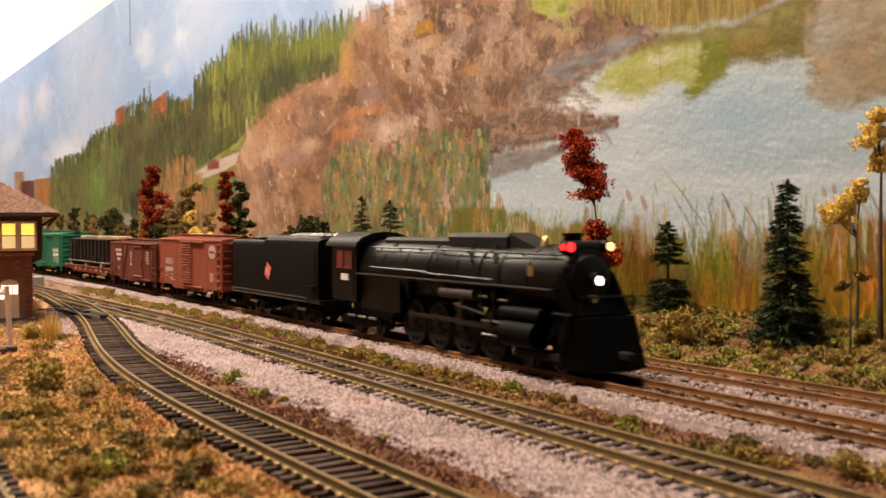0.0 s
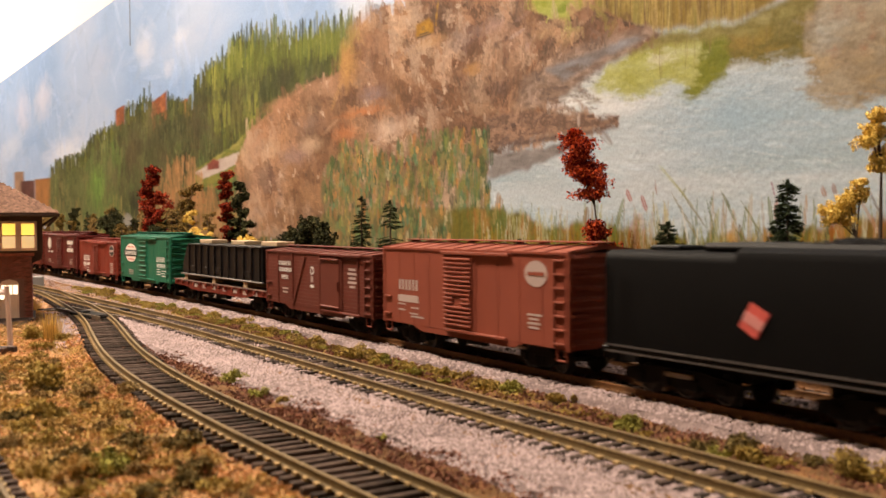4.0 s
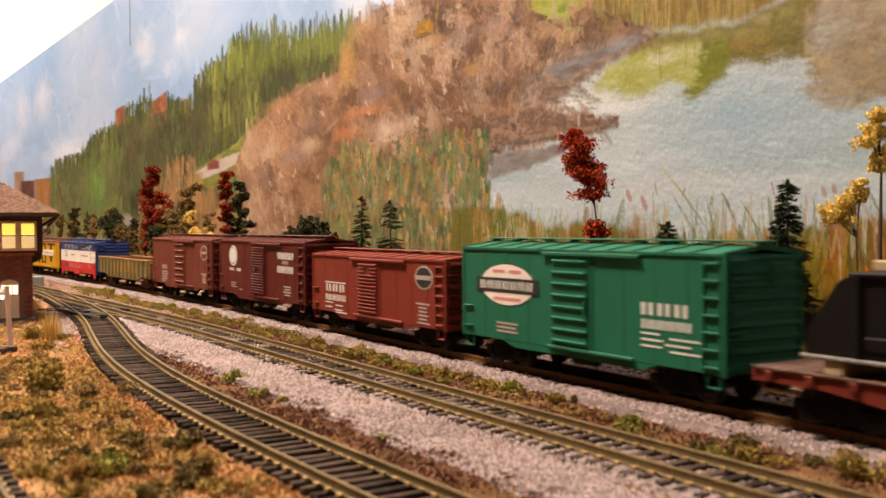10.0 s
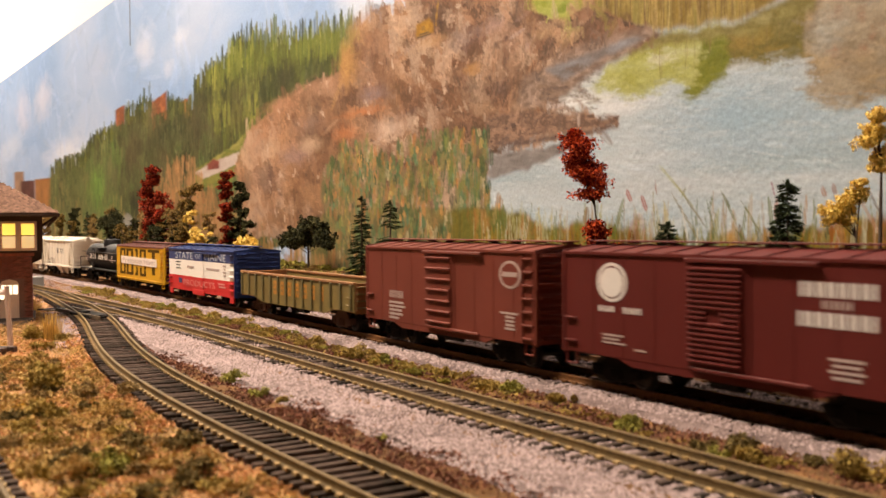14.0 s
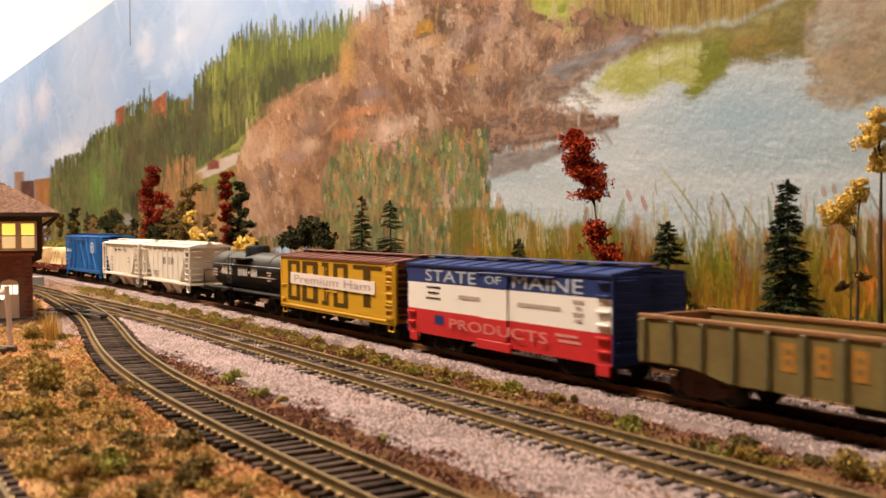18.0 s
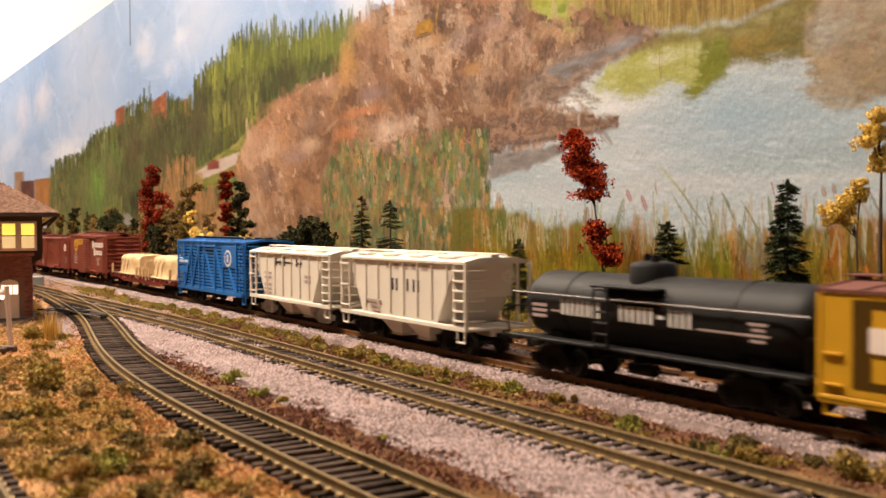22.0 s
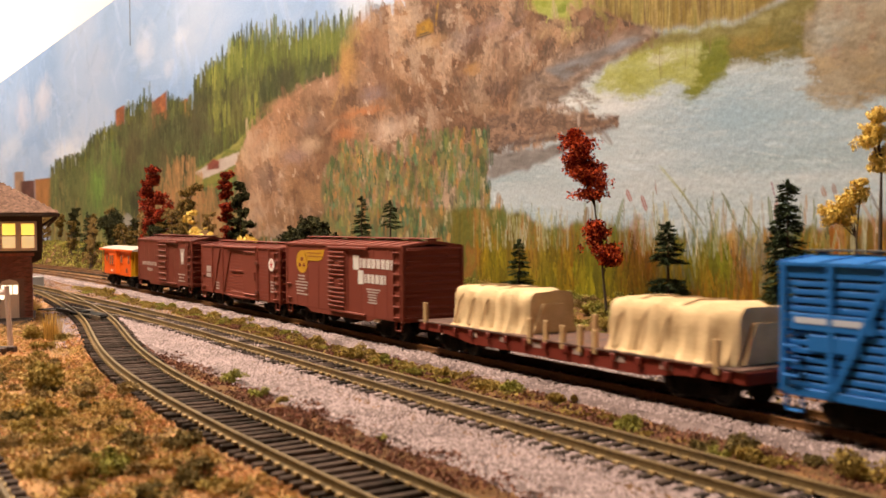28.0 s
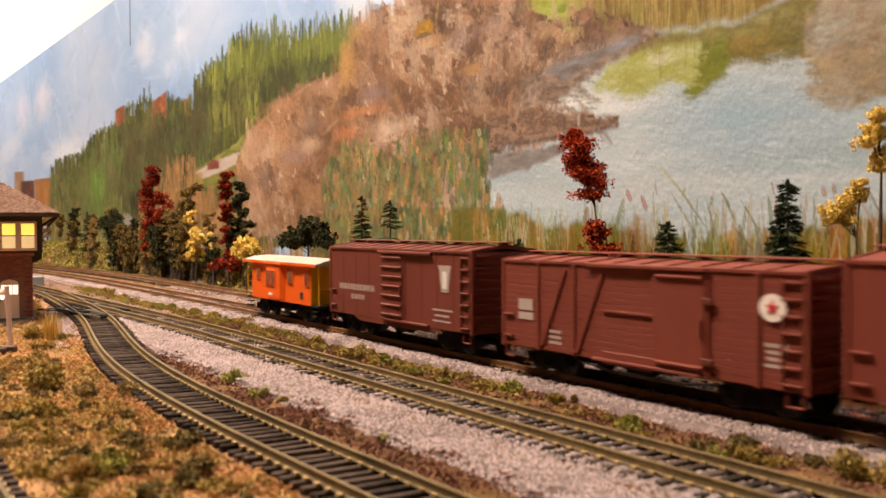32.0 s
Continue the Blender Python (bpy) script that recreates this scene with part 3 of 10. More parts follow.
wash(inside([(-37, 159), (-107, 144), (-107, 104), (-76, 106), (-58, 105), (-39, 106), (-36, 127)], 4.0, 8), [(160, 146, 124), (176, 158, 130), (146, 128, 102), (182, 154, 112)], 18, 9, 4, 4)
blob(-47, 137, 8.2, 10.0, (190, 186, 172), 0.60)
blob(-27, 146, 8.1, 7.9, (116, 112, 70), 0.50)
blob(-66, 125, 6.8, 3.3, (206, 176, 130), 0.60)
blob(-4, 140, 11.0, 5.2, (160, 132, 62), 0.50)
blob(-52, 128, 2.5, 3.3, (166, 116, 88), 0.55)
blob(-66, 128, 2.4, 3.3, (166, 116, 88), 0.55)
blob(-54, 146, 2.5, 3.3, (166, 116, 88), 0.55)
blob(-65, 142, 2.4, 3.2, (166, 116, 88), 0.55)
blob(-70, 133, 2.2, 3.3, (166, 116, 88), 0.55)
dab(-63.5, 121.4, 21.2, 0.7, 3.12, (214, 190, 150), 0.60)
dab(-59.0, 110.1, 34.5, 1.5, -3.10, (176, 146, 112), 0.60)
far = np.zeros(UU.shape, bool); far[window(-120, 130, 104, 160)] = True
smear(900, far, (-110, 125, 104, 160), 12, 1.8, 0.12, 0.3, 0.1, 0.6, 4.0)
blob(126, 125, 35.0, 3.9, (242, 236, 228), 0.85)
blob(84, 119, 26.2, 5.0, (232, 228, 222), 0.75)
blob(-11, 105, 29.2, 6.3, (168, 188, 196), 0.60)
blob(9, 95, 42.0, 6.0, (178, 192, 198), 0.50)
blob(-53, 93, 24.8, 5.7, (176, 190, 194), 0.50)
blob(153, 79, 38.5, 8.8, (196, 196, 192), 0.50)
blob(46, 75, 48.0, 7.5, (204, 204, 200), 0.50)
smear(1100, LAKE, (-95, 205, 48, 128), 13, 1.5, 0.05, 0.2, 0.05, 0.5, 3.0)
# far bank: field, bare yellow trees
wash(inside([(172, 214), (96, 194), (100, 172), (131, 168), (165, 180)], 1.5), [(150, 156, 52), (176, 176, 84), (132, 144, 48)], 14, 6)
wash(inside([(126, 201), (-42, 165), (-14, 152), (6, 152), (27, 153), (46, 154), (66, 158), (88, 165), (106, 175)], 2.5), [(150, 122, 52), (128, 104, 48), (170, 144, 74), (142, 128, 62)], 5, 30, 4, 3)
dabs(130, None, 20, 1.2, PI2, 0.06, [(112, 84, 50), (186, 158, 98), (100, 80, 48), (162, 142, 76)], 0.55, (2, 112, 158, 186))
dabs(50, None, 26, 1.0, PI2, 0.06, [(120, 96, 58), (146, 120, 74)], 0.35, (-30, 60, 140, 176))
wash(inside([(86, 157), (46, 152), (16, 150), (-11, 151), (-43, 162), (-43, 148), (-8, 144), (20, 146), (46, 147), (79, 147), (97, 142)], 2.0), [(150, 138, 78), (128, 114, 58), (164, 152, 96)], 14, 6, 4, 4)
# the bare rock hill
ROCK = [(375, 211), (354, 220), (320, 221), (307, 228), (163, 205), (160, 185), (144, 180), (131, 172), (107, 178), (90, 169), (75, 163), (58, 156), (49, 152), (66, 149), (102, 150), (126, 146), (145, 125), (126, 121), (107, 117), (81, 113), (83, 108), (121, 106), (169, 102), (199, 101), (201, 84), (219, 48), (610, 45), (646, 114), (607, 150), (551, 162), (525, 170), (488, 178), (454, 180), (412, 181), (397, 197)]
rock = inside(ROCK, 2.2, 7)
CRAG = [(68, 48, 38), (100, 70, 52), (128, 90, 66), (152, 108, 78), (172, 126, 94), (192, 150, 118), (216, 182, 152)]
wash(rock, [(118, 86, 68), (146, 104, 76), (172, 124, 88), (196, 148, 108), (178, 130, 98), (150, 112, 92), (166, 120, 88)], 70, 44, 4)
facets(420, rock, (49, 646, 48, 226), 30, 11, 0.8, 0.7, CRAG, 80, 44, 0.55, 6.0, 0.5)
blob(394, 187, 15.6, 22.5, (206, 156, 92), 0.70)
blob(372, 211, 22.2, 13.1, (196, 144, 104), 0.60)
blob(320, 208, 33.0, 7.6, (192, 142, 96), 0.60)
blob(273, 185, 34.5, 6.2, (204, 158, 112), 0.60)
blob(231, 182, 24.3, 9.4, (122, 98, 92), 0.70)
blob(197, 182, 20.8, 7.3, (190, 154, 138), 0.70)
blob(214, 174, 12.8, 5.8, (116, 82, 62), 0.70)
blob(244, 165, 30.8, 4.3, (192, 126, 84), 0.70)
blob(220, 159, 11.7, 5.2, (200, 144, 74), 0.70)
blob(223, 152, 7.8, 2.2, (142, 132, 138), 0.80)
blob(185, 164, 15.6, 5.6, (102, 78, 70), 0.70)
blob(202, 161, 12.5, 5.1, (186, 150, 124), 0.70)
blob(355, 158, 25.2, 6.6, (146, 124, 124), 0.65)
blob(374, 146, 45.0, 3.9, (208, 126, 74), 0.75)
blob(403, 131, 24.0, 6.5, (208, 130, 84), 0.75)
blob(329, 129, 32.3, 9.4, (218, 184, 160), 0.75)
blob(303, 138, 25.2, 6.0, (138, 104, 90), 0.65)
blob(266, 146, 25.1, 9.3, (152, 106, 76), 0.60)
blob(230, 141, 17.2, 7.5, (138, 92, 64), 0.65)
blob(210, 131, 15.3, 6.8, (196, 156, 122), 0.70)
blob(190, 141, 14.4, 8.0, (82, 62, 56), 0.75)
blob(169, 128, 12.6, 4.9, (184, 152, 122), 0.70)
blob(225, 122, 15.9, 6.0, (118, 96, 88), 0.70)
blob(181, 112, 23.5, 4.2, (168, 128, 98), 0.70)
blob(454, 172, 48.4, 9.5, (196, 148, 118), 0.60)
blob(525, 165, 42.9, 9.2, (188, 132, 96), 0.60)
blob(477, 144, 39.1, 9.8, (172, 142, 132), 0.65)
blob(421, 149, 30.7, 10.5, (194, 146, 110), 0.60)
blob(552, 145, 34.4, 10.5, (176, 120, 88), 0.60)
blob(499, 120, 40.8, 12.0, (160, 126, 116), 0.65)
blob(469, 126, 24.8, 7.8, (224, 184, 150), 0.75)
blob(593, 121, 34.2, 15.4, (186, 128, 90), 0.60)
blob(566, 101, 40.5, 12.9, (168, 130, 116), 0.60)
blob(144, 169, 15.8, 6.1, (200, 158, 116), 0.70)
blob(124, 164, 12.0, 5.2, (204, 162, 118), 0.70)
blob(178, 172, 17.6, 6.3, (182, 152, 142), 0.70)
blob(147, 157, 18.3, 3.4, (188, 152, 120), 0.70)
blob(105, 160, 11.4, 4.4, (168, 130, 104), 0.70)
blob(164, 154, 15.4, 3.5, (104, 82, 70), 0.70)
blob(155, 140, 16.5, 4.7, (188, 158, 142), 0.70)
blob(134, 143, 13.3, 3.4, (176, 142, 122), 0.70)
blob(175, 120, 25.8, 4.2, (192, 152, 122), 0.70)
blob(137, 112, 15.8, 2.9, (150, 118, 98), 0.70)
blob(97, 114, 13.0, 2.8, (146, 108, 86), 0.70)
blob(199, 152, 11.0, 4.4, (176, 132, 100), 0.70)
blob(288, 160, 30.5, 5.8, (176, 126, 92), 0.50)
blob(329, 170, 34.0, 7.7, (188, 140, 106), 0.50)
blob(413, 114, 26.3, 8.3, (198, 150, 112), 0.50)
blob(609, 90, 38.0, 11.2, (150, 110, 88), 0.50)
CANVAS[rock & (UU >= 300)] *= (0.89, 0.88, 0.80)
CANVAS[rock & (UU < 300)] *= (0.58, 0.58, 0.56)
cells(rock & (UU < 330), 15, 8, CRAG, 40, 24, 1.3, 0.55, 8.0, -0.6)
cells(rock & (UU >= 330), 26, 13, CRAG, 60, 34, 0.9, 0.36, 3.0, 0.7)
smear(1500, rock, (49, 646, 48, 226), 17, 4.6, 0.9, 0.8, 0.24, 0.8, 6.0)
smear(1500, rock, (49, 560, 60, 226), 8, 2.2, 1.0, 1.2, 0.34, 0.8, 6.0)
smear(700, rock & (UU < 260), (49, 260, 60, 226), 7, 2.2, 1.9, 0.8, 0.5, 0.8, 5.0)
facets(150, rock, (60, 560, 60, 222), 8, 2.6, 0.9, 0.8, [(92, 68, 56), (124, 92, 74), (216, 184, 156), (228, 198, 168)], 9, 7, 0.7, 2.0, 1.2)
dab(302.2, 183.1, 36.7, 3.9, 2.93, (126, 104, 100), 0.45)
dab(302.9, 197.2, 15.0, 1.5, 2.86, (104, 80, 66), 0.45)
dab(189.4, 171.1, 24.4, 2.5, 2.88, (98, 76, 68), 0.45)
dab(189.8, 155.8, 23.4, 4.0, -2.44, (206, 168, 136), 0.45)
dab(172.0, 173.1, 17.7, 2.8, 2.91, (204, 178, 164), 0.45)
dab(191.5, 142.5, 28.2, 2.6, 2.88, (74, 56, 50), 0.45)
dab(189.9, 135.2, 18.9, 2.0, 2.87, (70, 54, 50), 0.45)
dab(191.6, 126.6, 30.3, 2.9, 0.46, (206, 170, 134), 0.45)
dab(205.1, 152.4, 13.2, 3.2, 2.85, (196, 152, 118), 0.45)
dab(183.6, 158.4, 9.9, 3.4, 2.21, (92, 72, 66), 0.45)
dab(107.5, 157.1, 47.7, 1.7, 3.10, (112, 86, 70), 0.45)
dab(98.1, 150.2, 46.6, 1.2, 3.05, (150, 142, 140), 0.45)
dab(75.7, 151.1, 43.5, 1.0, 3.05, (176, 168, 166), 0.45)
dab(134.2, 149.8, 26.5, 2.2, 2.93, (104, 80, 68), 0.45)
dab(169.4, 140.9, 23.5, 2.3, 2.90, (98, 74, 64), 0.45)
dab(162.6, 127.1, 31.0, 2.0, 3.02, (172, 136, 112), 0.45)
dab(120.5, 109.4, 75.4, 1.4, -3.10, (94, 70, 60), 0.45)
dab(165.9, 106.9, 78.9, 1.4, 3.14, (140, 108, 92), 0.45)
dab(106.8, 115.3, 10.3, 2.9, -2.73, (118, 90, 76), 0.45)
dab(86.7, 112.8, 8.5, 3.8, -2.68, (112, 84, 72), 0.45)
dab(117.8, 118.2, 12.3, 2.1, 3.08, (150, 118, 100), 0.45)
dab(414.8, 164.5, 39.2, 6.4, 2.29, (208, 160, 100), 0.45)
dab(428.3, 138.0, 33.6, 4.0, 2.80, (204, 164, 130), 0.45)
dab(483.9, 175.1, 33.3, 3.4, 2.96, (206, 156, 122), 0.45)
dab(581.8, 138.3, 35.7, 5.8, 2.81, (196, 140, 104), 0.45)
dab(342.5, 122.7, 27.4, 3.9, 2.85, (226, 194, 170), 0.45)
dab(304.8, 136.8, 32.8, 2.8, 2.94, (120, 92, 82), 0.45)
dab(346.9, 154.2, 53.0, 2.0, 3.07, (134, 112, 112), 0.45)
dab(228.2, 134.2, 33.6, 2.8, 3.00, (196, 158, 126), 0.45)
dab(255.5, 133.8, 21.7, 2.5, 2.97, (176, 132, 104), 0.45)
dab(224.3, 173.2, 27.1, 2.5, 2.93, (128, 92, 70), 0.45)
dab(166.2, 182.6, 17.4, 2.8, 2.92, (160, 126, 112), 0.45)
dab(144.3, 170.0, 13.1, 2.3, 2.52, (222, 186, 140), 0.45)
dab(128.8, 165.4, 12.7, 2.3, 2.51, (224, 190, 146), 0.45)
dab(113.8, 162.1, 11.8, 2.1, 2.54, (216, 180, 136), 0.45)
dab(137.8, 163.3, 9.9, 2.3, 2.49, (130, 100, 84), 0.45)
dab(122.2, 160.1, 9.9, 2.2, 2.51, (126, 96, 80), 0.45)
dab(157.9, 165.8, 14.0, 3.1, 2.49, (196, 164, 150), 0.45)
blob(400, 187, 13.7, 19.8, (208, 156, 88), 0.50)
blob(372, 212, 20.6, 10.5, (196, 146, 96), 0.40)
blob(329, 129, 28.9, 7.7, (224, 190, 164), 0.55)
blob(469, 126, 22.5, 6.8, (226, 188, 152), 0.50)
blob(374, 145, 41.2, 3.1, (206, 126, 72), 0.50)
blob(403, 130, 20.0, 5.1, (206, 130, 80), 0.50)
blob(353, 157, 21.3, 5.1, (142, 122, 124), 0.50)
blob(273, 184, 30.0, 4.6, (206, 160, 110), 0.40)
blob(190, 141, 12.0, 6.5, (84, 64, 58), 0.55)
blob(220, 158, 10.4, 4.3, (198, 142, 72), 0.50)
blob(229, 180, 19.9, 7.5, (126, 102, 98), 0.45)
blob(197, 182, 15.9, 4.9, (188, 156, 142), 0.50)
blob(144, 169, 12.6, 4.0, (196, 156, 114), 0.50)
blob(124, 163, 10.0, 3.6, (200, 160, 116), 0.50)
blob(210, 131, 12.8, 4.7, (194, 156, 122), 0.50)
blob(499, 119, 33.6, 9.0, (158, 128, 120), 0.45)
blob(525, 167, 32.5, 6.1, (198, 146, 110), 0.40)
blob(454, 174, 37.4, 5.7, (202, 154, 118), 0.40)
blob(169, 128, 10.1, 3.5, (186, 154, 126), 0.50)
smear(1100, rock, (49, 646, 60, 226), 10, 2.8, 0.9, 1.2, 0.22, 0.75, 4.0)
# brown shallows between the two spits
wash(inside([(158, 127), (132, 130), (112, 135), (90, 142), (58, 152), (48, 153), (58, 157), (88, 158), (126, 155), (164, 144), (174, 128)], 3.0, 8), [(150, 122, 102), (126, 102, 86), (172, 144, 124), (140, 114, 96)], 14, 6, 4, 5)
wash(inside([(205, 105), (205, 126), (164, 125), (139, 121), (121, 118), (107, 118), (96, 113), (86, 114), (82, 109), (102, 108), (147, 109)], 1.4, 6), [(146, 112, 90), (112, 86, 70), (170, 132, 106), (92, 70, 60)], 8, 4, 4, 2)
wash(inside([(193, 107), (147, 108), (102, 108), (82, 108), (82, 107), (107, 106), (147, 105), (181, 104)], 1.0, 6), [(96, 74, 64), (122, 98, 86)], 14, 4, 3, 2)
smear(260, rock & (UU < 215), (75, 215, 96, 170), 8, 2.2, 2.2, 0.8, 0.5, 0.8, 4.0)
# shade of the shore on the water
wash(inside([(202, 101), (147, 101), (121, 105), (100, 104), (139, 94), (164, 89), (199, 85)], 2.5, 8), [(128, 118, 112), (150, 140, 132), (110, 98, 92)], 16, 5, 4, 3)
wash(inside([(146, 148), (120, 150), (70, 155), (60, 152), (100, 146), (128, 139)], 1.0, 8), [(150, 146, 146), (124, 112, 106)], 16, 4, 3, 2)
dabs(60, None, 12, 2, 0.15, 0.15, [(132, 106, 84), (112, 92, 80)], 0.5, (100, 150, 120, 146))
# the digger on the hilltop
wash(inside([(290, 190), (268, 190), (268, 197), (274, 201), (290, 199)], 0.5, 4), [(186, 138, 40), (160, 112, 34)], 6, 4)
dab(280, 190, 22, 3.4, 0.0, (84, 66, 52), 0.9)
dab(263, 202, 20, 2.6, PI2 + 0.2, (176, 130, 52), 0.9)
dab(281, 195, 7, 3, 0, (120, 92, 50), 0.8)
# dabbed bushes at the lake's end
wash(inside([(470, -12), (470, 62), (330, 70), (215, 66), (196, 40), (186, -12)], 4), [(108, 92, 56), (132, 112, 66), (96, 92, 50), (150, 112, 66)], 20, 24, 4, 3)
bush = inside([(440, -10), (446, 92), (436, 106), (413, 119), (374, 122), (345, 112), (330, 108), (312, 114), (289, 118), (245, 118), (212, 117), (204, 114), (202, 91), (198, 73), (181, 60), (170, -10)], 6, 10)
LEAF = [(80, 92, 50), (104, 112, 60), (124, 126, 70), (152, 136, 80), (176, 126, 74), (160, 118, 68), (132, 132, 76), (104, 122, 76)]
facets(300, bush, (165, 450, 2, 124), 14, 9, PI2, 0.4, [(120, 100, 68), (140, 120, 80), (106, 104, 66), (156, 122, 84)], 24, 16, 0.7, 1.0)
facets(620, bush, (165, 450, 2, 124), 12.5, 5.6, PI2, 0.3, LEAF, 14, 12, 0.85, 5.0, 1.3)
dabs(200, bush, 10, 4.6, PI2, 0.3, [(66, 96, 58), (84, 116, 74), (56, 78, 50), (104, 134, 96), (122, 124, 60)], 0.85, (180, 440, 36, 122))
dabs(170, bush, 9, 3.8, PI2, 0.4, [(190, 170, 126), (194, 126, 66), (178, 150, 84), (204, 146, 82), (150, 124, 62)], 0.8, (180, 440, 26, 118))
dabs(60, bush, 24, 1.6, PI2, 0.15, [(96, 78, 60), (180, 158, 128), (120, 96, 72)], 0.6, (200, 450, 20, 70))
smear(500, bush, (170, 445, 24, 122), 8, 2.6, PI2, 0.4, 0.28, 0.7, 4.0)
dab(203, 114, 13, 4.5, PI2, (52, 72, 46), 0.9)
dab(199, 98, 12, 4.0, PI2, (60, 80, 50), 0.8)
# tawny grasses and olive scrub along the foot of the hill
for ua, ub, za, zb, n, cs in [(420, 650, 0, 40, 300, [(158, 108, 64), (182, 130, 76), (136, 100, 58), (194, 150, 92), (122, 108, 58)]),
                              (690, 880, 0, 120, 420, [(190, 134, 80), (166, 110, 64), (200, 154, 98), (140, 104, 60)]),
                              (860, 1530, 0, 84, 700, [(154, 138, 72), (128, 122, 66), (176, 156, 94), (112, 106, 60), (146, 114, 68)]),
                              (630, 720, 0, 92, 240, [(148, 112, 66), (122, 112, 60), (172, 130, 76)])]:
    for _ in range(n):
        u = ua + (ub - ua) * nr.rand()
        top = zb * (0.45 + 0.75 * float(vnoise(np.array([u / 26.0]), np.array([za + 3.0]))[0]))
        z = top * nr.rand() ** 0.8
        dab(u, z, 20 + 12 * nr.rand(), 3.0 + ua / 240, PI2 + 0.24 * (nr.rand() - 0.5), cs[nr.randint(len(cs))], 0.6)
wash(inside([(1066, 54), (1012, 54), (1012, 68), (1040, 76), (1066, 66)], 1), [(160, 150, 136), (136, 128, 112)], 20, 8)
tawny = inside([(990, 40), (990, 84), (925, 100), (880, 124), (800, 136), (762, 124), (735, 100), (690, 84), (650, 40)], 8)
facets(420, tawny, (650, 990, 40, 140), 22, 8, PI2, 0.22, [(120, 98, 58), (146, 112, 68), (178, 126, 78), (192, 146, 98), (150, 104, 64)], 50, 40, 0.7, 2.0, 0.7)
facets(300, tawny, (650, 990, 40, 140), 13, 4, PI2, 0.3, [(96, 86, 50), (150, 108, 62), (200, 150, 96), (176, 112, 66)], 30, 30, 0.6, 4.0, 0.9)
# the reed bank before the lake: washed-in grounds, clumps, then single stalks over the water
wash(inside([(246, 28), (246, 65), (206, 65), (178, 65), (148, 55), (107, 56), (80, 54), (58, 48), (27, 47), (2, 49), (-14, 49), (-36, 53), (-53, 56), (-76, 58), (-223, 57), (-224, 5), (-77, -16), (247, -38)], 4.0, 8), [(96, 92, 34), (122, 106, 38), (104, 102, 38), (150, 98, 40), (132, 122, 46), (100, 84, 34)], 14, 34, 4, 5)
blob(71, 42, 7.9, 15.0, (170, 100, 46), 0.70)
blob(67, 54, 5.9, 7.2, (186, 116, 56), 0.60)
blob(52, 25, 8.2, 14.4, (120, 104, 40), 0.60)
blob(38, 43, 9.3, 6.9, (118, 112, 42), 0.70)
blob(23, 26, 5.2, 11.5, (196, 146, 46), 0.70)
blob(18, 18, 5.1, 8.2, (176, 92, 40), 0.75)
blob(29, 15, 5.1, 7.7, (150, 72, 38), 0.60)
blob(11, 38, 8.4, 9.3, (112, 112, 40), 0.70)
blob(6, 49, 5.6, 3.8, (206, 150, 60), 0.70)
blob(-1, 33, 5.4, 13.7, (170, 96, 44), 0.70)
blob(-8, 41, 6.1, 7.9, (110, 112, 38), 0.70)
blob(2, 16, 6.8, 7.2, (180, 112, 54), 0.60)
blob(-14, 28, 4.4, 13.1, (150, 84, 40), 0.60)
blob(-42, 37, 4.8, 12.5, (96, 104, 40), 0.60)
blob(-53, 44, 6.0, 11.0, (176, 98, 52), 0.70)
blob(-53, 30, 4.4, 12.5, (150, 78, 44), 0.70)
blob(-61, 42, 3.9, 11.9, (66, 72, 36), 0.70)
blob(-69, 30, 4.7, 11.9, (196, 104, 48), 0.70)
blob(-64, 21, 3.7, 7.1, (200, 140, 54), 0.60)
blob(-74, 45, 3.7, 11.9, (140, 70, 40), 0.70)
blob(-73, 24, 3.7, 5.4, (186, 84, 50), 0.70)
blob(84, 42, 6.1, 15.6, (104, 110, 40), 0.60)
blob(193, 57, 9.8, 7.7, (92, 104, 44), 0.80)
blob(164, 55, 5.6, 4.9, (176, 120, 66), 0.60)
blob(212, 59, 13.0, 6.5, (176, 124, 64), 0.60)
reeds = np.zeros(UU.shape, bool); reeds[window(-110, 215, 8, 60)] = True
low = reeds & (ZZ < 46)
CANVAS[low] = np.clip(CANVAS[low].mean(-1, keepdims=True) + (CANVAS[low] - CANVAS[low].mean(-1, keepdims=True)) * 1.3, 0.004, 1) * 0.92
smear(1100, reeds, (-105, 215, 8, 46), 20, 3.4, PI2, 0.16, 0.42, 0.8, 6.0)
smear(900, reeds, (-105, 215, 8, 50), 11, 1.6, PI2, 0.35, 0.65, 0.75, 7.0)
for k in range(150):
    u, h = -100 + 320 * nr.rand(), 10 + 16 * nr.rand()
    dab(u, 40 + h / 2 + 4 * nr.rand(), h + 6, 1.0 + 2.6 * nr.rand() ** 2, PI2 + 0.5 * (nr.rand() - 0.5), [(176, 168, 116), (150, 146, 84), (120, 122, 58), (196, 188, 150), (166, 130, 76), (108, 112, 52), (186, 150, 96), (206, 200, 170)][nr.randint(8)], 0.45 + 0.3 * nr.rand())
dab(42.4, 77.5, 26.5, 1.9, -2.40, (186, 184, 132), 0.80)
dab(34.6, 70.1, 21.1, 1.4, -2.37, (172, 168, 112), 0.80)
dab(32.2, 57.3, 35.7, 1.9, -2.22, (150, 136, 96), 0.80)
dab(27.1, 61.5, 22.7, 1.9, -2.29, (140, 126, 88), 0.80)
dab(33.2, 53.7, 24.9, 1.3, -1.83, (226, 216, 196), 0.80)
dab(25.6, 46.6, 15.4, 1.2, -1.50, (232, 214, 176), 0.80)
dab(5.5, 63.1, 20.6, 1.7, -2.10, (120, 122, 78), 0.80)
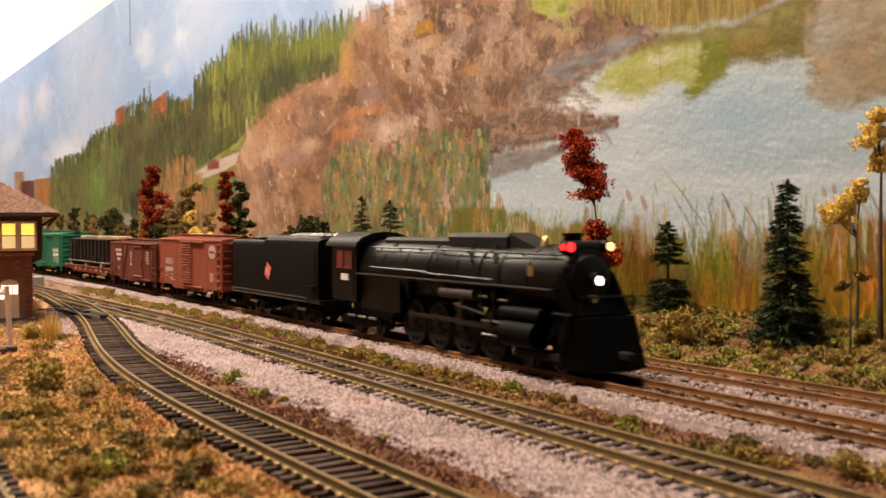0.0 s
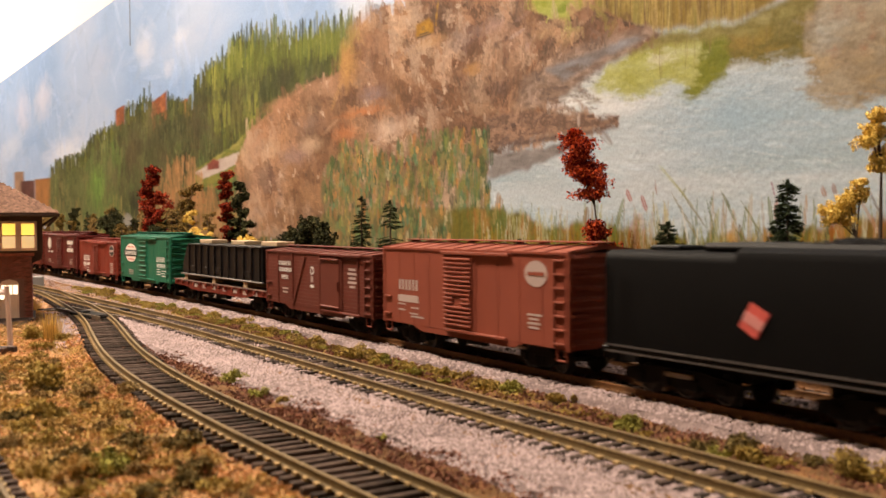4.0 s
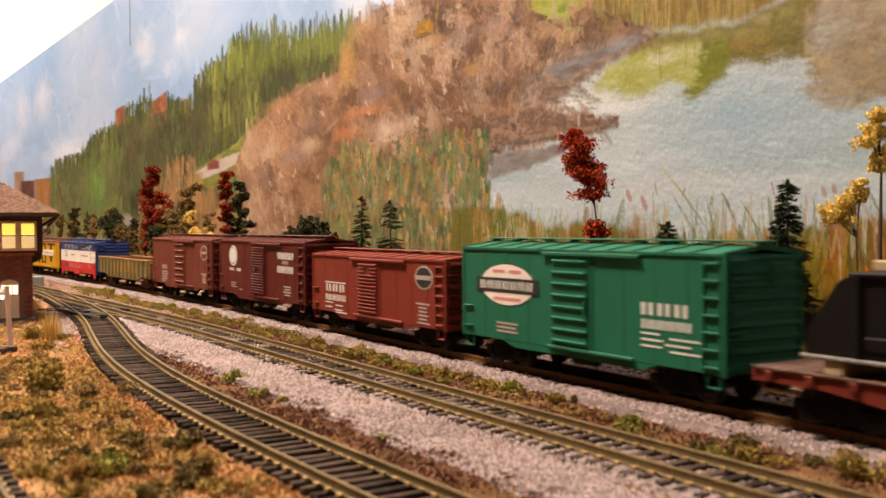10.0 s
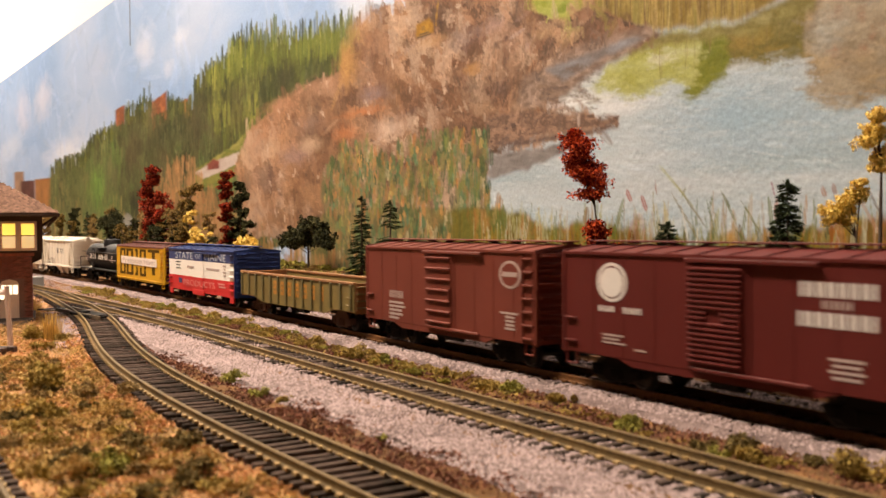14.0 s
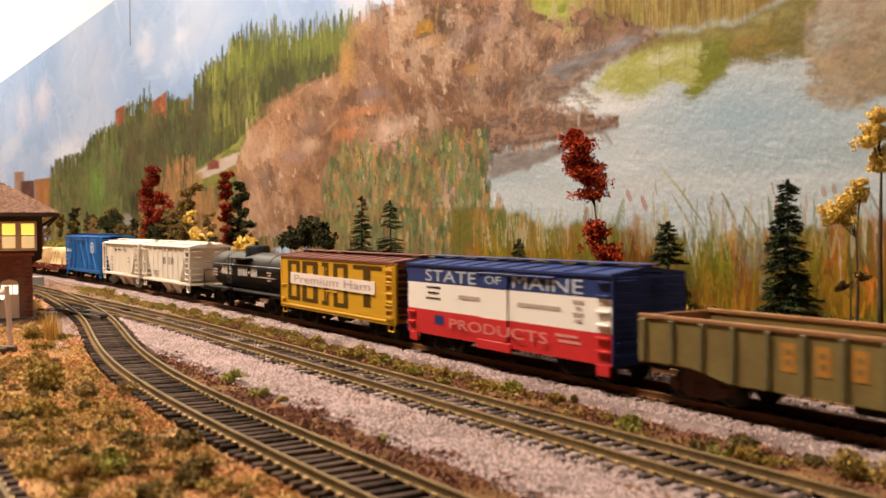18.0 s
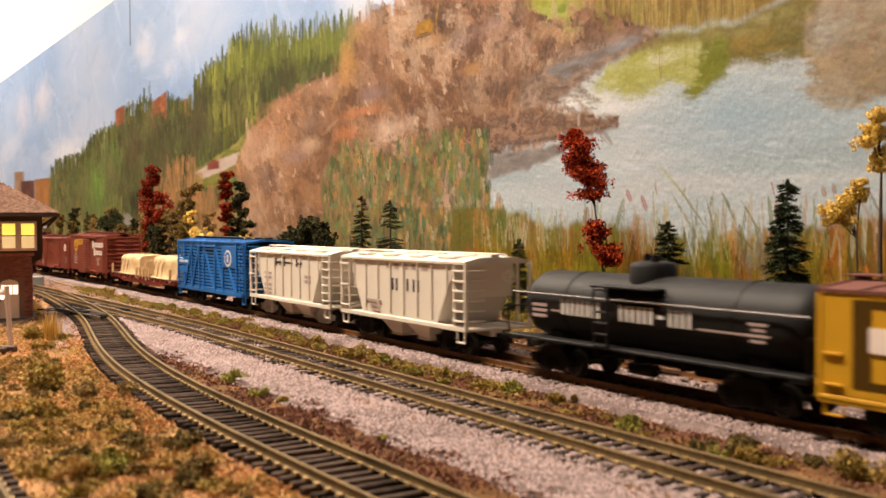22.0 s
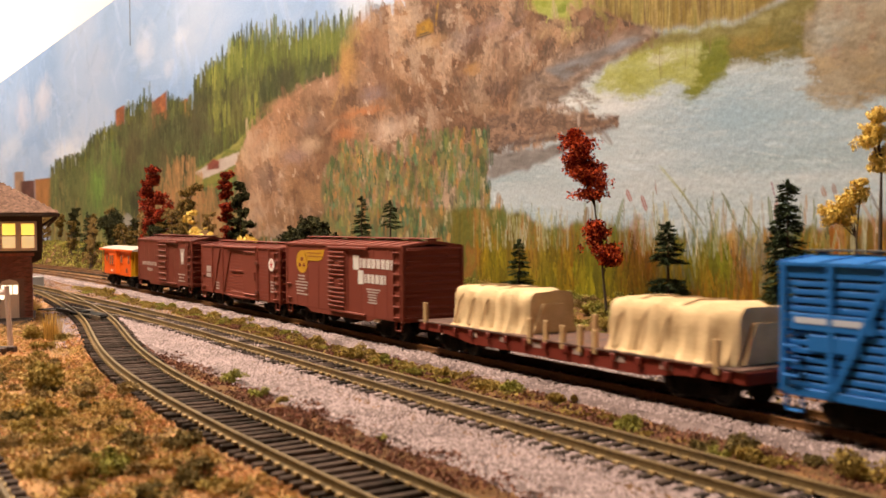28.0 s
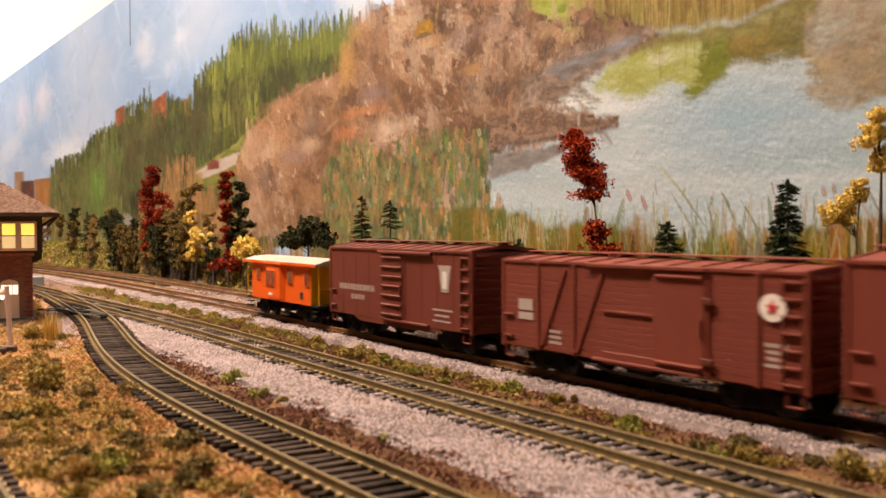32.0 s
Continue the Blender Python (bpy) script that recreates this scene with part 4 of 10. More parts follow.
dab(-7.9, 58.0, 22.3, 1.3, -2.20, (124, 120, 66), 0.80)
dab(-10.4, 52.9, 14.1, 1.0, -1.93, (116, 116, 60), 0.80)
dab(16.4, 58.2, 19.9, 1.3, -1.90, (112, 118, 74), 0.80)
dab(-3.8, 47.6, 15.8, 1.7, -2.41, (104, 104, 50), 0.80)
dab(73.8, 70.7, 8.3, 3.6, -2.12, (176, 84, 56), 0.80)
dab(62.4, 66.3, 9.9, 3.5, -2.00, (172, 80, 54), 0.80)
dab(55.1, 61.8, 26.6, 1.1, -1.65, (160, 148, 98), 0.80)
dab(46.2, 59.5, 16.5, 3.2, -1.81, (196, 180, 128), 0.80)
dab(-18.9, 58.7, 19.6, 2.7, -1.70, (112, 120, 46), 0.80)
dab(81.8, 59.0, 23.2, 3.7, -1.18, (110, 118, 44), 0.80)
dab(-20.3, 70.9, 8.1, 1.1, -1.85, (160, 96, 110), 0.80)
dab(-22.1, 61.2, 11.6, 2.6, -1.54, (176, 84, 50), 0.80)
dab(-37.5, 59.0, 20.0, 1.8, -1.49, (190, 150, 110), 0.80)
dab(-42.7, 56.5, 19.9, 1.9, -1.66, (120, 120, 50), 0.80)
dab(-47.1, 68.8, 5.3, 2.8, -1.96, (178, 124, 90), 0.80)
dab(-52.2, 69.8, 4.9, 2.6, -1.76, (170, 120, 96), 0.80)
dab(-55.0, 52.8, 17.5, 4.0, -1.84, (170, 110, 60), 0.80)
dab(-48.6, 51.0, 6.2, 1.9, -1.44, (72, 80, 44), 0.80)
dab(-55.3, 37.1, 24.2, 1.4, -1.63, (206, 170, 140), 0.80)
dab(-60.1, 34.8, 24.1, 2.4, -1.69, (60, 66, 34), 0.80)
dab(-72.2, 62.2, 18.6, 1.3, -2.05, (120, 100, 84), 0.80)
dab(-70.0, 56.4, 22.3, 1.7, -2.14, (190, 150, 120), 0.80)
dab(-71.5, 48.1, 21.1, 1.6, -1.66, (176, 120, 80), 0.80)
dab(-68.7, 29.2, 16.8, 1.9, -1.81, (206, 96, 60), 0.80)
dab(-74.3, 28.3, 14.0, 1.6, -1.61, (210, 170, 90), 0.80)
dab(-66.0, 42.2, 16.8, 1.7, -2.15, (90, 84, 44), 0.80)
dab(108.0, 59.9, 11.9, 5.3, -1.41, (134, 100, 64), 0.80)
dab(126.7, 56.6, 9.2, 2.0, -1.57, (190, 176, 120), 0.80)
dab(138.8, 57.5, 11.2, 2.8, -1.71, (198, 184, 136), 0.80)
dab(151.7, 59.3, 14.9, 3.0, -1.38, (186, 182, 140), 0.80)
dab(163.6, 58.2, 12.5, 3.5, -1.66, (104, 112, 58), 0.80)
dab(185.6, 60.6, 17.6, 5.3, -1.77, (98, 112, 54), 0.80)
dab(195.8, 61.8, 13.9, 4.7, -1.39, (166, 142, 84), 0.80)
dab(203.6, 65.8, 14.6, 3.3, -1.43, (110, 118, 62), 0.80)
dab(96.0, 60.8, 12.7, 2.5, -1.45, (176, 166, 110), 0.80)
dab(6.0, 64.8, 6.5, 1.7, -1.97, (110, 112, 70), 0.80)
dab(16.4, 66.0, 7.2, 1.7, -1.26, (116, 122, 80), 0.80)
dab(34.5, 71.0, 7.2, 1.4, -1.01, (140, 136, 90), 0.80)
dab(53.7, 74.5, 7.9, 1.3, -1.67, (170, 130, 110), 0.80)

CANVAS *= PIGMENT
nU, nZ = len(MU), len(MZ)
relief = 0.25 * fnoise(UU / 2.2, ZZ / 2.2, 3)
bx = WALL0.x + UU * WDIR.x + relief * WNRM.x
by = WALL0.y + UU * WDIR.y + relief * WNRM.y
co = np.stack([bx, by, ZZ], -1).reshape(-1, 3) * MM
i0 = (np.arange(nZ - 1)[:, None] * nU + np.arange(nU - 1)[None, :]).reshape(-1)
quads = np.stack([i0, i0 + 1, i0 + nU + 1, i0 + nU], -1)
me = bpy.data.meshes.new("painted_surface")
me.vertices.add(nU * nZ)
me.vertices.foreach_set("co", co.astype(np.float32).ravel())
me.loops.add(len(quads) * 4)
me.loops.foreach_set("vertex_index", quads.astype(np.int32).ravel())
me.polygons.add(len(quads))
me.polygons.foreach_set("loop_start", np.arange(0, len(quads) * 4, 4, dtype=np.int32))
me.update(calc_edges=True)
pig = me.attributes.new("pigment", "FLOAT_COLOR", "POINT")
pig.data.foreach_set("color", np.concatenate([np.clip(CANVAS, 0, 0.95).reshape(-1, 3), np.ones((nU * nZ, 1))], 1).astype(np.float32).ravel())

M_MURAL = bpy.data.materials.new("oil_paint")
M_MURAL.use_nodes = True
_nt = M_MURAL.node_tree
_at = _nt.nodes.new("ShaderNodeAttribute"); _at.attribute_name = "pigment"
_b = _nt.nodes["Principled BSDF"]
_b.inputs["Roughness"].default_value = 0.55
_b.inputs["Specular IOR Level"].default_value = 0.25
_n1 = _nt.nodes.new("ShaderNodeTexNoise"); _n1.inputs["Scale"].default_value = 620; _n1.inputs["Detail"].default_value = 4
_tc = _nt.nodes.new("ShaderNodeTexCoord")
_n1.inputs["Roughness"].default_value = 0.68
_nt.links.new(_tc.outputs["Object"], _n1.inputs["Vector"])
_mx = _nt.nodes.new("ShaderNodeMix"); _mx.data_type, _mx.blend_type = "RGBA", "OVERLAY"
_mx.inputs["Factor"].default_value = 0.38
_nt.links.new(_at.outputs["Color"], _mx.inputs[6]); _nt.links.new(_n1.outputs["Color"], _mx.inputs[7])
_bw = _nt.nodes.new("ShaderNodeRGBToBW"); _nt.links.new(_n1.outputs["Color"], _bw.inputs[0]); _nt.links.new(_bw.outputs[0], _mx.inputs[7])
_nt.links.new(_mx.outputs[2], _b.inputs["Base Color"])
_bp = _nt.nodes.new("ShaderNodeBump"); _bp.inputs["Strength"].default_value = 0.19; _bp.inputs["Distance"].default_value = 0.0006
_nt.links.new(_n1.outputs["Fac"], _bp.inputs["Height"]); _nt.links.new(_bp.outputs["Normal"], _b.inputs["Normal"])
me.materials.append(M_MURAL)
backdrop = thing("backdrop", "painted landscape backdrop of hills, forest and lake on board", "backdrop", kind="structure")
part("painted_surface", me, None, backdrop)
M_BOARD = material("hardboard", (0.33, 0.22, 0.13), None, 0.8)
part("board", wall_slab(U0 + 60, U1 - 200, -11.5, -2.0, -200, BOARD_TOP), M_BOARD, backdrop)
part("seam", wall_slab(1012.0, 1014.6, 0.05, 0.6, 296, BOARD_TOP), paint("dark_gap", (0.16, 0.19, 0.26)), backdrop, "dark joint between two boards")

# ---- the layout's ground: one sheet of plaster, earth and turf ----
def smooth01(t):
    t = np.clip(t, 0, 1)
    return t * t * (3 - 2 * t)


def ground_height(s, lat, x, y):
    """Ground level in mm over the layout's datum (rail heads at 0)."""
    out = (x - WALL0.x) * WNRM.x + (y - WALL0.y) * WNRM.y
    g = grade(s)
    near, far, bend = near_smooth(s), rear_lat(s), curve_smooth(s)
    rough = fnoise(x / 14 + 50, y / 14 + 20, 5) - 0.5
    h = -6.0 + 3.4 * rough + 2.4 * (fnoise(x / 60 + 9, y / 60, 2) - 0.5)
    bed = np.maximum.reduce([smooth01((24 - abs(lat)) / 9), smooth01((22 - abs(lat - far)) / 8), smooth01((25 - abs(lat - near)) / 12),
                             smooth01((20 - abs(lat - bend)) / 8) * (s > -330)])
    h = h * (1 - bed) + bed * (-4.1 + 0.4 * rough - 0.7 * (abs(lat - bend) < 11) * (s > -60))
    foot = lat - (far - 17)
    top = np.interp(s, (-900, -450, -150, 200, 400), (31, 29, 20, 14.5, 14))
    toe_out = np.maximum(out - foot, 20)
    t = 1 - np.clip(out, 0, None) / toe_out
    rise = smooth01(t * np.interp(s, (-900, -250, 0), (2.5, 2.1, 1.15))) * (top + 4) + 7.0 * rough * smooth01(t * 3) * (1 - smooth01(t * 2 - 1))
    return g + np.where(foot < 0, h + rise, h)


def axis(pieces):
    vals = []
    for a, b, d in pieces:
        vals.append(np.arange(a, b, d, dtype=float))
    return np.concatenate(vals)


GS = axis([(-3400, -1200, 25), (-1200, -500, 6), (-500, -100, 3.2), (-100, 460, 2.2), (460, 800, 10), (800, 3500, 40)])
GL = axis([(-420, -150, 15), (-150, 20, 3.0), (20, 225, 2.0), (225, 260, 5), (260, 700, 20)])
SS, LL = np.meshgrid(GS, GL)
gx, gy, _z = line(SS, LL)
gout = (gx - WALL0.x) * WNRM.x + (gy - WALL0.y) * WNRM.y
push = np.maximum(1.5 - gout, 0)
gx, gy = gx + push * WNRM.x, gy + push * WNRM.y
gz = ground_height(SS, LL, gx, gy)
nS, nL = len(GS), len(GL)
i0 = (np.arange(nL - 1)[:, None] * nS + np.arange(nS - 1)[None, :]).reshape(-1)
me = bpy.data.meshes.new("ground")
me.from_pydata((np.stack([gx, gy, gz], -1).reshape(-1, 3) * MM).tolist(), [], np.stack([i0, i0 + nS, i0 + nS + 1, i0 + 1], -1).tolist())
me.shade_smooth()
me.materials.append(M_GROUND)
me.materials.append(M_SAND)
me.polygons.foreach_set("material_index", (LL > curve_smooth(SS) + 11 + 9 * (fnoise(gx / 9, gy / 9, 3) - 0.5))[:-1, :-1].astype(np.int32).ravel())
solid("ground", me, None, "sculpted earth and turf ground of the model layout", "ground", kind="structure")
# the table under it
solid("layout_table", wall_slab(-3300, 3300, 1, 900, -60, -22), material("plywood", (0.42, 0.29, 0.16), None, 0.7), "plywood table top under the model layout", "table", kind="structure")


def flakes(pos, size, flat=0.0, seed=1, aspect=1.0, spread=0.6):
    """Small crumbs, one at each place (mm), tumbled at random."""
    r = np.random.RandomState(seed)
    n = len(pos)
    a = r.normal(size=(n, 3)); a[:, 2] *= 1 - flat
    a /= np.linalg.norm(a, axis=1)[:, None] + 1e-9
    b = np.cross(a, r.normal(size=(n, 3))); b /= np.linalg.norm(b, axis=1)[:, None] + 1e-9
    sz = (size * (1 - spread / 2 + spread * r.rand(n)))[:, None]
    a, b = a * sz / 2 * aspect, b * sz / 2
    v = np.stack([pos + 1.25 * a, pos - 0.75 * a + 1.05 * b, pos - 0.75 * a - 1.05 * b], 1).reshape(-1, 3)
    f = np.arange(3 * n).reshape(-1, 3)
    return v, f


def raw_mesh(name, v, f, mat):
    m = bpy.data.meshes.new(name)
    m.vertices.add(len(v))
    m.vertices.foreach_set("co", (np.asarray(v, np.float32) * MM).ravel())
    k = f.shape[1]
    m.loops.add(len(f) * k)
    m.loops.foreach_set("vertex_index", np.asarray(f, np.int32).ravel())
    m.polygons.add(len(f))
    m.polygons.foreach_set("loop_start", np.arange(0, len(f) * k, k, dtype=np.int32))
    m.update(calc_edges=True)
    m.materials.append(mat)
    return m


def pebbles(pos, size, seed=1):
    """Bedded stones: uneven peaked caps, one at each place."""
    r = np.random.RandomState(seed)
    n = len(pos)
    a = r.rand(n, 1) * 6.283 + np.arange(3)[None] * 2.094 + 0.9 * (r.rand(n, 3) - 0.5)
    q = 0.8 + 0.7 * r.rand(n, 3)
    ring = np.stack([np.cos(a) * q, np.sin(a) * q, -0.45 + 0.5 * (r.rand(n, 3) - 0.5)], -1)
    top = np.stack([0.7 * (r.rand(n) - 0.5), 0.7 * (r.rand(n) - 0.5), 0.45 + 0.4 * r.rand(n)], -1)[:, None]
    v = np.concatenate([ring, top], 1) * (size * (0.55 + 0.9 * r.rand(n)))[:, None, None] / 2 + pos[:, None]
    tri = np.array([(0, 1, 3), (1, 2, 3), (2, 0, 3)])
    f = (tri[None] + 4 * np.arange(n)[:, None, None]).reshape(-1, 3)
    return v.reshape(-1, 3), f


def stones(pos, size, seed=1, squash=0.75):
    """Tumbled octahedral stones, one at each place."""
    r = np.random.RandomState(seed)
    n = len(pos)
    base = np.array([(1, 0, 0), (-1, 0, 0), (0, 1, 0), (0, -1, 0), (0, 0, 1), (0, 0, -1)], float)
    v = base[None] * (0.6 + 0.8 * r.rand(n, 6, 1))
    v += r.normal(size=v.shape) * 0.22
    q, _ = np.linalg.qr(r.normal(size=(n, 3, 3)))
    v = np.einsum("nij,nkj->nki", q, v)
    v[..., 2] *= squash
    v = v * (size * (0.55 + 0.9 * r.rand(n)))[:, None, None] / 2 + pos[:, None]
    tri = np.array([(0, 2, 4), (2, 1, 4), (1, 3, 4), (3, 0, 4), (2, 0, 5), (1, 2, 5), (3, 1, 5), (0, 3, 5)])
    f = (tri[None] + 6 * np.arange(n)[:, None, None]).reshape(-1, 3)
    return v.reshape(-1, 3), f


def scatter(n, s0, s1, l0, l1, seed, keep=None):
    """Random ground places in a stretch; keep thins them."""
    r = np.random.RandomState(seed)
    s = s0 + (s1 - s0) * r.rand(n)
    a, b = (f(s) if callable(f) else f for f in (l0, l1))
    l = a + (b - a) * r.rand(n)
    x, y, _ = line(s, l)
    ok = (x - WALL0.x) * WNRM.x + (y - WALL0.y) * WNRM.y > 2
    if keep is not None:
        ok &= keep(s, l, x, y, r.rand(n))
    s, l, x, y = s[ok], l[ok], x[ok], y[ok]
    return np.stack([x, y, ground_height(s, l, x, y)], -1), s, l


# ---- tracks ----
RAIL = [(-0.95, -2.5), (0.95, -2.5), (0.95, -2.3), (0.52, -1.95), (0.46, -0.75), (0.6, -0.55), (0.6, -0.12), (0.48, 0.0), (-0.48, 0.0), (-0.6, -0.12), (-0.6, -0.55), (-0.46, -0.75), (-0.52, -1.95), (-0.95, -2.3)]


def track(label, lat_of, rail_mat, s0, s1, t0, t1, gap=6.0, tie_z=-2.5, group="tracks", pin_mat=None, tie_w=1.25):
    """Two rails from s0 to s1, single ties from t0 to t1, the rest joined."""
    pin_mat = pin_mat or rail_mat
    tr = thing("track", label, "track", group)
    ss = np.arange(s0, s1 + 1, 12.0)
    x, y, z = line(ss, lat_of(ss))
    dx, dy = np.gradient(x), np.gradient(y)
    n = np.hypot(dx, dy)
    nx, ny = dy / n, -dx / n
    for side in (-8.25, 8.25):
        pts = [(x[i] + side * nx[i], y[i] + side * ny[i], z[i], nx[i], ny[i]) for i in range(len(ss))]
        part("rail", Geo().sweep(RAIL, pts), rail_mat, tr)
    pins = Geo()
    tie = Geo().box(-tie_w, tie_w, -13.6, 13.6, tie_z - 1.9, tie_z, 0.25).mesh("tie", M_TIE)
    rest = Geo()
    along = np.concatenate([[0], np.cumsum(np.hypot(np.diff(x), np.diff(y)))])
    for d in np.arange(2.0, along[-1], gap):
        i = np.interp(d, along, np.arange(len(ss)))
        s, px, py, pz = (np.interp(i, np.arange(len(ss)), q) for q in (ss, x, y, z))
        a = math.atan2(np.interp(i, np.arange(len(ss)), dy), np.interp(i, np.arange(len(ss)), dx)) + rng.uniform(-0.035, 0.035)
        if -500 <= s <= t1:
            turned = Matrix.Translation((px, py, pz)) @ Matrix.Rotation(a, 4, "Z")
            for b, wide in ((-10.4, 1.25), (-7.5, 0.8), (6.7, 0.8), (9.15, 1.25)):
                pins.box(-0.95, 0.95, b, b + wide, tie_z - 0.1, tie_z + 0.62, 0, turned)
        if t0 <= s <= t1:
            part("tie", tie, None, tr, at=mmpose(px + rng.uniform(-0.35, 0.35), py + rng.uniform(-0.35, 0.35), pz + rng.uniform(-0.3, 0.05), rng.uniform(-1.2, 1.2), 0, math.degrees(a)))
        elif -1200 < s < 1200:
            rest.box(-tie_w, tie_w, -13.6, 13.6, tie_z - 1.9, tie_z, 0, Matrix.Translation((px, py, pz - rng.uniform(0.02, 0.3))) @ Matrix.Rotation(a, 4, "Z"))
    tagged(part("spike_moulding", pins, pin_mat, tr, "small moulded spikes along the rails"), kind="stuff")
    if rest.f:
        tagged(part("far_tie_bed", rest, M_TIE, tr), kind="stuff")
    return tr


track("main line with rust-brown rails on dark ties", lambda s: 0 * s, M_RUST, -3100, 3450, -720, 470)
track("rear running line with rust-brown rails along the bank", rear_lat, M_RUST, -1300, 1400, -800, 460)
track("passing track with tarnished brass rails in pink ballast", near_smooth, M_BRASS, -900, 1400, -420, 480, pin_mat=M_SPIKE)
track("curved siding with tarnished brass rails on bare dark ties", curve_smooth, M_BRASS, -336, 900, -96, 480, gap=5.6, pin_mat=M_SPIKE, tie_w=1.1)
track("short track of brass rails at the edge of the turf", lambda s: 0 * s + 216, M_BRASS, 150, 900, 250, 480, pin_mat=M_SPIKE)

# ballast: packed beds that rise between the ties, and loose stones on them
def ballast_bed(label, s0, s1, ds, lo, hi, dl, level):
    """A lumpy strip of packed stone from lo to hi across the line."""
    ss = np.arange(s0, s1, ds)
    lo, hi = lo(ss), hi(ss)
    tt = np.arange(0, 1.0001, dl / float(np.mean(hi - lo)))
    S, T = np.meshgrid(ss, tt)
    A = lo[None] + (hi - lo)[None] * T
    x, y, _ = line(S, A)
    edge = smooth01(np.minimum(T, 1 - T) * float(np.mean(hi - lo)) / 5.0 + 0.9 * (fnoise(x / 7 + 31, y / 7, 3) - 0.5))
    h = level(S, A) + 1.5 * (fnoise(x / 9, y / 9, 3) - 0.5) + 2.0 * (fnoise(x / 1.5 + 7, y / 1.5, 2) - 0.5)
    BEDS.append((s0, s1, lo, hi, level, ss))
    z = ground_height(S, A, x, y) * (1 - edge) + (grade(S) + h) * edge - 0.9 * (1 - edge)
    n = len(ss)
    i0 = (np.arange(len(tt) - 1)[:, None] * n + np.arange(n - 1)[None, :]).reshape(-1)
    m = raw_mesh("ballast_bed", np.stack([x, y, z], -1).reshape(-1, 3), np.stack([i0, i0 + n, i0 + n + 1, i0 + 1], -1), M_BED)
    m.shade_smooth()
    solid("ballast_bed", m, None, label, "ballast", kind="stuff")


def bed_top(s, l, x, y):
    """The packed beds' level at a place, without their edges."""
    top = np.full(len(s), -99.0)
    for s0, s1, lo, hi, level, ss in BEDS:
        on = (s > s0) & (s < s1) & (l > np.interp(s, ss, lo) + 4) & (l < np.interp(s, ss, hi) - 4)
        top = np.where(on, np.maximum(top, level(s, l) + 1.5 * (fnoise(x / 9, y / 9, 3) - 0.5) + grade(s)), top)
    return top


BEDS = []


def shoulder(d, flat):
    """Level by the distance from a track's middle: to the ties' tops, then falling away."""
    return np.interp(d, (0, 8.9, 13, 17, 26), (flat, flat, flat + 0.25, flat - 0.6, -4.8))


ballast_bed("packed pink-grey ballast under the main line", -150, 470, 1.15, lambda s: -33 + 0 * s, lambda s: 24 + 0 * s, 1.15, lambda s, l: shoulder(abs(l), -3.2))
ballast_bed("packed pink-grey ballast under the main line's far reach", -760, -150, 3.0, lambda s: -33 + 0 * s, lambda s: 24 + 0 * s, 1.6, lambda s, l: shoulder(abs(l), -3.0))
ballast_bed("packed pink-grey ballast under the rear line", -300, 470, 1.5, lambda s: rear_lat(s) - 15, lambda s: rear_lat(s) + 17, 1.4, lambda s, l: shoulder(abs(l - rear_lat(s)), -3.0))
ballast_bed("packed pink-grey ballast under the passing track", -330, 470, 1.15, lambda s: near_smooth(s) - 15, lambda s: np.maximum(np.minimum(near_smooth(s) + 41, curve_smooth(s) - 13), near_smooth(s) + 13), 1.15, lambda s, l: np.where(l > near_smooth(s) + 11, -4.9, shoulder(abs(l - near_smooth(s)), -3.45)))
ballast_bed("packed pink-grey ballast before the tower", -140, -5, 1.5, lambda s: curve_smooth(s) + 10, lambda s: curve_smooth(s) + 25, 1.4, lambda s, l: -5.0 + 0 * l)
pts = []
PEBBLE_ZONES = []
for zone in [(17000, -700, 470, -34, -13, 1, 0.5), (18000, -700, 470, 9, 23, 2, 0.3), (9500, -500, 470, -9, 9, 3, 1.0), (10000, -500, 470, lambda s: rear_lat(s) - 15, lambda s: rear_lat(s) + 13, 4, 1.2),
                                    (4600, -400, 470, lambda s: near_smooth(s) - 14, lambda s: near_smooth(s) - 9, 5, 0.8), (10000, -300, 470, lambda s: near_smooth(s) - 9, lambda s: near_smooth(s) + 9, 6, 0.55),
                                    ]:
    PEBBLE_ZONES.append(zone)
for zone in [(44000, -150, 470, lambda s: near_smooth(s) + 9, lambda s: np.minimum(near_smooth(s) + 40, curve_smooth(s) - 12), 7, 0.3),
                                    (5000, -500, 470, 9, 17, 13, 1.1), (4200, -500, 470, -17, -9, 14, 1.1), (4200, -400, 470, lambda s: rear_lat(s) + 8, lambda s: rear_lat(s) + 17, 15, 1.2), (1400, -700, -160, lambda s: near_smooth(s) + 11, lambda s: near_smooth(s) + 36, 16, 0.3), (5000, -700, -100, 30, 60, 17, 0.3), (5200, -150, 470, lambda s: near_smooth(s) + 9, lambda s: near_smooth(s) + 15, 11, 0.9), (2600, -300, 470, lambda s: near_smooth(s) - 15, lambda s: near_smooth(s) - 9, 12, 0.8), (3600, -190, 20, lambda s: curve_smooth(s) + 11, lambda s: curve_smooth(s) + 27, 8, 0.5), (2600, -170, 470, lambda s: curve_smooth(s) - 17, lambda s: curve_smooth(s) - 10, 9, 0.4), (2600, -200, -60, lambda s: curve_smooth(s) - 14, lambda s: curve_smooth(s) + 14, 10, 0.6)]:
    PEBBLE_ZONES.append(zone)
for n, a, b, l0, l1, seed, lift in PEBBLE_ZONES:
    p, s, l = scatter(int(n * 0.95), a, b, l0, l1, seed, lambda s, l, x, y, q: q < 1.25 * fnoise(x / 22, y / 22, 3) + 0.35)
    p[:, 2] = np.maximum(p[:, 2] + lift, bed_top(s, l, p[:, 0], p[:, 1]) + 0.25)
    pts.append(p)
pts = np.concatenate(pts)
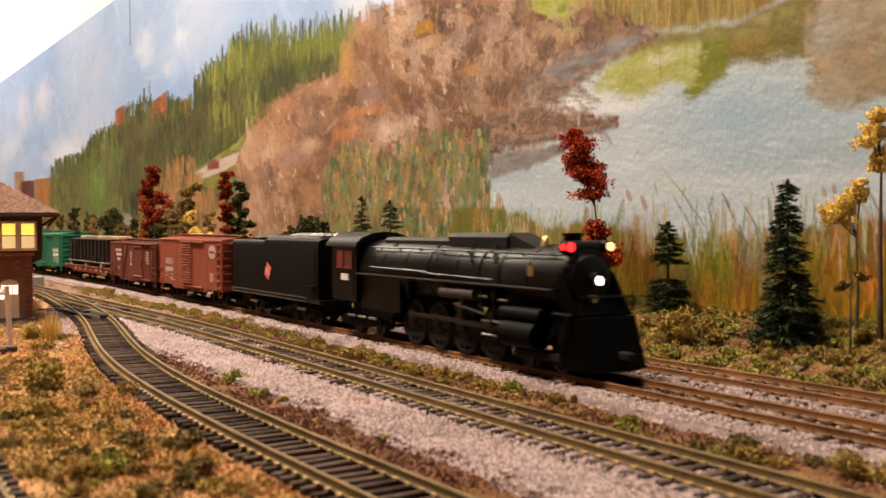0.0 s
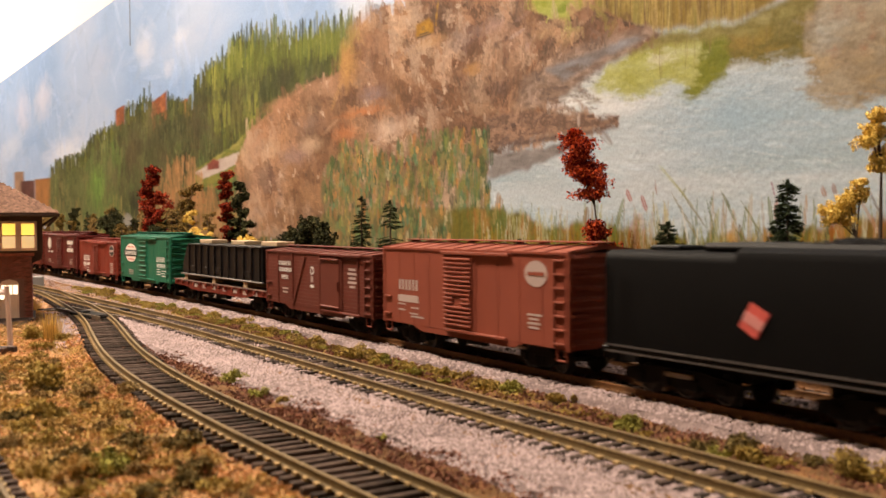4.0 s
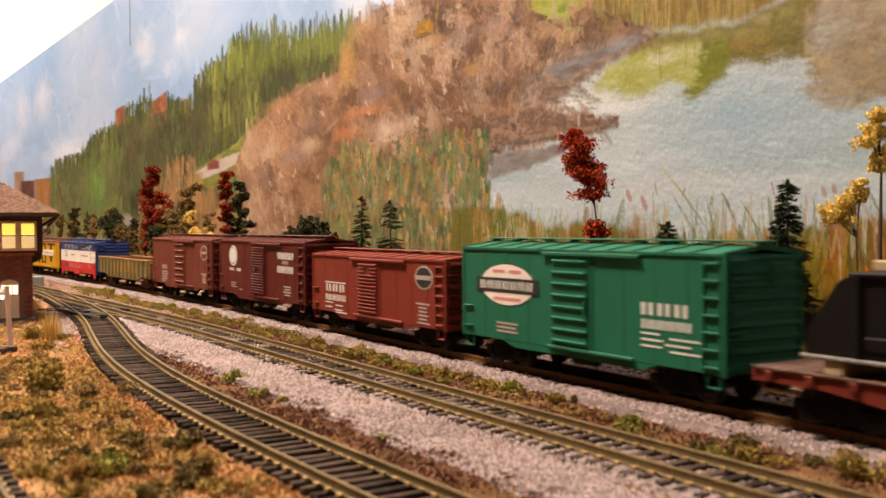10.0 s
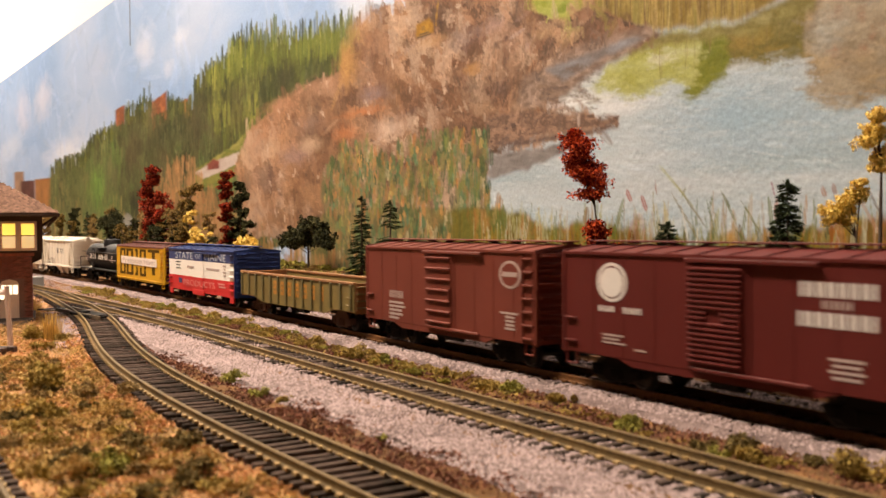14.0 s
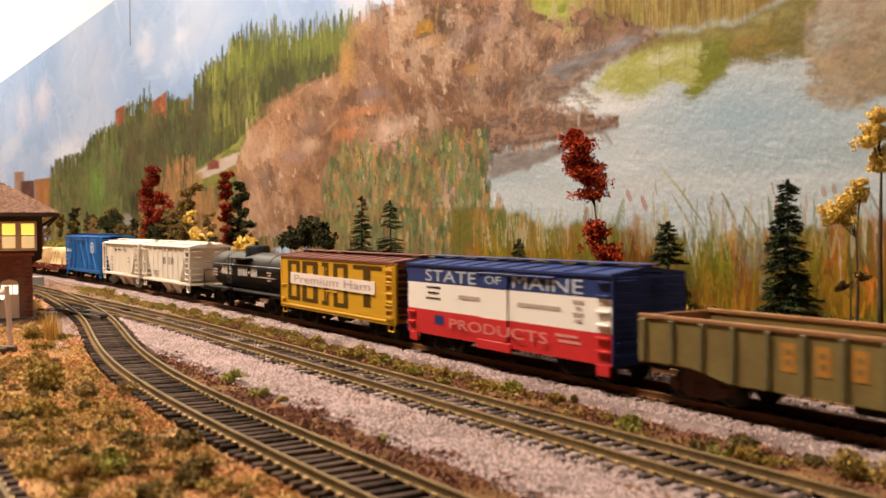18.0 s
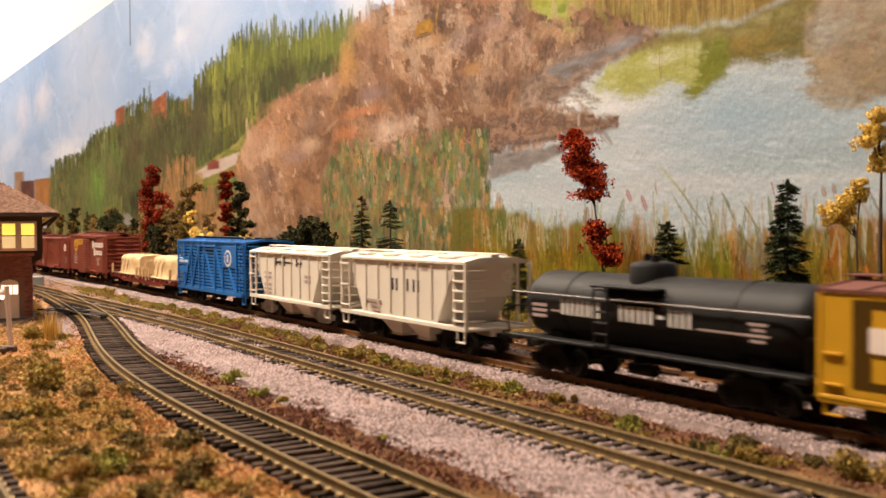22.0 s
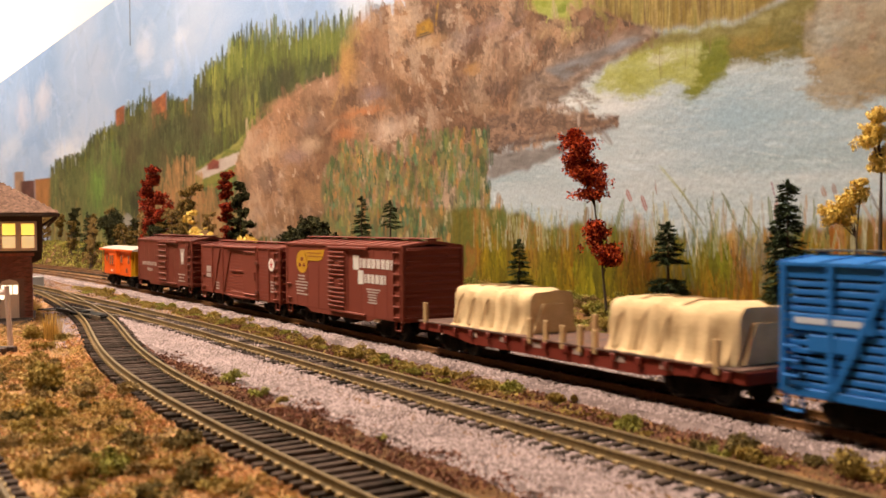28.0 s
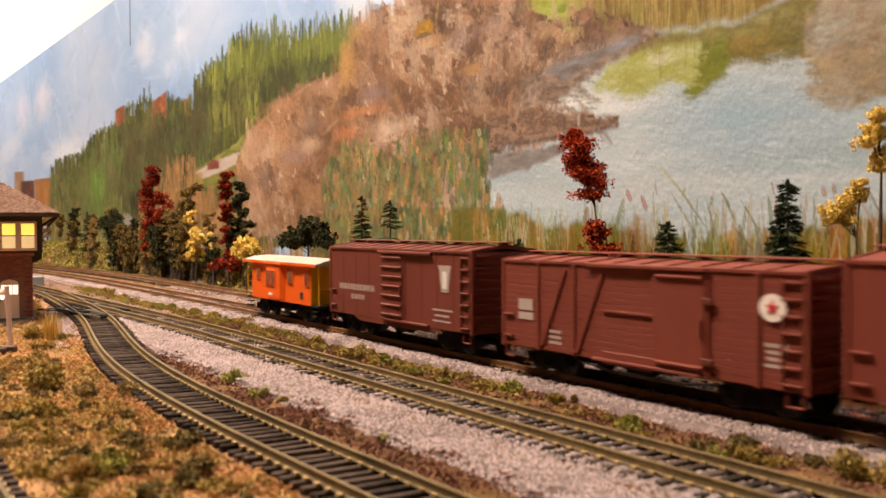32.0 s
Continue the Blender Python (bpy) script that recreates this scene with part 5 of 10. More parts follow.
v, f = pebbles(pts, 0.95, 5)
solid("ballast", raw_mesh("ballast", v, f, M_BALLAST), None, "loose pinkish grey ballast stones beside the rails", "ballast", kind="stuff")

# ---- the train: x runs forward, the near side is -y, z = 0 at the rail heads ----
TRAIN = []
WHEELS = []
SPEED = 94.8


def car_pose(s, wheelbase):
    x0, y0, z0 = line(s - wheelbase / 2)
    x1, y1, z1 = line(s + wheelbase / 2)
    return mmpose(float(x0 + x1) / 2, float(y0 + y1) / 2, float(z0 + z1) / 2, 0, -math.degrees(math.atan2(float(z1 - z0), wheelbase)), math.degrees(math.atan2(float(y1 - y0), float(x1 - x0))))


def rolling(name, label, category, mid, wheelbase, group="cars of the freight train"):
    mid = 1.0138 * mid - 1.4  # slack in the couplings
    car = thing(name, label, category, group, at=car_pose(mid - SPEED * 20, wheelbase))
    TRAIN.append((car, mid, wheelbase))
    return car


SHADE = 1.06


def carpaint(name, c, rough=0.5, dust=0.85, spec=0.16):
    return paint(name, tuple(k * SHADE for k in c), rough, dust, spec)


def truck_meshes(mat, tag):
    frame_g = [(-13, 4.0), (-13.3, 6.9), (-8.3, 7.2), (-5, 10.2), (5, 10.2), (8.3, 7.2), (13.3, 6.9), (13, 4.0), (9, 3.6), (5.5, 1.8), (-5.5, 1.8), (-9, 3.6)]
    side = []
    for y in (-11.9, 10.4):
        g = Geo().prism(frame_g, y, y + 1.5)
        o = -1 if y < 0 else 1
        yo = y if y < 0 else y + 1.5
        for x in (-9.65, 9.65):
            g.box(x - 1.7, x + 1.7, min(yo, yo + o * 1.0), max(yo, yo + o * 1.0), 3.4, 6.6, 0.3)
        for x in (-2.2, 0, 2.2):
            g.rod((x, yo + o * 0.2, 2.6), (x, yo + o * 0.2, 6.2), 0.75, 6)
        side.append(g.mesh("side_frame", mat))
    bolster = Geo().box(-2.2, 2.2, -10.4, 10.4, 6, 9.5, 0.3).mesh("bolster", mat)
    return side, bolster


def wheelset_mesh(r=4.8):
    g = Geo().rod((0, -10.6, 0), (0, 10.6, 0), 0.9, 8)
    for o in (-1, 1):
        g.lathe([(o * 6.9, r + 0.7), (o * 7.4, r + 0.6), (o * 7.5, r), (o * 9.3, r - 0.15), (o * 9.35, r - 1.0), (o * 8.9, r - 1.4), (o * 8.9, 1.7), (o * 9.5, 1.5), (o * 9.5, 0.9)], "y", 20)
        g.box(-0.4, 0.4, min(o * 8.8, o * 9.05), max(o * 8.8, o * 9.05), -r + 1.6, r - 1.6)
    return g.mesh("wheelset", M_WHEEL, True)


M_WHEEL = material("blackened_wheel", (0.06, 0.055, 0.05), (0.025, 0.022, 0.02), 0.4, 0.8)
TRUCK_BLACK = truck_meshes(M_UNDER, "black")
M_PALE = paint("pale_grey_truck", (0.42, 0.40, 0.38), 0.6)
TRUCK_PALE = truck_meshes(M_PALE, "pale")
M_BROWN_TRUCK = paint("brown_truck", (0.10, 0.045, 0.03), 0.7)
TRUCK_BROWN = truck_meshes(M_BROWN_TRUCK, "brown")
WHEELSET = wheelset_mesh()
COUPLER = Geo().box(0, 6.5, -1.3, 1.3, 7.2, 9.6, 0.3).box(5.2, 8.2, -2.0, 1.2, 6.4, 10.2, 0.6).rod((7.2, 1.0, 6.4), (7.2, 1.0, 10.2), 0.8, 8).mesh("coupler", M_UNDER)


def running_gear(car, half, truck_x, kit=TRUCK_BLACK, sill_z=(7.5, 11), under=True):
    """Trucks with wheelsets, couplers, centre sill and brake gear."""
    for o in (-1, 1):
        t = part("truck", kit[1], None, car, at=mmpose(o * truck_x, 0, 0))
        for sd in kit[0]:
            part("side_frame", sd, None, t)
        for x in (-9.65, 9.65):
            w = part("wheelset", WHEELSET, None, t, at=mmpose(x, 0, 4.8))
            WHEELS.append((w, x, 4.8))
        part("coupler", COUPLER, None, car, at=mmpose(o * half, 0, 0, 0, 0, 0 if o > 0 else 180))
    if under:
        part("centre_sill", Geo().box(-half + 1, half - 1, -3, 3, sill_z[0], sill_z[1], 0.3), M_UNDER, car)
        g = Geo()
        for x in (-truck_x * 0.45, 0, truck_x * 0.45):
            g.box(x - 0.8, x + 0.8, -14, 14, sill_z[0] + 1.2, sill_z[1], 0.2)
        part("cross_bearer", g, M_UNDER, car)
        part("brake_cylinder", Geo().rod((-9, -7, 6.6), (3, -7, 6.6), 2.2, 12).rod((3, -7, 6.6), (14, -7, 6.6), 0.5, 6), M_UNDER, car, smooth=True)
        part("air_tank", Geo().rod((8, 7, 6.8), (22, 7, 6.8), 2.4, 12), M_UNDER, car, smooth=True)


RUNGS = {}


def rung(car, geo_key, build, at, mat):
    """One rung or rib; alike ones share a mesh."""
    key = geo_key + (mat.name,)
    if key not in RUNGS:
        RUNGS[key] = build().mesh(geo_key[0], mat)
    part(geo_key[0], RUNGS[key], None, car, at=at)


def ladder(car, x0, x1, y, z0, z1, n, mat, ends=True):
    o = -1 if y < 0 else 1
    w = round(x1 - x0, 2)
    for i in range(n):
        rung(car, ("ladder_rung", w, o), lambda: Geo().box(0, w, min(0, o * 0.9), max(0, o * 0.9), -0.38, 0.38, 0.12), mmpose(x0, y, z0 + (z1 - z0) * i / (n - 1)), mat)
    if ends:
        for x in (x0, x1):
            part("ladder_stile", Geo().box(x - 0.35, x + 0.35, min(y, y + o * 0.6), max(y, y + o * 0.6), z0 - 1.2, z1 + 1.2), mat, car)


def end_ladder(car, x, y0, y1, z0, z1, n, mat):
    o = -1 if x < 0 else 1
    for i in range(n):
        rung(car, ("end_rung", y0, y1, o), lambda: Geo().box(min(0, o * 1.1), max(0, o * 1.1), y0, y1, -0.38, 0.38, 0.12), mmpose(x, 0, z0 + (z1 - z0) * i / (n - 1)), mat)


def bar(car, x0, x1, z0, z1, mat=None, y=-16.45, name="lettering", label="", n=1, gap=0.25, thick=0.12):
    """Painted marks: one bar, or n blocks with gaps, standing for writing."""
    g = Geo()
    w = (x1 - x0) / n
    for i in range(n):
        a, b = x0 + i * w + (gap * w / 2 if n > 1 else 0), x0 + (i + 1) * w - (gap * w / 2 if n > 1 else 0)
        if n > 1 and z1 - z0 > 1.8:
            g.box(a, a + 0.34 * (b - a), y, y + thick, z0, z1).box(b - 0.34 * (b - a), b, y, y + thick, z0, z1)
        else:
            g.box(a, b, y, y + thick, z0, z1)
    return part(name, g, mat or M_LETTER, car, label)


def disc(car, x, z, rx, rz, mat, y=-16.45, name="herald", label="", n=28):
    return part(name, Geo().prism([(x + rx * math.cos(2 * math.pi * i / n), z + rz * math.sin(2 * math.pi * i / n)) for i in range(n)], y, y + 0.12), mat, car, label)


def text(car, words, x, z, height, width, mat, y=-16.5, name="lettering"):
    """Readable words on the near side, fitted to a width."""
    cu = bpy.data.curves.new("words", "FONT")
    cu.body, cu.align_x, cu.resolution_u = words, "LEFT", 3
    ob = new("words", cu)
    me = bpy.data.meshes.new_from_object(ob.evaluated_get(bpy.context.evaluated_depsgraph_get()))
    bpy.data.objects.remove(ob)
    xs, ys = [v.co.x for v in me.vertices], [v.co.y for v in me.vertices]
    ax, ay = (max(xs) - min(xs)) or 1, (max(ys) - min(ys)) or 1
    for v in me.vertices:
        v.co = ((x + (v.co.x - min(xs)) / ax * width) * MM, y * MM, (z + (v.co.y - min(ys)) / ay * height) * MM)
    me.materials.append(mat)
    return part(name, me, None, car)


def gable_roof(car, L, eave, mat, rise=3.0, half=16.8, panels=11, walk_mat=None, over=0.6):
    """A panelled roof with raised seams, a lengthwise running board and its end supports."""
    x0, x1, rise = -L / 2 - over, L / 2 + over, rise - 0.7
    part("roof", Geo().prism([(-half, eave - 0.9), (-half, eave), (0, eave + rise), (half, eave), (half, eave - 0.9), (0, eave + rise - 1.2)], x0, x1, "x"), mat, car)
    for i in range(panels + 1):
        x = x0 + 0.8 + (x1 - x0 - 1.6) * i / panels
        part("roof_rib", Geo().prism([(-half, eave + 0.1), (0, eave + rise), (half, eave + 0.1), (half, eave + 0.4), (0, eave + rise + 0.42), (-half, eave + 0.4)], x - 0.5, x + 0.5, "x"), mat, car)
    g = Geo()
    for y in (-2.1, 0, 2.1):
        g.box(x0 - 1.6, x1 + 1.6, y - 0.95, y + 0.95, eave + rise + 0.9, eave + rise + 1.4, 0.12)
    for i in range(9):
        x = x0 + 2 + (x1 - x0 - 4) * i / 8
        g.box(x - 0.5, x + 0.5, -2.6, 2.6, eave + rise + 0.3, eave + rise + 0.9)
    part("running_board", g, walk_mat or mat, car)


def corrugated_end(car, x, sill, eave, mat, n=9, half=15.6):
    o = 1 if x > 0 else -1
    for i in range(n):
        z = sill + 2.6 + (eave - sill - 4) * i / (n - 1)
        rung(car, ("end_rib", o, half), lambda: Geo().prism([(0, -1.15), (o * 0.95, -0.35), (o * 0.95, 0.35), (0, 1.15)], -half + 0.8, half - 0.8), mmpose(x, 0, z), mat)


def box_door(car, x0, x1, z0, z1, mat, ribs, y=-16.3, track=None, gaps=()):
    """A sliding door with pressed ribs, its frame, and the tracks it runs on."""
    d = part("door", Geo().box(x0, x1, y - 0.9, y, z0, z1, 0.25), mat, car)
    for i in range(ribs):
        z = z0 + 1.6 + (z1 - z0 - 3.2) * i / (ribs - 1)
        xs = ((x0 + 0.9, x1 - 0.9),)
        if i in gaps:
            m = (x0 + x1) / 2
            xs = ((x0 + 0.9, m - 3), (m + 3, x1 - 0.9))
        g = Geo()
        for a, b in xs:
            g.prism([(y - 0.9, z - 0.62), (y - 1.65, z - 0.15), (y - 1.65, z + 0.25), (y - 0.9, z + 0.62)], a, b, "x")
        part("door_rib", g, mat, d)
    part("latch", Geo().box(x1 - 1.6, x1 - 0.9, y - 1.7, y - 0.9, (z0 + z1) / 2 - 4, (z0 + z1) / 2 + 1), mat, d)
    t0, t1 = track or (x0 - 2, x1 + 26)
    part("door_track", Geo().box(t0, t1, y - 1.5, y, z1 + 0.3, z1 + 1.6, 0.2), mat, car)
    part("door_track", Geo().box(t0 + 3, t1 - 3, y - 1.2, y, z0 - 1.4, z0 - 0.3, 0.2), mat, car)
    part("door_post", Geo().box(x1 + 0.2, x1 + 1.9, y - 0.35, y, z0 - 0.3, z1 + 0.3), mat, car)


def brake_wheel(car, x, z, mat):
    o = 1 if x > 0 else -1
    n = 16
    pts = [(x + o * 2.2, 4 + 3 * math.cos(2 * math.pi * i / n), z + 3 * math.sin(2 * math.pi * i / n)) for i in range(n + 1)]
    g = Geo().path(pts, 0.3, 5).rod((x, 4, z), (x + o * 2.3, 4, z), 0.5, 6)
    for i in range(4):
        a = math.pi * i / 4
        g.rod((x + o * 2.2, 4 - 3 * math.cos(a), z - 3 * math.sin(a)), (x + o * 2.2, 4 + 3 * math.cos(a), z + 3 * math.sin(a)), 0.2, 4)
    part("brake_wheel", g, mat, car)


def boxcar(label, mid, L, sill, eave, mat, door=(-11, 10), ribs=12, roof=None, rise=3.0, wood=False, braces=(), posts=(), fish=True, seams=True, gaps=(), ends=None, kit=TRUCK_BLACK, door_z=(1.6, 2.6), track=None, name="boxcar"):
    car = rolling(name, label, "freight car", mid, L * 0.68)
    h = L / 2
    roof, ends = roof or mat, ends or mat
    part("body", Geo().box(-h, h, -16.3 + (0.5 if wood else 0), 16.3 - (0.5 if wood else 0), sill, eave - 0.2, 0.25), mat, car)
    if wood:
        n = 15
        for y0, y1 in ((-16.35, -15.7), (15.7, 16.35)):
            pl = None
            for i in range(n):
                a, b = sill + 0.3 + (eave - sill - 1.2) * i / n, sill + 0.3 + (eave - sill - 1.2) * (i + 1) / n
                if pl is None:
                    pl = Geo().box(-h + 0.4, h - 0.4, y0, y1, 0, b - a - 0.13, 0.08).mesh("plank", mat)
                part("plank", pl, None, car, at=mmpose(0, 0, a))
    elif seams:
        for x in [-h + 1 + (door[0] + h - 1) * k / 4 for k in (0, 1, 2, 3)] + [door[1] + 3 + (h - 1 - door[1] - 3) * k / 4 for k in (1, 2, 3, 4)]:
            part("panel_seam", Geo().box(x - 0.3, x + 0.3, -16.42, -16.25, sill + 0.5, eave - 1.2), mat, car)
    for o in (-1, 1):
        part("corner_post", Geo().box(o * h - 0.9, o * h + 0.9, -16.75, -15.2, sill - 0.4, eave - 0.3, 0.3), mat, car)
        part("corner_post", Geo().box(o * h - 0.9, o * h + 0.9, 15.2, 16.75, sill - 0.4, eave - 0.3, 0.3), mat, car)
        corrugated_end(car, o * h, sill, eave, ends)
        end_ladder(car, o * (h + 0.8), -15, -8, sill + 2, eave - 2, 7, ends)
        part("step", Geo().path([(o * (h - 1.5), -16, sill), (o * (h - 1.5), -16, sill - 4), (o * (h - 7), -16, sill - 4), (o * (h - 7), -16, sill)], 0.4, 5), mat, car)
    ladder(car, h - 8.2, h - 1.4, -16.35, sill + 2, eave - 3, 7, mat)
    ladder(car, -h + 1.4, -h + 8.2, 16.35, sill + 2, eave - 3, 7, mat)
    ladder(car, -h + 1.4, -h + 7.2, -16.35, sill + 4, sill + 12, 2, mat, ends=False)
    brake_wheel(car, h, eave - 6, ends)
    if fish:
        part("side_sill", Geo().prism([(-h * 0.62, sill + 0.3), (-h * 0.5, sill - 2.2), (h * 0.5, sill - 2.2), (h * 0.62, sill + 0.3)], -16.2, -15.2), mat, car)
        part("side_sill", Geo().prism([(-h * 0.62, sill + 0.3), (-h * 0.5, sill - 2.2), (h * 0.5, sill - 2.2), (h * 0.62, sill + 0.3)], 15.2, 16.2), mat, car)
    if ribs:
        box_door(car, door[0], door[1], sill + door_z[0], eave - door_z[1], mat, ribs, track=track, gaps=gaps)
    for x in posts:
        part("side_post", Geo().box(x - 0.75, x + 0.75, -17.0, -16.3, sill - 0.3, eave - 0.6, 0.2), mat, car)
    for xa, za, xb, zb in braces:
        part("brace", Geo().prism([(xa - 0.9, za), (xa + 0.9, za), (xb + 0.9, zb), (xb - 0.9, zb)], -17.0, -16.3), mat, car)
    gable_roof(car, L, eave, roof, rise)
    running_gear(car, h + 1, h - 23, kit)
    return car


def mark_rows(car, x0, x1, z1, rows, step=1.9, high=1.0, mat=None):
    """Small unreadable data lines as bars; rows are shares of the width."""
    for i, (a, b) in enumerate(rows):
        bar(car, x0 + (x1 - x0) * a, x0 + (x1 - x0) * b, z1 - i * step - high, z1 - i * step, mat)


P_RUST = carpaint("faded_oxide_red", (0.225, 0.056, 0.033), 0.62)
P_RED = carpaint("bright_oxide_red", (0.19, 0.03, 0.018), 0.55)
P_MAROON = carpaint("dark_maroon", (0.098, 0.0155, 0.013), 0.5)
P_BROWN = carpaint("boxcar_brown", (0.15, 0.035, 0.023), 0.55)
P_DKBROWN = carpaint("deep_freight_brown", (0.118, 0.029, 0.019), 0.6)
P_OXIDE = carpaint("mineral_red", (0.185, 0.042, 0.027), 0.58)
P_GREEN = carpaint("jade_green", (0.016, 0.125, 0.072), 0.5)
P_CREAM = paint("herald_cream", (0.84, 0.72, 0.66), 0.6)
P_HERALD_BLACK = paint("herald_black", (0.02, 0.02, 0.02), 0.6)
P_PINK = paint("faint_red_print", (0.62, 0.24, 0.22), 0.6)
P_GREY = paint("faded_print", (0.42, 0.32, 0.29), 0.6)

# first boxcar behind the engine
c = boxcar("faded oxide red boxcar with ribbed door and white markings", 1702.5, 142, 10.2, 45.2, P_RUST, (-14.5, 8.2), 16, gaps=(5, 6), track=(-16.3, 35.4))
bar(c, -57, -38, 25.8, 30.6, P_GREY, n=3)
bar(c, -57, -38, 20.3, 23.5, P_GREY, n=1)
mark_rows(c, -57, -33, 19.6, [(0, .3), (.5, .8), (0, .28), (.45, .78), (.5, 1)], 1.3, 0.7, P_GREY)
disc(c, 51.5, 37, 7.2, 4.9, P_GREY, label="round faded white herald")
bar(c, 46.4, 56.6, 36.3, 37.7, P_RUST, y=-16.6)
mark_rows(c, 46, 55, 22, [(0, 1), (.1, .8), (0, .9), (.1, .8)], 1.6, 0.8, P_GREY)

# wooden boxcar with a diagonal brace
c = boxcar("dark brown wooden outside-braced boxcar with sliding door", 1549.5, 142, 9.6, 40.6, P_DKBROWN, (10, 34), 2, wood=True, posts=(-52, -30, 8, 36, 55), braces=[(-29, 11, -12, 38)], door_z=(1.2, 1.6), track=(8, 60), rise=2.4)
for x0, x1, z, k in [(-52, -33, 32.4, 5), (-53, -30, 28.6, 6), (-47, -37, 24.4, 3)]:
    bar(c, x0, x1, z, z + 2.4, n=k, y=-16.6)
for x0, x1, z in [(-46, -37, 18.4), (-45, -38, 16.4)]:
    bar(c, x0, x1, z, z + 0.9, P_GREY, y=-16.6)
disc(c, -2.4, 30.6, 2.6, 2.2, M_LETTER, y=-16.6, label="small round white emblem"); disc(c, -2.4, 30.6, 1.7, 1.4, P_DKBROWN, y=-16.7); bar(c, -3.6, -1.2, 24.2, 27.6, P_GREY, y=-16.6); bar(c, -4.6, -0.2, 21.2, 22.8, y=-16.6)
mark_rows(c, 43, 53, 33.6, [(.1, .9), (0, 1), (.1, .9), (0, 1), (.2, .8)], 2.2, 1.2, P_GREY)


def flatcar(label, mid, L, deck, mat, deck_mat, stakes=12, sill=6.0):
    car = rolling("flatcar", label, "freight car", mid, L * 0.7)
    h = L / 2
    part("frame", Geo().box(-h, h, -14.6, 14.6, deck - 2.6, deck - 0.7, 0.3), mat, car)
    n = 46
    pl = Geo().box(-h / n + 0.14, h / n - 0.14, -16.4, 16.4, deck - 0.7, deck, 0.12).mesh("deck_plank", deck_mat)
    for i in range(n):
        part("deck_plank", pl, None, car, at=mmpose(-h + (2 * i + 1) * h / n, 0, rng.uniform(-0.05, 0.08)))
    for y0, y1 in ((-15.6, -14.6), (14.6, 15.6)):
        part("side_sill", Geo().prism([(-h, deck - 0.8), (h, deck - 0.8), (h, deck - 4.2), (h * 0.74, deck - 4.4), (h * 0.55, deck - 6.6), (-h * 0.55, deck - 6.6), (-h * 0.74, deck - 4.4), (-h, deck - 4.2)], y0, y1), mat, car)
        for i in range(stakes):
            x = -h + 6 + (L - 12) * i / (stakes - 1)
            ya, yb = (y0 - 1.2, y0) if y0 < 0 else (y1, y1 + 1.2)
            part("stake_pocket", Geo().box(x - 1.2, x + 1.2, ya, yb, deck - 3.4, deck - 0.9, 0.25), mat, car)
    for o in (-1, 1):
        part("end_sill", Geo().box(o * h - 0.6, o * h + 0.6, -15.4, 15.4, deck - 4.4, deck - 0.7, 0.2), mat, car)
    running_gear(car, h, h - 24, sill_z=(deck - 6, deck - 2.7))
    return car


M_DECK = material("worn_brown_deck", (0.16, 0.075, 0.05), (0.08, 0.04, 0.03), 0.8, obrand=0.4)
P_FLATRED = carpaint("flatcar_red", (0.17, 0.028, 0.018), 0.55)
P_LOAD = paint("satin_black_casting", (0.009, 0.0075, 0.008), 0.45, spec=0.12)
M_BLOCK = material("pale_wood_block", (0.50, 0.36, 0.22), (0.36, 0.25, 0.15), 0.7, stretch=(0.2, 1, 1))
c = flatcar("red flatcar carrying a large black ribbed steel body", 1385, 186, 15.2, P_FLATRED, M_DECK, 14)
part("load", Geo().prism([(-76, 19), (-76, 27), (-66, 40), (-61, 42), (84, 42), (84, 19)], -14.6, 14.6), P_LOAD, c, "black steel body with a sloping end")
for x in (-60, -45, -33, -18, -4, 10, 24, 38, 52, 66, 80):
    part("load_rib", Geo().box(x - 0.9, x + 0.9, -15.7, -14.6, 19, 41.6, 0.25), P_LOAD, c)
for x in (-52, -25, 3, 31, 59):
    part("load_panel", Geo().box(x - 6, x + 4, -15.1, -14.6, 22.5, 26, 0.2), P_LOAD, c)
part("load_flange", Geo().box(-77, 86, -16.2, -14.5, 19.2, 20.2, 0.2), paint("scuffed_edge", (0.16, 0.14, 0.13), 0.4), c, "scuffed pale lower edge")
part("load_rim", Geo().box(-62, 85, -15.6, 15.6, 41.2, 42.4, 0.3), P_LOAD, c)
for x0, x1 in ((-62, -36), (5, 30), (60, 86)):
    part("top_block", Geo().box(x0, x1, -6, 6, 42.4, 45.2, 0.3), M_BLOCK, c, "pale wooden block")
for x in (-70, -8, 52):
    part("packing_block", Geo().box(x, x + 6, -15.4, 15.4, 15.2, 19, 0.3), M_BLOCK, c, "pale wooden packing")
for x in (-46, -28, -8, 14, 34, 52, 70):
    bar(c, x, x + 7, 10.8, 13.4, P_GREY, y=-15.75)

# green boxcar with the oval herald
c = boxcar("jade green boxcar with white oval herald and ribbed ends", 1213, 143, 10.4, 46.3, P_GREEN, (-11.2, 9.8), 8, track=(-16.4, 35.8), ends=P_GREEN)
disc(c, -40.3, 32, 18.4, 8.2, P_HERALD_BLACK, y=-16.4, label="thin black rim of the oval")
disc(c, -40.3, 32, 17.9, 7.9, P_CREAM, y=-16.5, label="cream oval herald")
bar(c, -61.5, -19.6, 28.9, 34.6, P_HERALD_BLACK, y=-16.6, name="herald_band", label="black band across the oval")
bar(c, -59, -22.5, 30.2, 33.4, M_LETTER, y=-16.7, n=7, gap=0.3)
bar(c, -51, -29, 36.6, 37.8, P_PINK, y=-16.6, n=2, gap=0.25); bar(c, -49, -31, 25.9, 27.1, P_PINK, y=-16.6)
bar(c, 35, 57.6, 26.2, 30.2, n=3, gap=0.3)
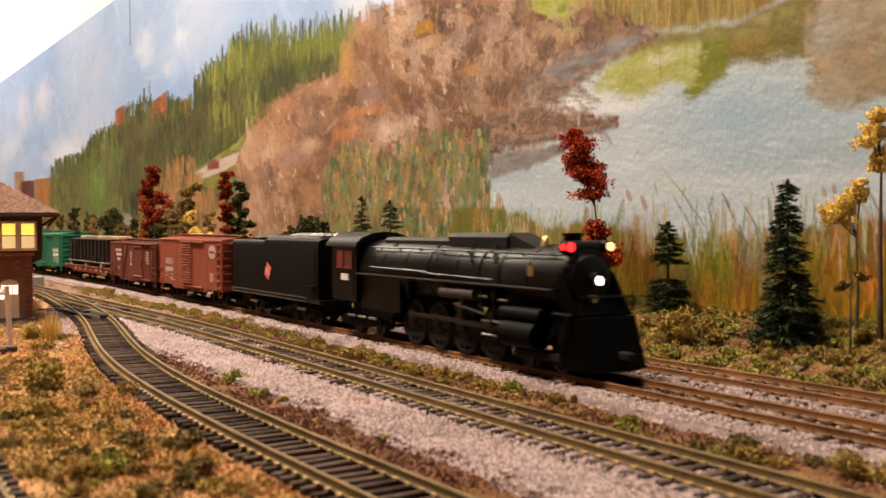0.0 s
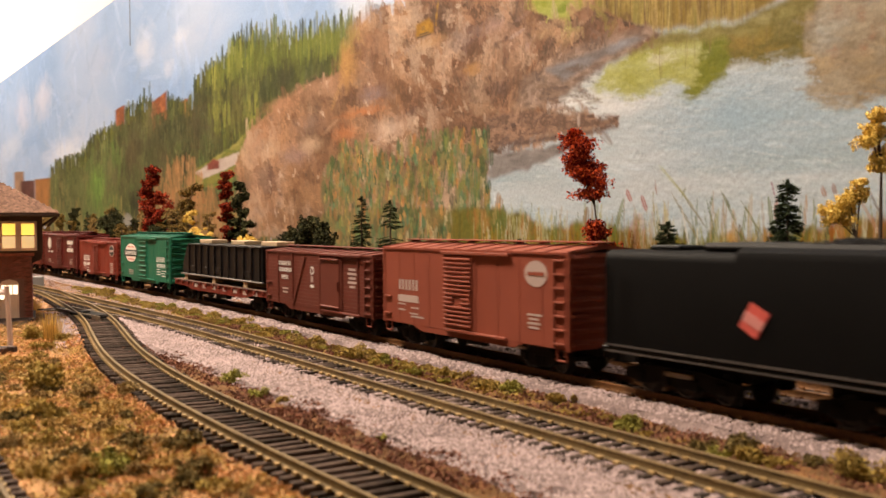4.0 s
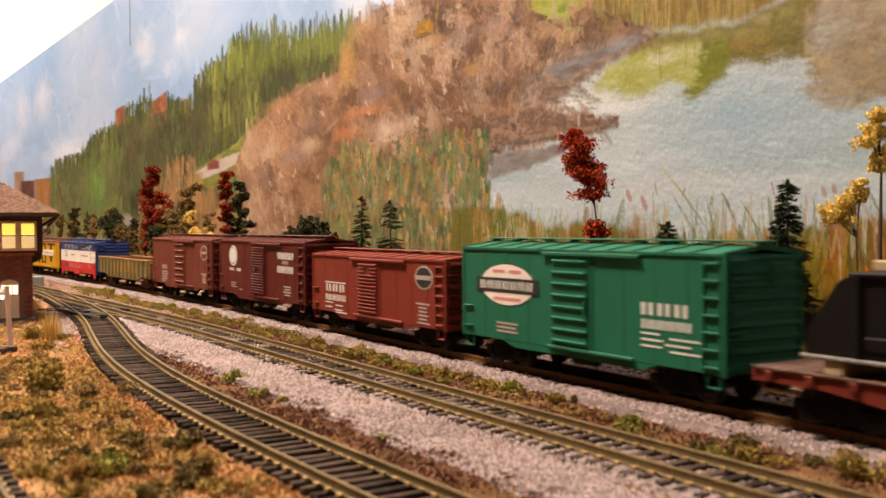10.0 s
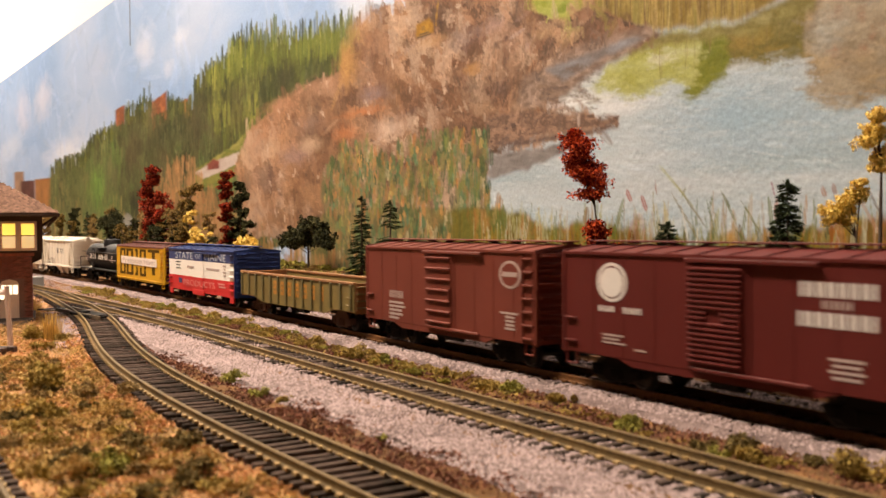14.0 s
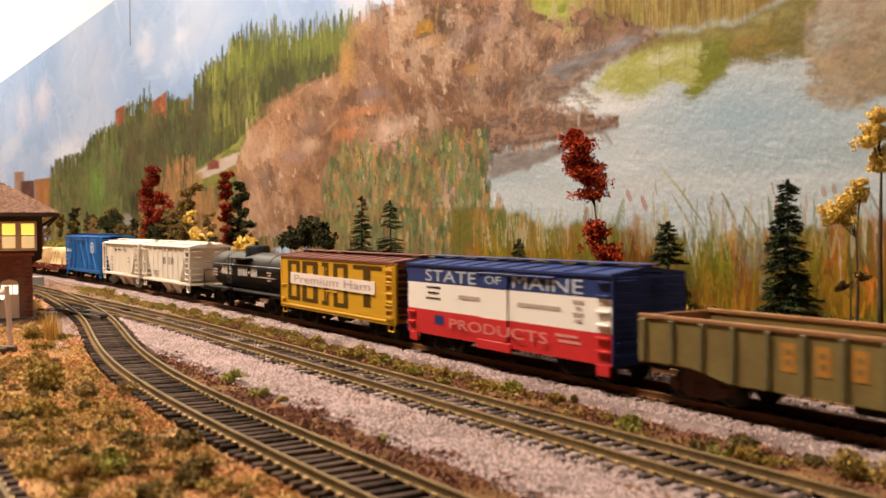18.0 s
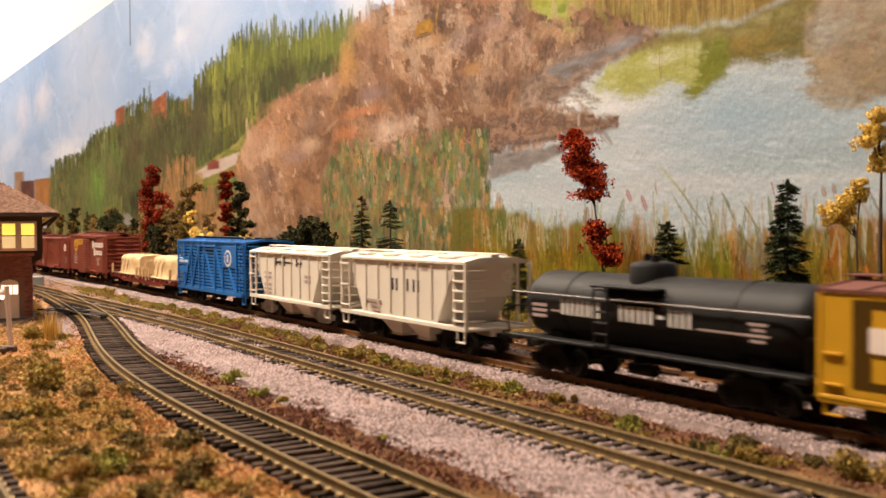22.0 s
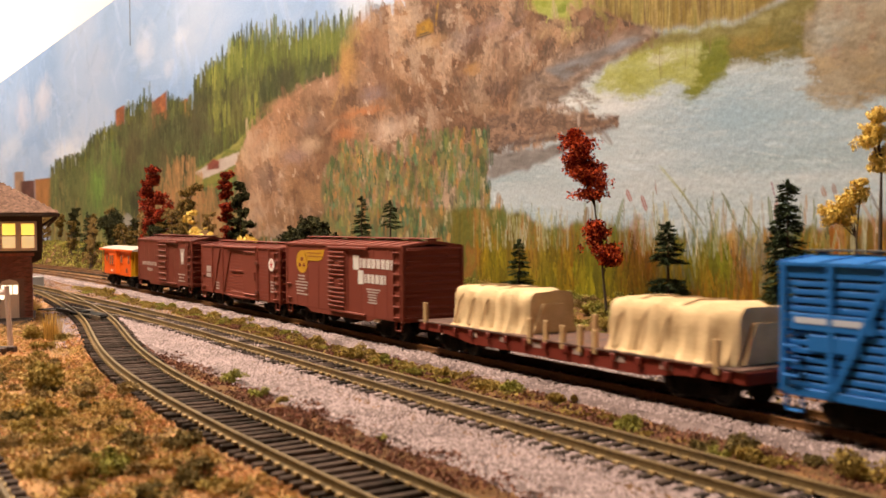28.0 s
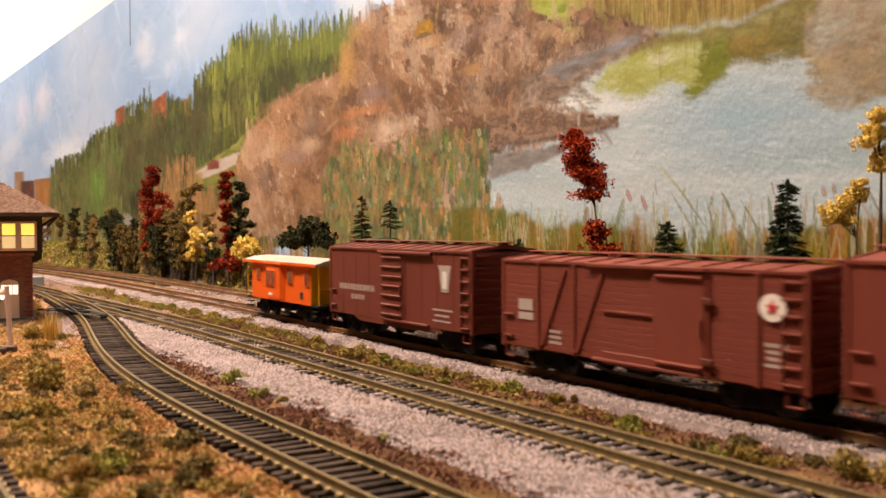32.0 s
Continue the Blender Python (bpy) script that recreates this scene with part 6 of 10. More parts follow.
bar(c, 36, 58.4, 21.8, 24.8, n=5, gap=0.2)
mark_rows(c, 36, 62, 20.6, [(0, .33), (.5, 1), (0, .38), (.42, .85), (0, .36), (.5, 1)], 1.0, 0.6)
mark_rows(c, -47, -33, 17.4, [(0, 1), (0, .9), (0, 1)], 1.6, 0.8, P_GREY)

# low red boxcar
c = boxcar("bright oxide red boxcar with ribbed door and dark round herald", 1057.5, 142, 9.8, 40.2, P_RED, (-13.3, 8), 14, track=(-22.5, 35.4), gaps=(11, 12), rise=2.4)
bar(c, -55, -30, 20.8, 24.6, n=3, gap=0.35); bar(c, -55, -29.5, 25.2, 25.8); bar(c, -55, -29.2, 16, 19.2, n=6)
mark_rows(c, -55, -28, 15.2, [(0, .35), (.48, .8), (0, .3), (.45, .8), (.5, 1)], 1.2, 0.6)
disc(c, 52.2, 32, 8.2, 5.4, P_GREY, label="pale ring of the herald"); disc(c, 52.2, 32, 6.9, 4.5, P_HERALD_BLACK, y=-16.6, label="dark herald"); bar(c, 45.6, 58.8, 31, 33, P_GREY, y=-16.7)
mark_rows(c, 45, 57, 20.6, [(0, 1), (.2, .8), (.2, .8), (.15, .9), (.2, .8), (.1, 1)], 1.7, 0.8, P_GREY)

# tall maroon boxcar with a white oval
c = boxcar("dark maroon boxcar with white oval herald and many-ribbed door", 905, 142, 10.6, 45.8, P_MAROON, (-10.4, 12), 18, track=(-11.1, 37.6), gaps=(8, 9))
disc(c, -45.4, 35.8, 7.6, 6.6, M_LETTER, label="white oval herald"); disc(c, -45.4, 35.8, 6.4, 5.5, P_MAROON, y=-16.52, name="ring"); disc(c, -45.4, 35.8, 5.9, 5.0, M_LETTER, y=-16.6, name="ring"); mark_rows(c, -50.4, -40.4, 38.8, [(.1, .9), (.05, .95), (.1, .9)], 2.2, 0.5, P_GREY)
bar(c, -52.5, -44, 25.8, 27.8, n=2); bar(c, -40, -31, 25.8, 27.8, n=3)
bar(c, 30.5, 54.5, 35.6, 39.6, n=7, gap=0.12); bar(c, 37.5, 47.5, 32.6, 34.8, P_GREY, n=3); bar(c, 30, 54.5, 27.6, 31.6, n=7, gap=0.12)
mark_rows(c, -50, -29, 18.4, [(0, .5), (0, .4), (0, .55), (.75, 1)], 1.3, 0.6, P_GREY); mark_rows(c, 40, 51, 20, [(0, 1), (.1, .9), (0, 1), (.1, .9)], 1.6, 0.8, P_GREY)

# brown boxcar with six-rib door
c = boxcar("freight brown boxcar with plain ribbed door and faded herald", 748.5, 141, 10.2, 45.3, P_BROWN, (-11, 10.8), 7, track=(-13.3, 34.6))
bar(c, -47, -33, 21.6, 25, P_GREY, n=3); mark_rows(c, -47, -31.5, 20, [(0, .9), (0, 1), (0, .8), (0, .85), (0, .6)], 1.8, 1.0, P_GREY)
disc(c, 53.7, 36, 7.4, 5.4, P_GREY, label="faded round herald"); disc(c, 53.7, 36, 6.0, 4.4, P_BROWN, y=-16.55); bar(c, 48.5, 59, 35.2, 37, P_GREY, y=-16.65)
mark_rows(c, 47, 59, 21.4, [(0, 1), (.3, .8), (.3, .8), (.3, .8), (.25, .85)], 1.5, 0.8, P_GREY)


def gondola(label, mid, L, sill, top, mat, rib_mat, inner, rust):
    car = rolling("gondola", label, "freight car", mid, L * 0.7)
    h = L / 2
    for y0, y1 in ((-16.2, -15.2), (15.2, 16.2)):
        part("side", Geo().prism([(-h, top), (h, top), (h, sill + 3), (h * 0.72, sill + 3), (h * 0.55, sill), (-h * 0.55, sill), (-h * 0.72, sill + 3), (-h, sill + 3)], y0, y1), mat, car)
        part("top_rail", Geo().box(-h, h, y0 - 0.5, y1 + 0.5, top - 0.8, top + 0.5, 0.2), rust, car, "rusty top rail")
        n = 13
        for i in range(n + 1):
            x = -h + 3 + (L - 6) * i / n
            ya, yb = (y0 - 1.0, y0) if y0 < 0 else (y1, y1 + 1.0)
            zz = sill + 0.4 if abs(x) < h * 0.55 else sill + 3.2
            part("side_rib", Geo().box(x - 1.0, x + 1.0, ya, yb, zz, top - 0.8, 0.3), rib_mat, car)
    for o in (-1, 1):
        part("end", Geo().box(o * h - 0.6, o * h + 0.6, -15.6, 15.6, sill + 2, top, 0.2), inner, car)
        end_ladder(car, o * (h + 0.6), -15, -8, sill + 5, top - 2, 4, mat)
        g = Geo()
        for i in range(5):
            z = sill + 4 + (top - sill - 6) * i / 4
            g.box(min(o * h, o * (h + 1.3)), max(o * h, o * (h + 1.3)), -15, 15, z - 0.5, z + 0.5, 0.2)
        part("end_rib", g, inner, car)
    part("floor", Geo().box(-h + 0.5, h - 0.5, -15.2, 15.2, sill + 2.4, sill + 3.2), inner, car)
    ladder(car, h - 7, h - 1.5, -16.3, sill + 6, sill + 10, 2, mat, ends=False)
    running_gear(car, h, h - 23, TRUCK_BROWN)
    return car


P_OLIVE = material("dull_olive_paint", (0.205, 0.150, 0.042), (0.135, 0.095, 0.030), 0.6, stain=80)
P_OLIVE2 = material("weathered_olive_rib", (0.150, 0.130, 0.045), (0.095, 0.075, 0.03), 0.6)
P_RUSTY = material("rusty_brown", (0.30, 0.135, 0.04), (0.17, 0.07, 0.025), 0.75, stain=120)
c = gondola("weathered olive gondola with rusty interior and orange lettering", 581, 166, 8.4, 26.0, P_OLIVE, P_OLIVE2, P_RUSTY, P_RUSTY)
P_ORANGE = paint("faded_orange_print", (0.46, 0.20, 0.03), 0.65)
for i in range(7):
    x = -27 + 11.2 * i
    bar(c, x + 0.8, x + 5.4, 14.5, 22.5, P_ORANGE, y=-16.35)
    bar(c, x + 2.2, x + 4.0, 16.5, 18, P_OLIVE, y=-16.45); bar(c, x + 2.2, x + 4.0, 19.4, 20.8, P_OLIVE, y=-16.45)

# three-coloured boxcar
P_BLUE = carpaint("navy_blue", (0.022, 0.040, 0.145), 0.45)
P_WHITE = paint("boxcar_white", (0.82, 0.77, 0.72), 0.5, 0.93)
P_SCARLET = carpaint("scarlet", (0.5, 0.026, 0.028), 0.48)
P_BLUEWHITE = paint("pale_blue_white", (0.50, 0.54, 0.62), 0.55)
c = rolling("boxcar", "blue, white and red banded boxcar with large white words", "freight car", 416.5, 97)
for nm, z0, z1, m in (("blue_band", 30.0, 38.2, P_BLUE), ("white_band", 18.2, 30.0, P_WHITE), ("red_band", 7.4, 18.2, P_SCARLET)):
    part(nm, Geo().box(-71, 71, -16.3, 16.3, z0, z1), m, c)
gable_roof(c, 142, 38.3, P_BLUE, 2.6)
for o in (-1, 1):
    corrugated_end(c, o * 71, 9, 38.2, P_BLUE)
    part("end_sheet", Geo().box(o * 71 - 0.1 if o > 0 else -71.5, 71.5 if o > 0 else -70.9, -16.4, 16.4, 7.4, 38.2), P_BLUE, c)
    end_ladder(c, o * 71.9, -15, -8, 11, 36, 7, P_BLUE)
    part("step", Geo().box(o * 66 - 3.5, o * 66 + 3.5, -16.4, -15.4, 3.6, 7.6, 0.2), P_SCARLET, c)
brake_wheel(c, 71, 33, P_BLUE)
part("door", Geo().box(-9.5, 9.8, -17.0, -16.3, 9.5, 35.2, 0.2), P_WHITE, c)
part("door_band", Geo().box(-9.6, 9.9, -17.1, -16.4, 29.9, 35.3, 0.2), P_BLUE, c); part("door_band", Geo().box(-9.6, 9.9, -17.1, -16.4, 9.4, 18.2, 0.2), P_SCARLET, c)
part("door_track", Geo().box(-12, 40, -17.4, -16.3, 35.4, 36.3, 0.2), P_BLUE, c); part("door_track", Geo().box(-12, 12, -17.2, -16.3, 5.6, 9.3, 0.2), P_SCARLET, c)
for z, m in ((12, P_SCARLET), (16.5, P_SCARLET), (21, P_WHITE), (25.5, P_WHITE), (30.8, P_BLUE), (35.5, P_BLUE)):
    part("rung", Geo().box(63.5, 70, -17.4, -16.3, z - 0.4, z + 0.4, 0.1), m, c)
for z, m in ((12, P_SCARLET), (16.5, P_SCARLET)):
    part("rung", Geo().box(-70, -64, -17.4, -16.3, z - 0.4, z + 0.4, 0.1), m, c)
text(c, "STATE", -54.6, 30.9, 5.0, 41.4, P_BLUEWHITE); text(c, "OF", -5.6, 31.8, 3.2, 11.6, P_BLUEWHITE, y=-17.2); text(c, "MAINE", 12.8, 30.9, 5.0, 43, P_BLUEWHITE)
text(c, "PRODUCTS", -33, 11.6, 4.2, 69, P_PINK, y=-17.2)
mark_rows(c, -54, -42, 28.6, [(0, 1), (.1, .9), (0, 1)], 2.4, 0.7, P_HERALD_BLACK); mark_rows(c, -29, -8, 26, [(.1, .9)], 2, 1.6, P_GREY); mark_rows(c, 16, 46, 25.6, [(0, .9)], 2, 1.4, P_GREY)
mark_rows(c, 50, 56, 28.6, [(0, 1), (.3, .8), (0, 1), (.2, .9)], 2.2, 1.2, P_GREY); bar(c, -47, -39, 12.5, 16.2, P_BLUE); mark_rows(c, 40, 56, 16, [(0, .8), (.1, .9)], 2, 1, P_PINK)
running_gear(c, 72, 48)

# yellow refrigerator car
P_YELLOW = carpaint("mustard_yellow", (0.55, 0.30, 0.018), 0.5, 0.9)
P_ROOFRED = carpaint("red_brown_roof", (0.145, 0.055, 0.043), 0.7)
P_BROWNINK = paint("dark_brown_print", (0.075, 0.038, 0.004), 0.75, spec=0.08)
c = boxcar("mustard yellow wooden refrigerator car with red-brown roof", 263.5, 142, 9.2, 38.0, P_YELLOW, ribs=0, roof=P_ROOFRED, ends=P_DKBROWN, rise=2.6, fish=False, seams=False, name="refrigerator_car")
for i in range(48):
    x = -70 + 140 * (i + 0.5) / 48
    part("board", Geo().box(x - 1.38, x + 1.38, -16.42, -16.2, 10.8, 37.4), P_YELLOW, c)
part("side_sill", Geo().box(-71, 71, -16.8, -15.8, 8.2, 10.4, 0.2), P_YELLOW, c)
part("lower_stripe", Geo().box(-71, 71, -16.9, -16.7, 9.0, 9.4), P_BROWNINK, c)
for x in (-4, 4):
    part("hinge", Geo().box(x - 3, x + 3, -16.9, -16.4, 20, 21, 0.1), P_YELLOW, c)
for (x0, x1) in ((-61, -43), (-40, -18), (-13, -4), (2, 20), (26, 58)):
    for a, b, z0, z1 in ((0, 1, 33.4, 35.6), (0, 1, 12.8, 15), (0, .3, 15, 33.4), (.7, 1, 15, 33.4)):
        if (x0, a) != (26, 0) or b != 1 or z0 > 20:
            w = x1 - x0
            xa, xb = (x0 + w * 0.36, x0 + w * 0.62) if (x0 in (26, -13) and b < 1) else (x0 + w * a, x0 + w * b)
            if x0 in (26,) and a == 0.7:
                continue
            bar(c, xa, xb, z0, z1, P_BROWNINK, y=-16.5, name="big_letter")
part("banner", Geo().prism([(-56, 22.4), (51, 21.6), (51, 28), (-56, 28.8)], -16.9, -16.55), P_CREAM, c, "pale pink slanting banner")
text(c, "Premium Ham", -50, 23.3, 4.2, 96, P_GREY, y=-17.0)
ladder(c, 62, 69, -16.4, 12, 34, 5, P_YELLOW)


def tank_car(label, mid, L, mat):
    car = rolling("tank_car", label, "tank car", mid, L * 0.68)
    h = L / 2
    prof = [(-h + 2, 3), (-h + 2.6, 7), (-h + 4.5, 10.4), (-h + 8, 12.2), (-h + 12, 12.6), (h - 12, 12.6), (h - 8, 12.2), (h - 4.5, 10.4), (h - 2.6, 7), (h - 2, 3)]
    part("tank", Geo().lathe(prof, "x", 40, (0, 0, 25.2)), mat, car, smooth=True)
    for x in (-h + 30, h - 30):
        part("tank_band", Geo().lathe([(x - 0.7, 12.6), (x - 0.7, 12.85), (x + 0.7, 12.85), (x + 0.7, 12.6)], "x", 40, (0, 0, 25.2)), mat, car, smooth=True)
    part("dome", Geo().lathe([(33, 8.2), (40.5, 8.2), (42, 7.2), (42.6, 4), (42.8, 1)], "z", 28, (-6, 0, 0)), mat, car, smooth=True)
    part("dome_valve", Geo().rod((-9, 0, 42), (-9, 0, 45), 1.3, 8).rod((-3, -2, 42), (-3, -2, 44.6), 1.6, 8), mat, car)
    part("dome_walk", Geo().box(-22, 10, -15, -9.5, 33.5, 34.3, 0.2), mat, car)
    part("walkway", Geo().box(-h, h, -16.2, -10, 12.6, 13.6, 0.2).box(-h, h, 10, 16.2, 12.6, 13.6, 0.2), mat, car)
    for o in (-1, 1):
        part("saddle", Geo().box(o * (h - 22) - 4, o * (h - 22) + 4, -9, 9, 9, 16, 0.5), mat, car)
        part("platform", Geo().box(min(o * h, o * (h - 6)), max(o * h, o * (h - 6)), -16, 16, 11.6, 12.6, 0.2), mat, car)
        part("end_rail", Geo().path([(o * h, -15.5, 12.6), (o * h, -15.5, 24), (o * h, 15.5, 24), (o * h, 15.5, 12.6)], 0.35, 5), mat, car)
    g = Geo().path([(-h + 1, -13.6, 29.5), (h - 1, -13.6, 29.5)], 0.4, 6).path([(-h + 1, 13.6, 29.5), (h - 1, 13.6, 29.5)], 0.4, 6)
    part("handrail", g, M_STEEL_DARK, car)
    ladder(car, -17.5, -10.5, -16.3, 14, 33, 6, mat)
    running_gear(car, h, h - 23, sill_z=(8, 12.2))
    return car


M_STEEL_DARK = material("dark_worn_metal", (0.13, 0.115, 0.108), None, 0.45, 0.6)
P_TANK = paint("tank_black", (0.010, 0.009, 0.0095), 0.55, spec=0.2)
c = tank_car("satin black tank car with dome and white lettering", 120.5, 140, P_TANK)
for x0, x1, k in ((-41, -18.5, 4), (-9.5, 8, 3), (9.6, 12.4, 1), (14, 25, 2)):
    bar(c, x0, x1, 22.6 if k > 1 else 24.6, 28.0 if k > 1 else 25.8, M_LETTER, y=-13.0, name="big_letter", n=k, gap=0.22)
for z in (20.8, 22.8, 24.8):
    bar(c, -58, -49, z, z + 1.1, P_GREY, y=-13.0)
bar(c, -46, -37, 23.4, 24, P_GREY, y=-13.0); bar(c, 27, 55, 22.6, 23.2, P_GREY, y=-13.0); mark_rows(c, 50, 57, 27, [(0, 1), (.2, .9), (0, 1), (.1, .9)], 1.6, .8, P_GREY)


def covered_hopper(label, mid, L, mat, script):
    car = rolling("covered_hopper", label, "hopper car", mid, L * 0.66)
    h = L / 2
    for y0, y1 in ((-16, -15.4), (15.4, 16)):
        part("side", Geo().prism([(-h + 17, 38.5), (h - 17, 38.5), (h - 17, 31), (h - 26, 13), (-h + 26, 13), (-h + 17, 31)][::-1] if False else [(-h + 12, 39), (h - 12, 39), (h - 12, 33), (h - 24, 12.5), (-h + 24, 12.5), (-h + 12, 33)], y0, y1), mat, car)
    part("bin", Geo().prism([(-h + 13, 39), (h - 13, 39), (h - 13, 33), (h - 25, 12), (-h + 25, 12), (-h + 13, 33)], -15.4, 15.4), mat, car)
    for i in range(8):
        x = -h + 15 + (L - 30) * i / 7
        part("side_post", Geo().box(x - 0.45, x + 0.45, -16.7, -15.9, 14 if abs(x) < h - 25 else 27, 38.5, 0.15), mat, car)
    part("side_sill", Geo().box(-h, h, -16.7, -15.2, 10.6, 12.8, 0.25), mat, car)
    part("side_sill", Geo().box(-h, h, 15.2, 16.7, 10.6, 12.8, 0.25), mat, car)
    part("roof", Geo().prism([(-17, 38.8), (-17, 39.8), (-9, 41.6), (9, 41.6), (17, 39.8), (17, 38.8)], -h, h, "x"), mat, car)
    for i in range(4):
        x = -h + 20 + (L - 40) * i / 3
        for y in (-10.5, 10.5):
            part("hatch", Geo().box(x - 7, x + 7, y - 3.4, y + 3.4, 40.8, 42.2, 0.4), mat, car)
    part("running_board", Geo().box(-h - 2, h + 2, -2.6, 2.6, 42.6, 43.2, 0.15).box(-h + 2, -h + 3, -2, 2, 41.4, 42.6).box(h - 3, h - 2, -2, 2, 41.4, 42.6), mat, car)
    for o in (-1, 1):
        for y in (-16.2, 16.2):
            part("corner_post", Geo().box(o * h - 0.8, o * h + 0.8, y - 0.7, y + 0.7, 10.6, 39, 0.2), mat, car)
            part("inner_post", Geo().box(o * (h - 9) - 0.6, o * (h - 9) + 0.6, y - 0.6, y + 0.6, 12, 39, 0.2), mat, car)
        ladder(car, min(o * h, o * (h - 9)), max(o * h, o * (h - 9)), -16.4, 15, 36, 6 if o > 0 else 3, mat, ends=False)
        end_ladder(car, o * h, -15, -7, 15, 36, 6, mat)
        part("end_sheet", Geo().box(o * (h - 12) - 0.5, o * (h - 12) + 0.5, -15, 15, 24, 39), mat, car)
        part("end_platform", Geo().box(min(o * h, o * (h - 22)), max(o * h, o * (h - 22)), -15.2, 15.2, 10.8, 11.8, 0.2), mat, car)
        part("step", Geo().path([(o * (h - 1), -16, 10.6), (o * (h - 1), -16, 6), (o * (h - 7), -16, 6), (o * (h - 7), -16, 10.6)], 0.5, 5), mat, car)
        x = o * 13
        part("hopper_bay", Geo().add([(x - 13, -14, 12.5), (x + 13, -14, 12.5), (x + 13, 14, 12.5), (x - 13, 14, 12.5), (x - 4.5, -9, 3.6), (x + 4.5, -9, 3.6), (x + 4.5, 9, 3.6), (x - 4.5, 9, 3.6)],
                                         [(0, 1, 2, 3), (4, 7, 6, 5), (0, 4, 5, 1), (1, 5, 6, 2), (2, 6, 7, 3), (3, 7, 4, 0)]), mat, car)
        part("bay_gate", Geo().box(x - 5.2, x + 5.2, -9.8, 9.8, 2.8, 3.8, 0.2), mat, car)
    brake_wheel(car, h, 33, mat)
    running_gear(car, h, h - 19, TRUCK_PALE if script else TRUCK_BLACK, under=False)
    part("centre_sill", Geo().box(-h + 1, h - 1, -3, 3, 8, 11, 0.3), mat, car)
    return car


P_HOPPER = carpaint("hopper_cream_grey", (0.70, 0.635, 0.55), 0.55, 0.92)
P_INK = paint("black_print", (0.03, 0.03, 0.035), 0.6)
c = covered_hopper("cream-grey covered hopper with ladders and bold black lettering", -38.5, 121, P_HOPPER, False)
for x in (-5.5, 5.2, 15.0):
    bar(c, x, x + 1.7, 25.2, 30.8, P_INK, y=-16.2, name="big_letter"); bar(c, x + 4.0, x + 5.7, 25.2, 30.8, P_INK, y=-16.2, name="big_letter")
for x in (-11, -3, 6, 14, 24):
    bar(c, x, x + 4.4, 35.4, 37.6, P_GREY, y=-16.2)
mark_rows(c, -33, -16, 19.6, [(0, 1), (.3, .9), (.4, .9)], 2.2, 1.1, P_GREY)
c = covered_hopper("cream-grey covered hopper with black script lettering", -172.5, 119, P_HOPPER, True)
for x0, x1 in ((-18, -9), (-5, 8), (13, 22)):
    bar(c, x0, x1, 33.2, 34.4, P_INK, y=-16.2); bar(c, x0, x0 + 2, 31.8, 36.4, P_INK, y=-16.2); bar(c, x1 - 2.4, x1 - 1.4, 31.8, 35, P_INK, y=-16.2)
for z in (25.8, 23.0):
    bar(c, 25.5, 33.5, z, z + 1.8, P_GREY, y=-16.2)
for z in (26, 23.4, 19, 16.4, 14):
    bar(c, -36, -31.4, z, z + 1.5, P_GREY, y=-16.2); bar(c, -29.4, -24.6, z, z + 1.5, P_GREY, y=-16.2)

# blue stock car
P_STOCK = carpaint("bright_blue", (0.018, 0.135, 0.42), 0.5)
c = rolling("stock_car", "bright blue slatted stock car with white round herald", "freight car", -310, 97)
part("inner_floor", Geo().box(-70, 70, -15, 15, 9.6, 11, 0.2), P_STOCK, c)
# black sheet added behind the near slats for the shade inside
part("dark_backing", Geo().box(-69, 69, -12, -11, 11, 43), M_UNDER, c)
for y0, y1 in ((-15.9, -15.1), (15.1, 15.9)):
    sl = Geo().box(-70.5, 70.5, y0, y1, 0, 1.4, 0.15).mesh("slat", P_STOCK)
    for i in range(13):
        part("slat", sl, None, c, at=mmpose(0, 0, 11.2 + 2.25 * i))
    part("letter_board", Geo().box(-71, 71, y0 - 0.2, y1 + 0.2, 40.4, 44.4, 0.2), P_STOCK, c)
    part("side_sill", Geo().box(-71, 71, y0 - 0.6, y1 + 0.6, 8.6, 11.0, 0.2), P_STOCK, c)
    yy = (y0 - 0.9, y0) if y0 < 0 else (y1, y1 + 0.9)
    for x in (-70, -55, -38, -21, -11, 12, 28, 54, 70):
        part("side_post", Geo().box(x - 1, x + 1, yy[0], yy[1], 9.5, 44, 0.2), P_STOCK, c)
    for xa, xb in ((-54, -39), (-37, -22), (29, 14), (52, 30)):
        part("brace", Geo().prism([(xa - 1, 11), (xa + 1, 11), (xb + 1, 40), (xb - 1, 40)], yy[0], yy[1]), P_STOCK, c)
part("door", Geo().box(-10.5, 11.5, -16.6, -15.9, 11, 12.4, 0.2).box(-10.5, 11.5, -16.6, -15.9, 38.5, 40, 0.2).prism([(-10, 38), (-8, 38), (10, 12), (8, 12)], -16.6, -15.9), P_STOCK, c)
part("door_track", Geo().box(-24, 14, -17.2, -15.9, 40.6, 41.8, 0.2), P_STOCK, c)
part("herald_board", Geo().box(28, 53, -16.7, -15.9, 27.5, 42, 0.2), P_STOCK, c)
disc(c, 39.2, 33.6, 6.6, 5.6, M_LETTER, y=-16.85, label="white round herald"); disc(c, 39.2, 33.6, 4.8, 4.2, P_STOCK, y=-17.0); bar(c, 37.8, 40.6, 31, 36, M_LETTER, y=-17.1)
part("letter_panel", Geo().box(-68, -42, -16.6, -15.9, 26.5, 31, 0.2), P_STOCK, c); bar(c, -66, -44, 28.4, 30, P_BLUEWHITE, y=-16.75)
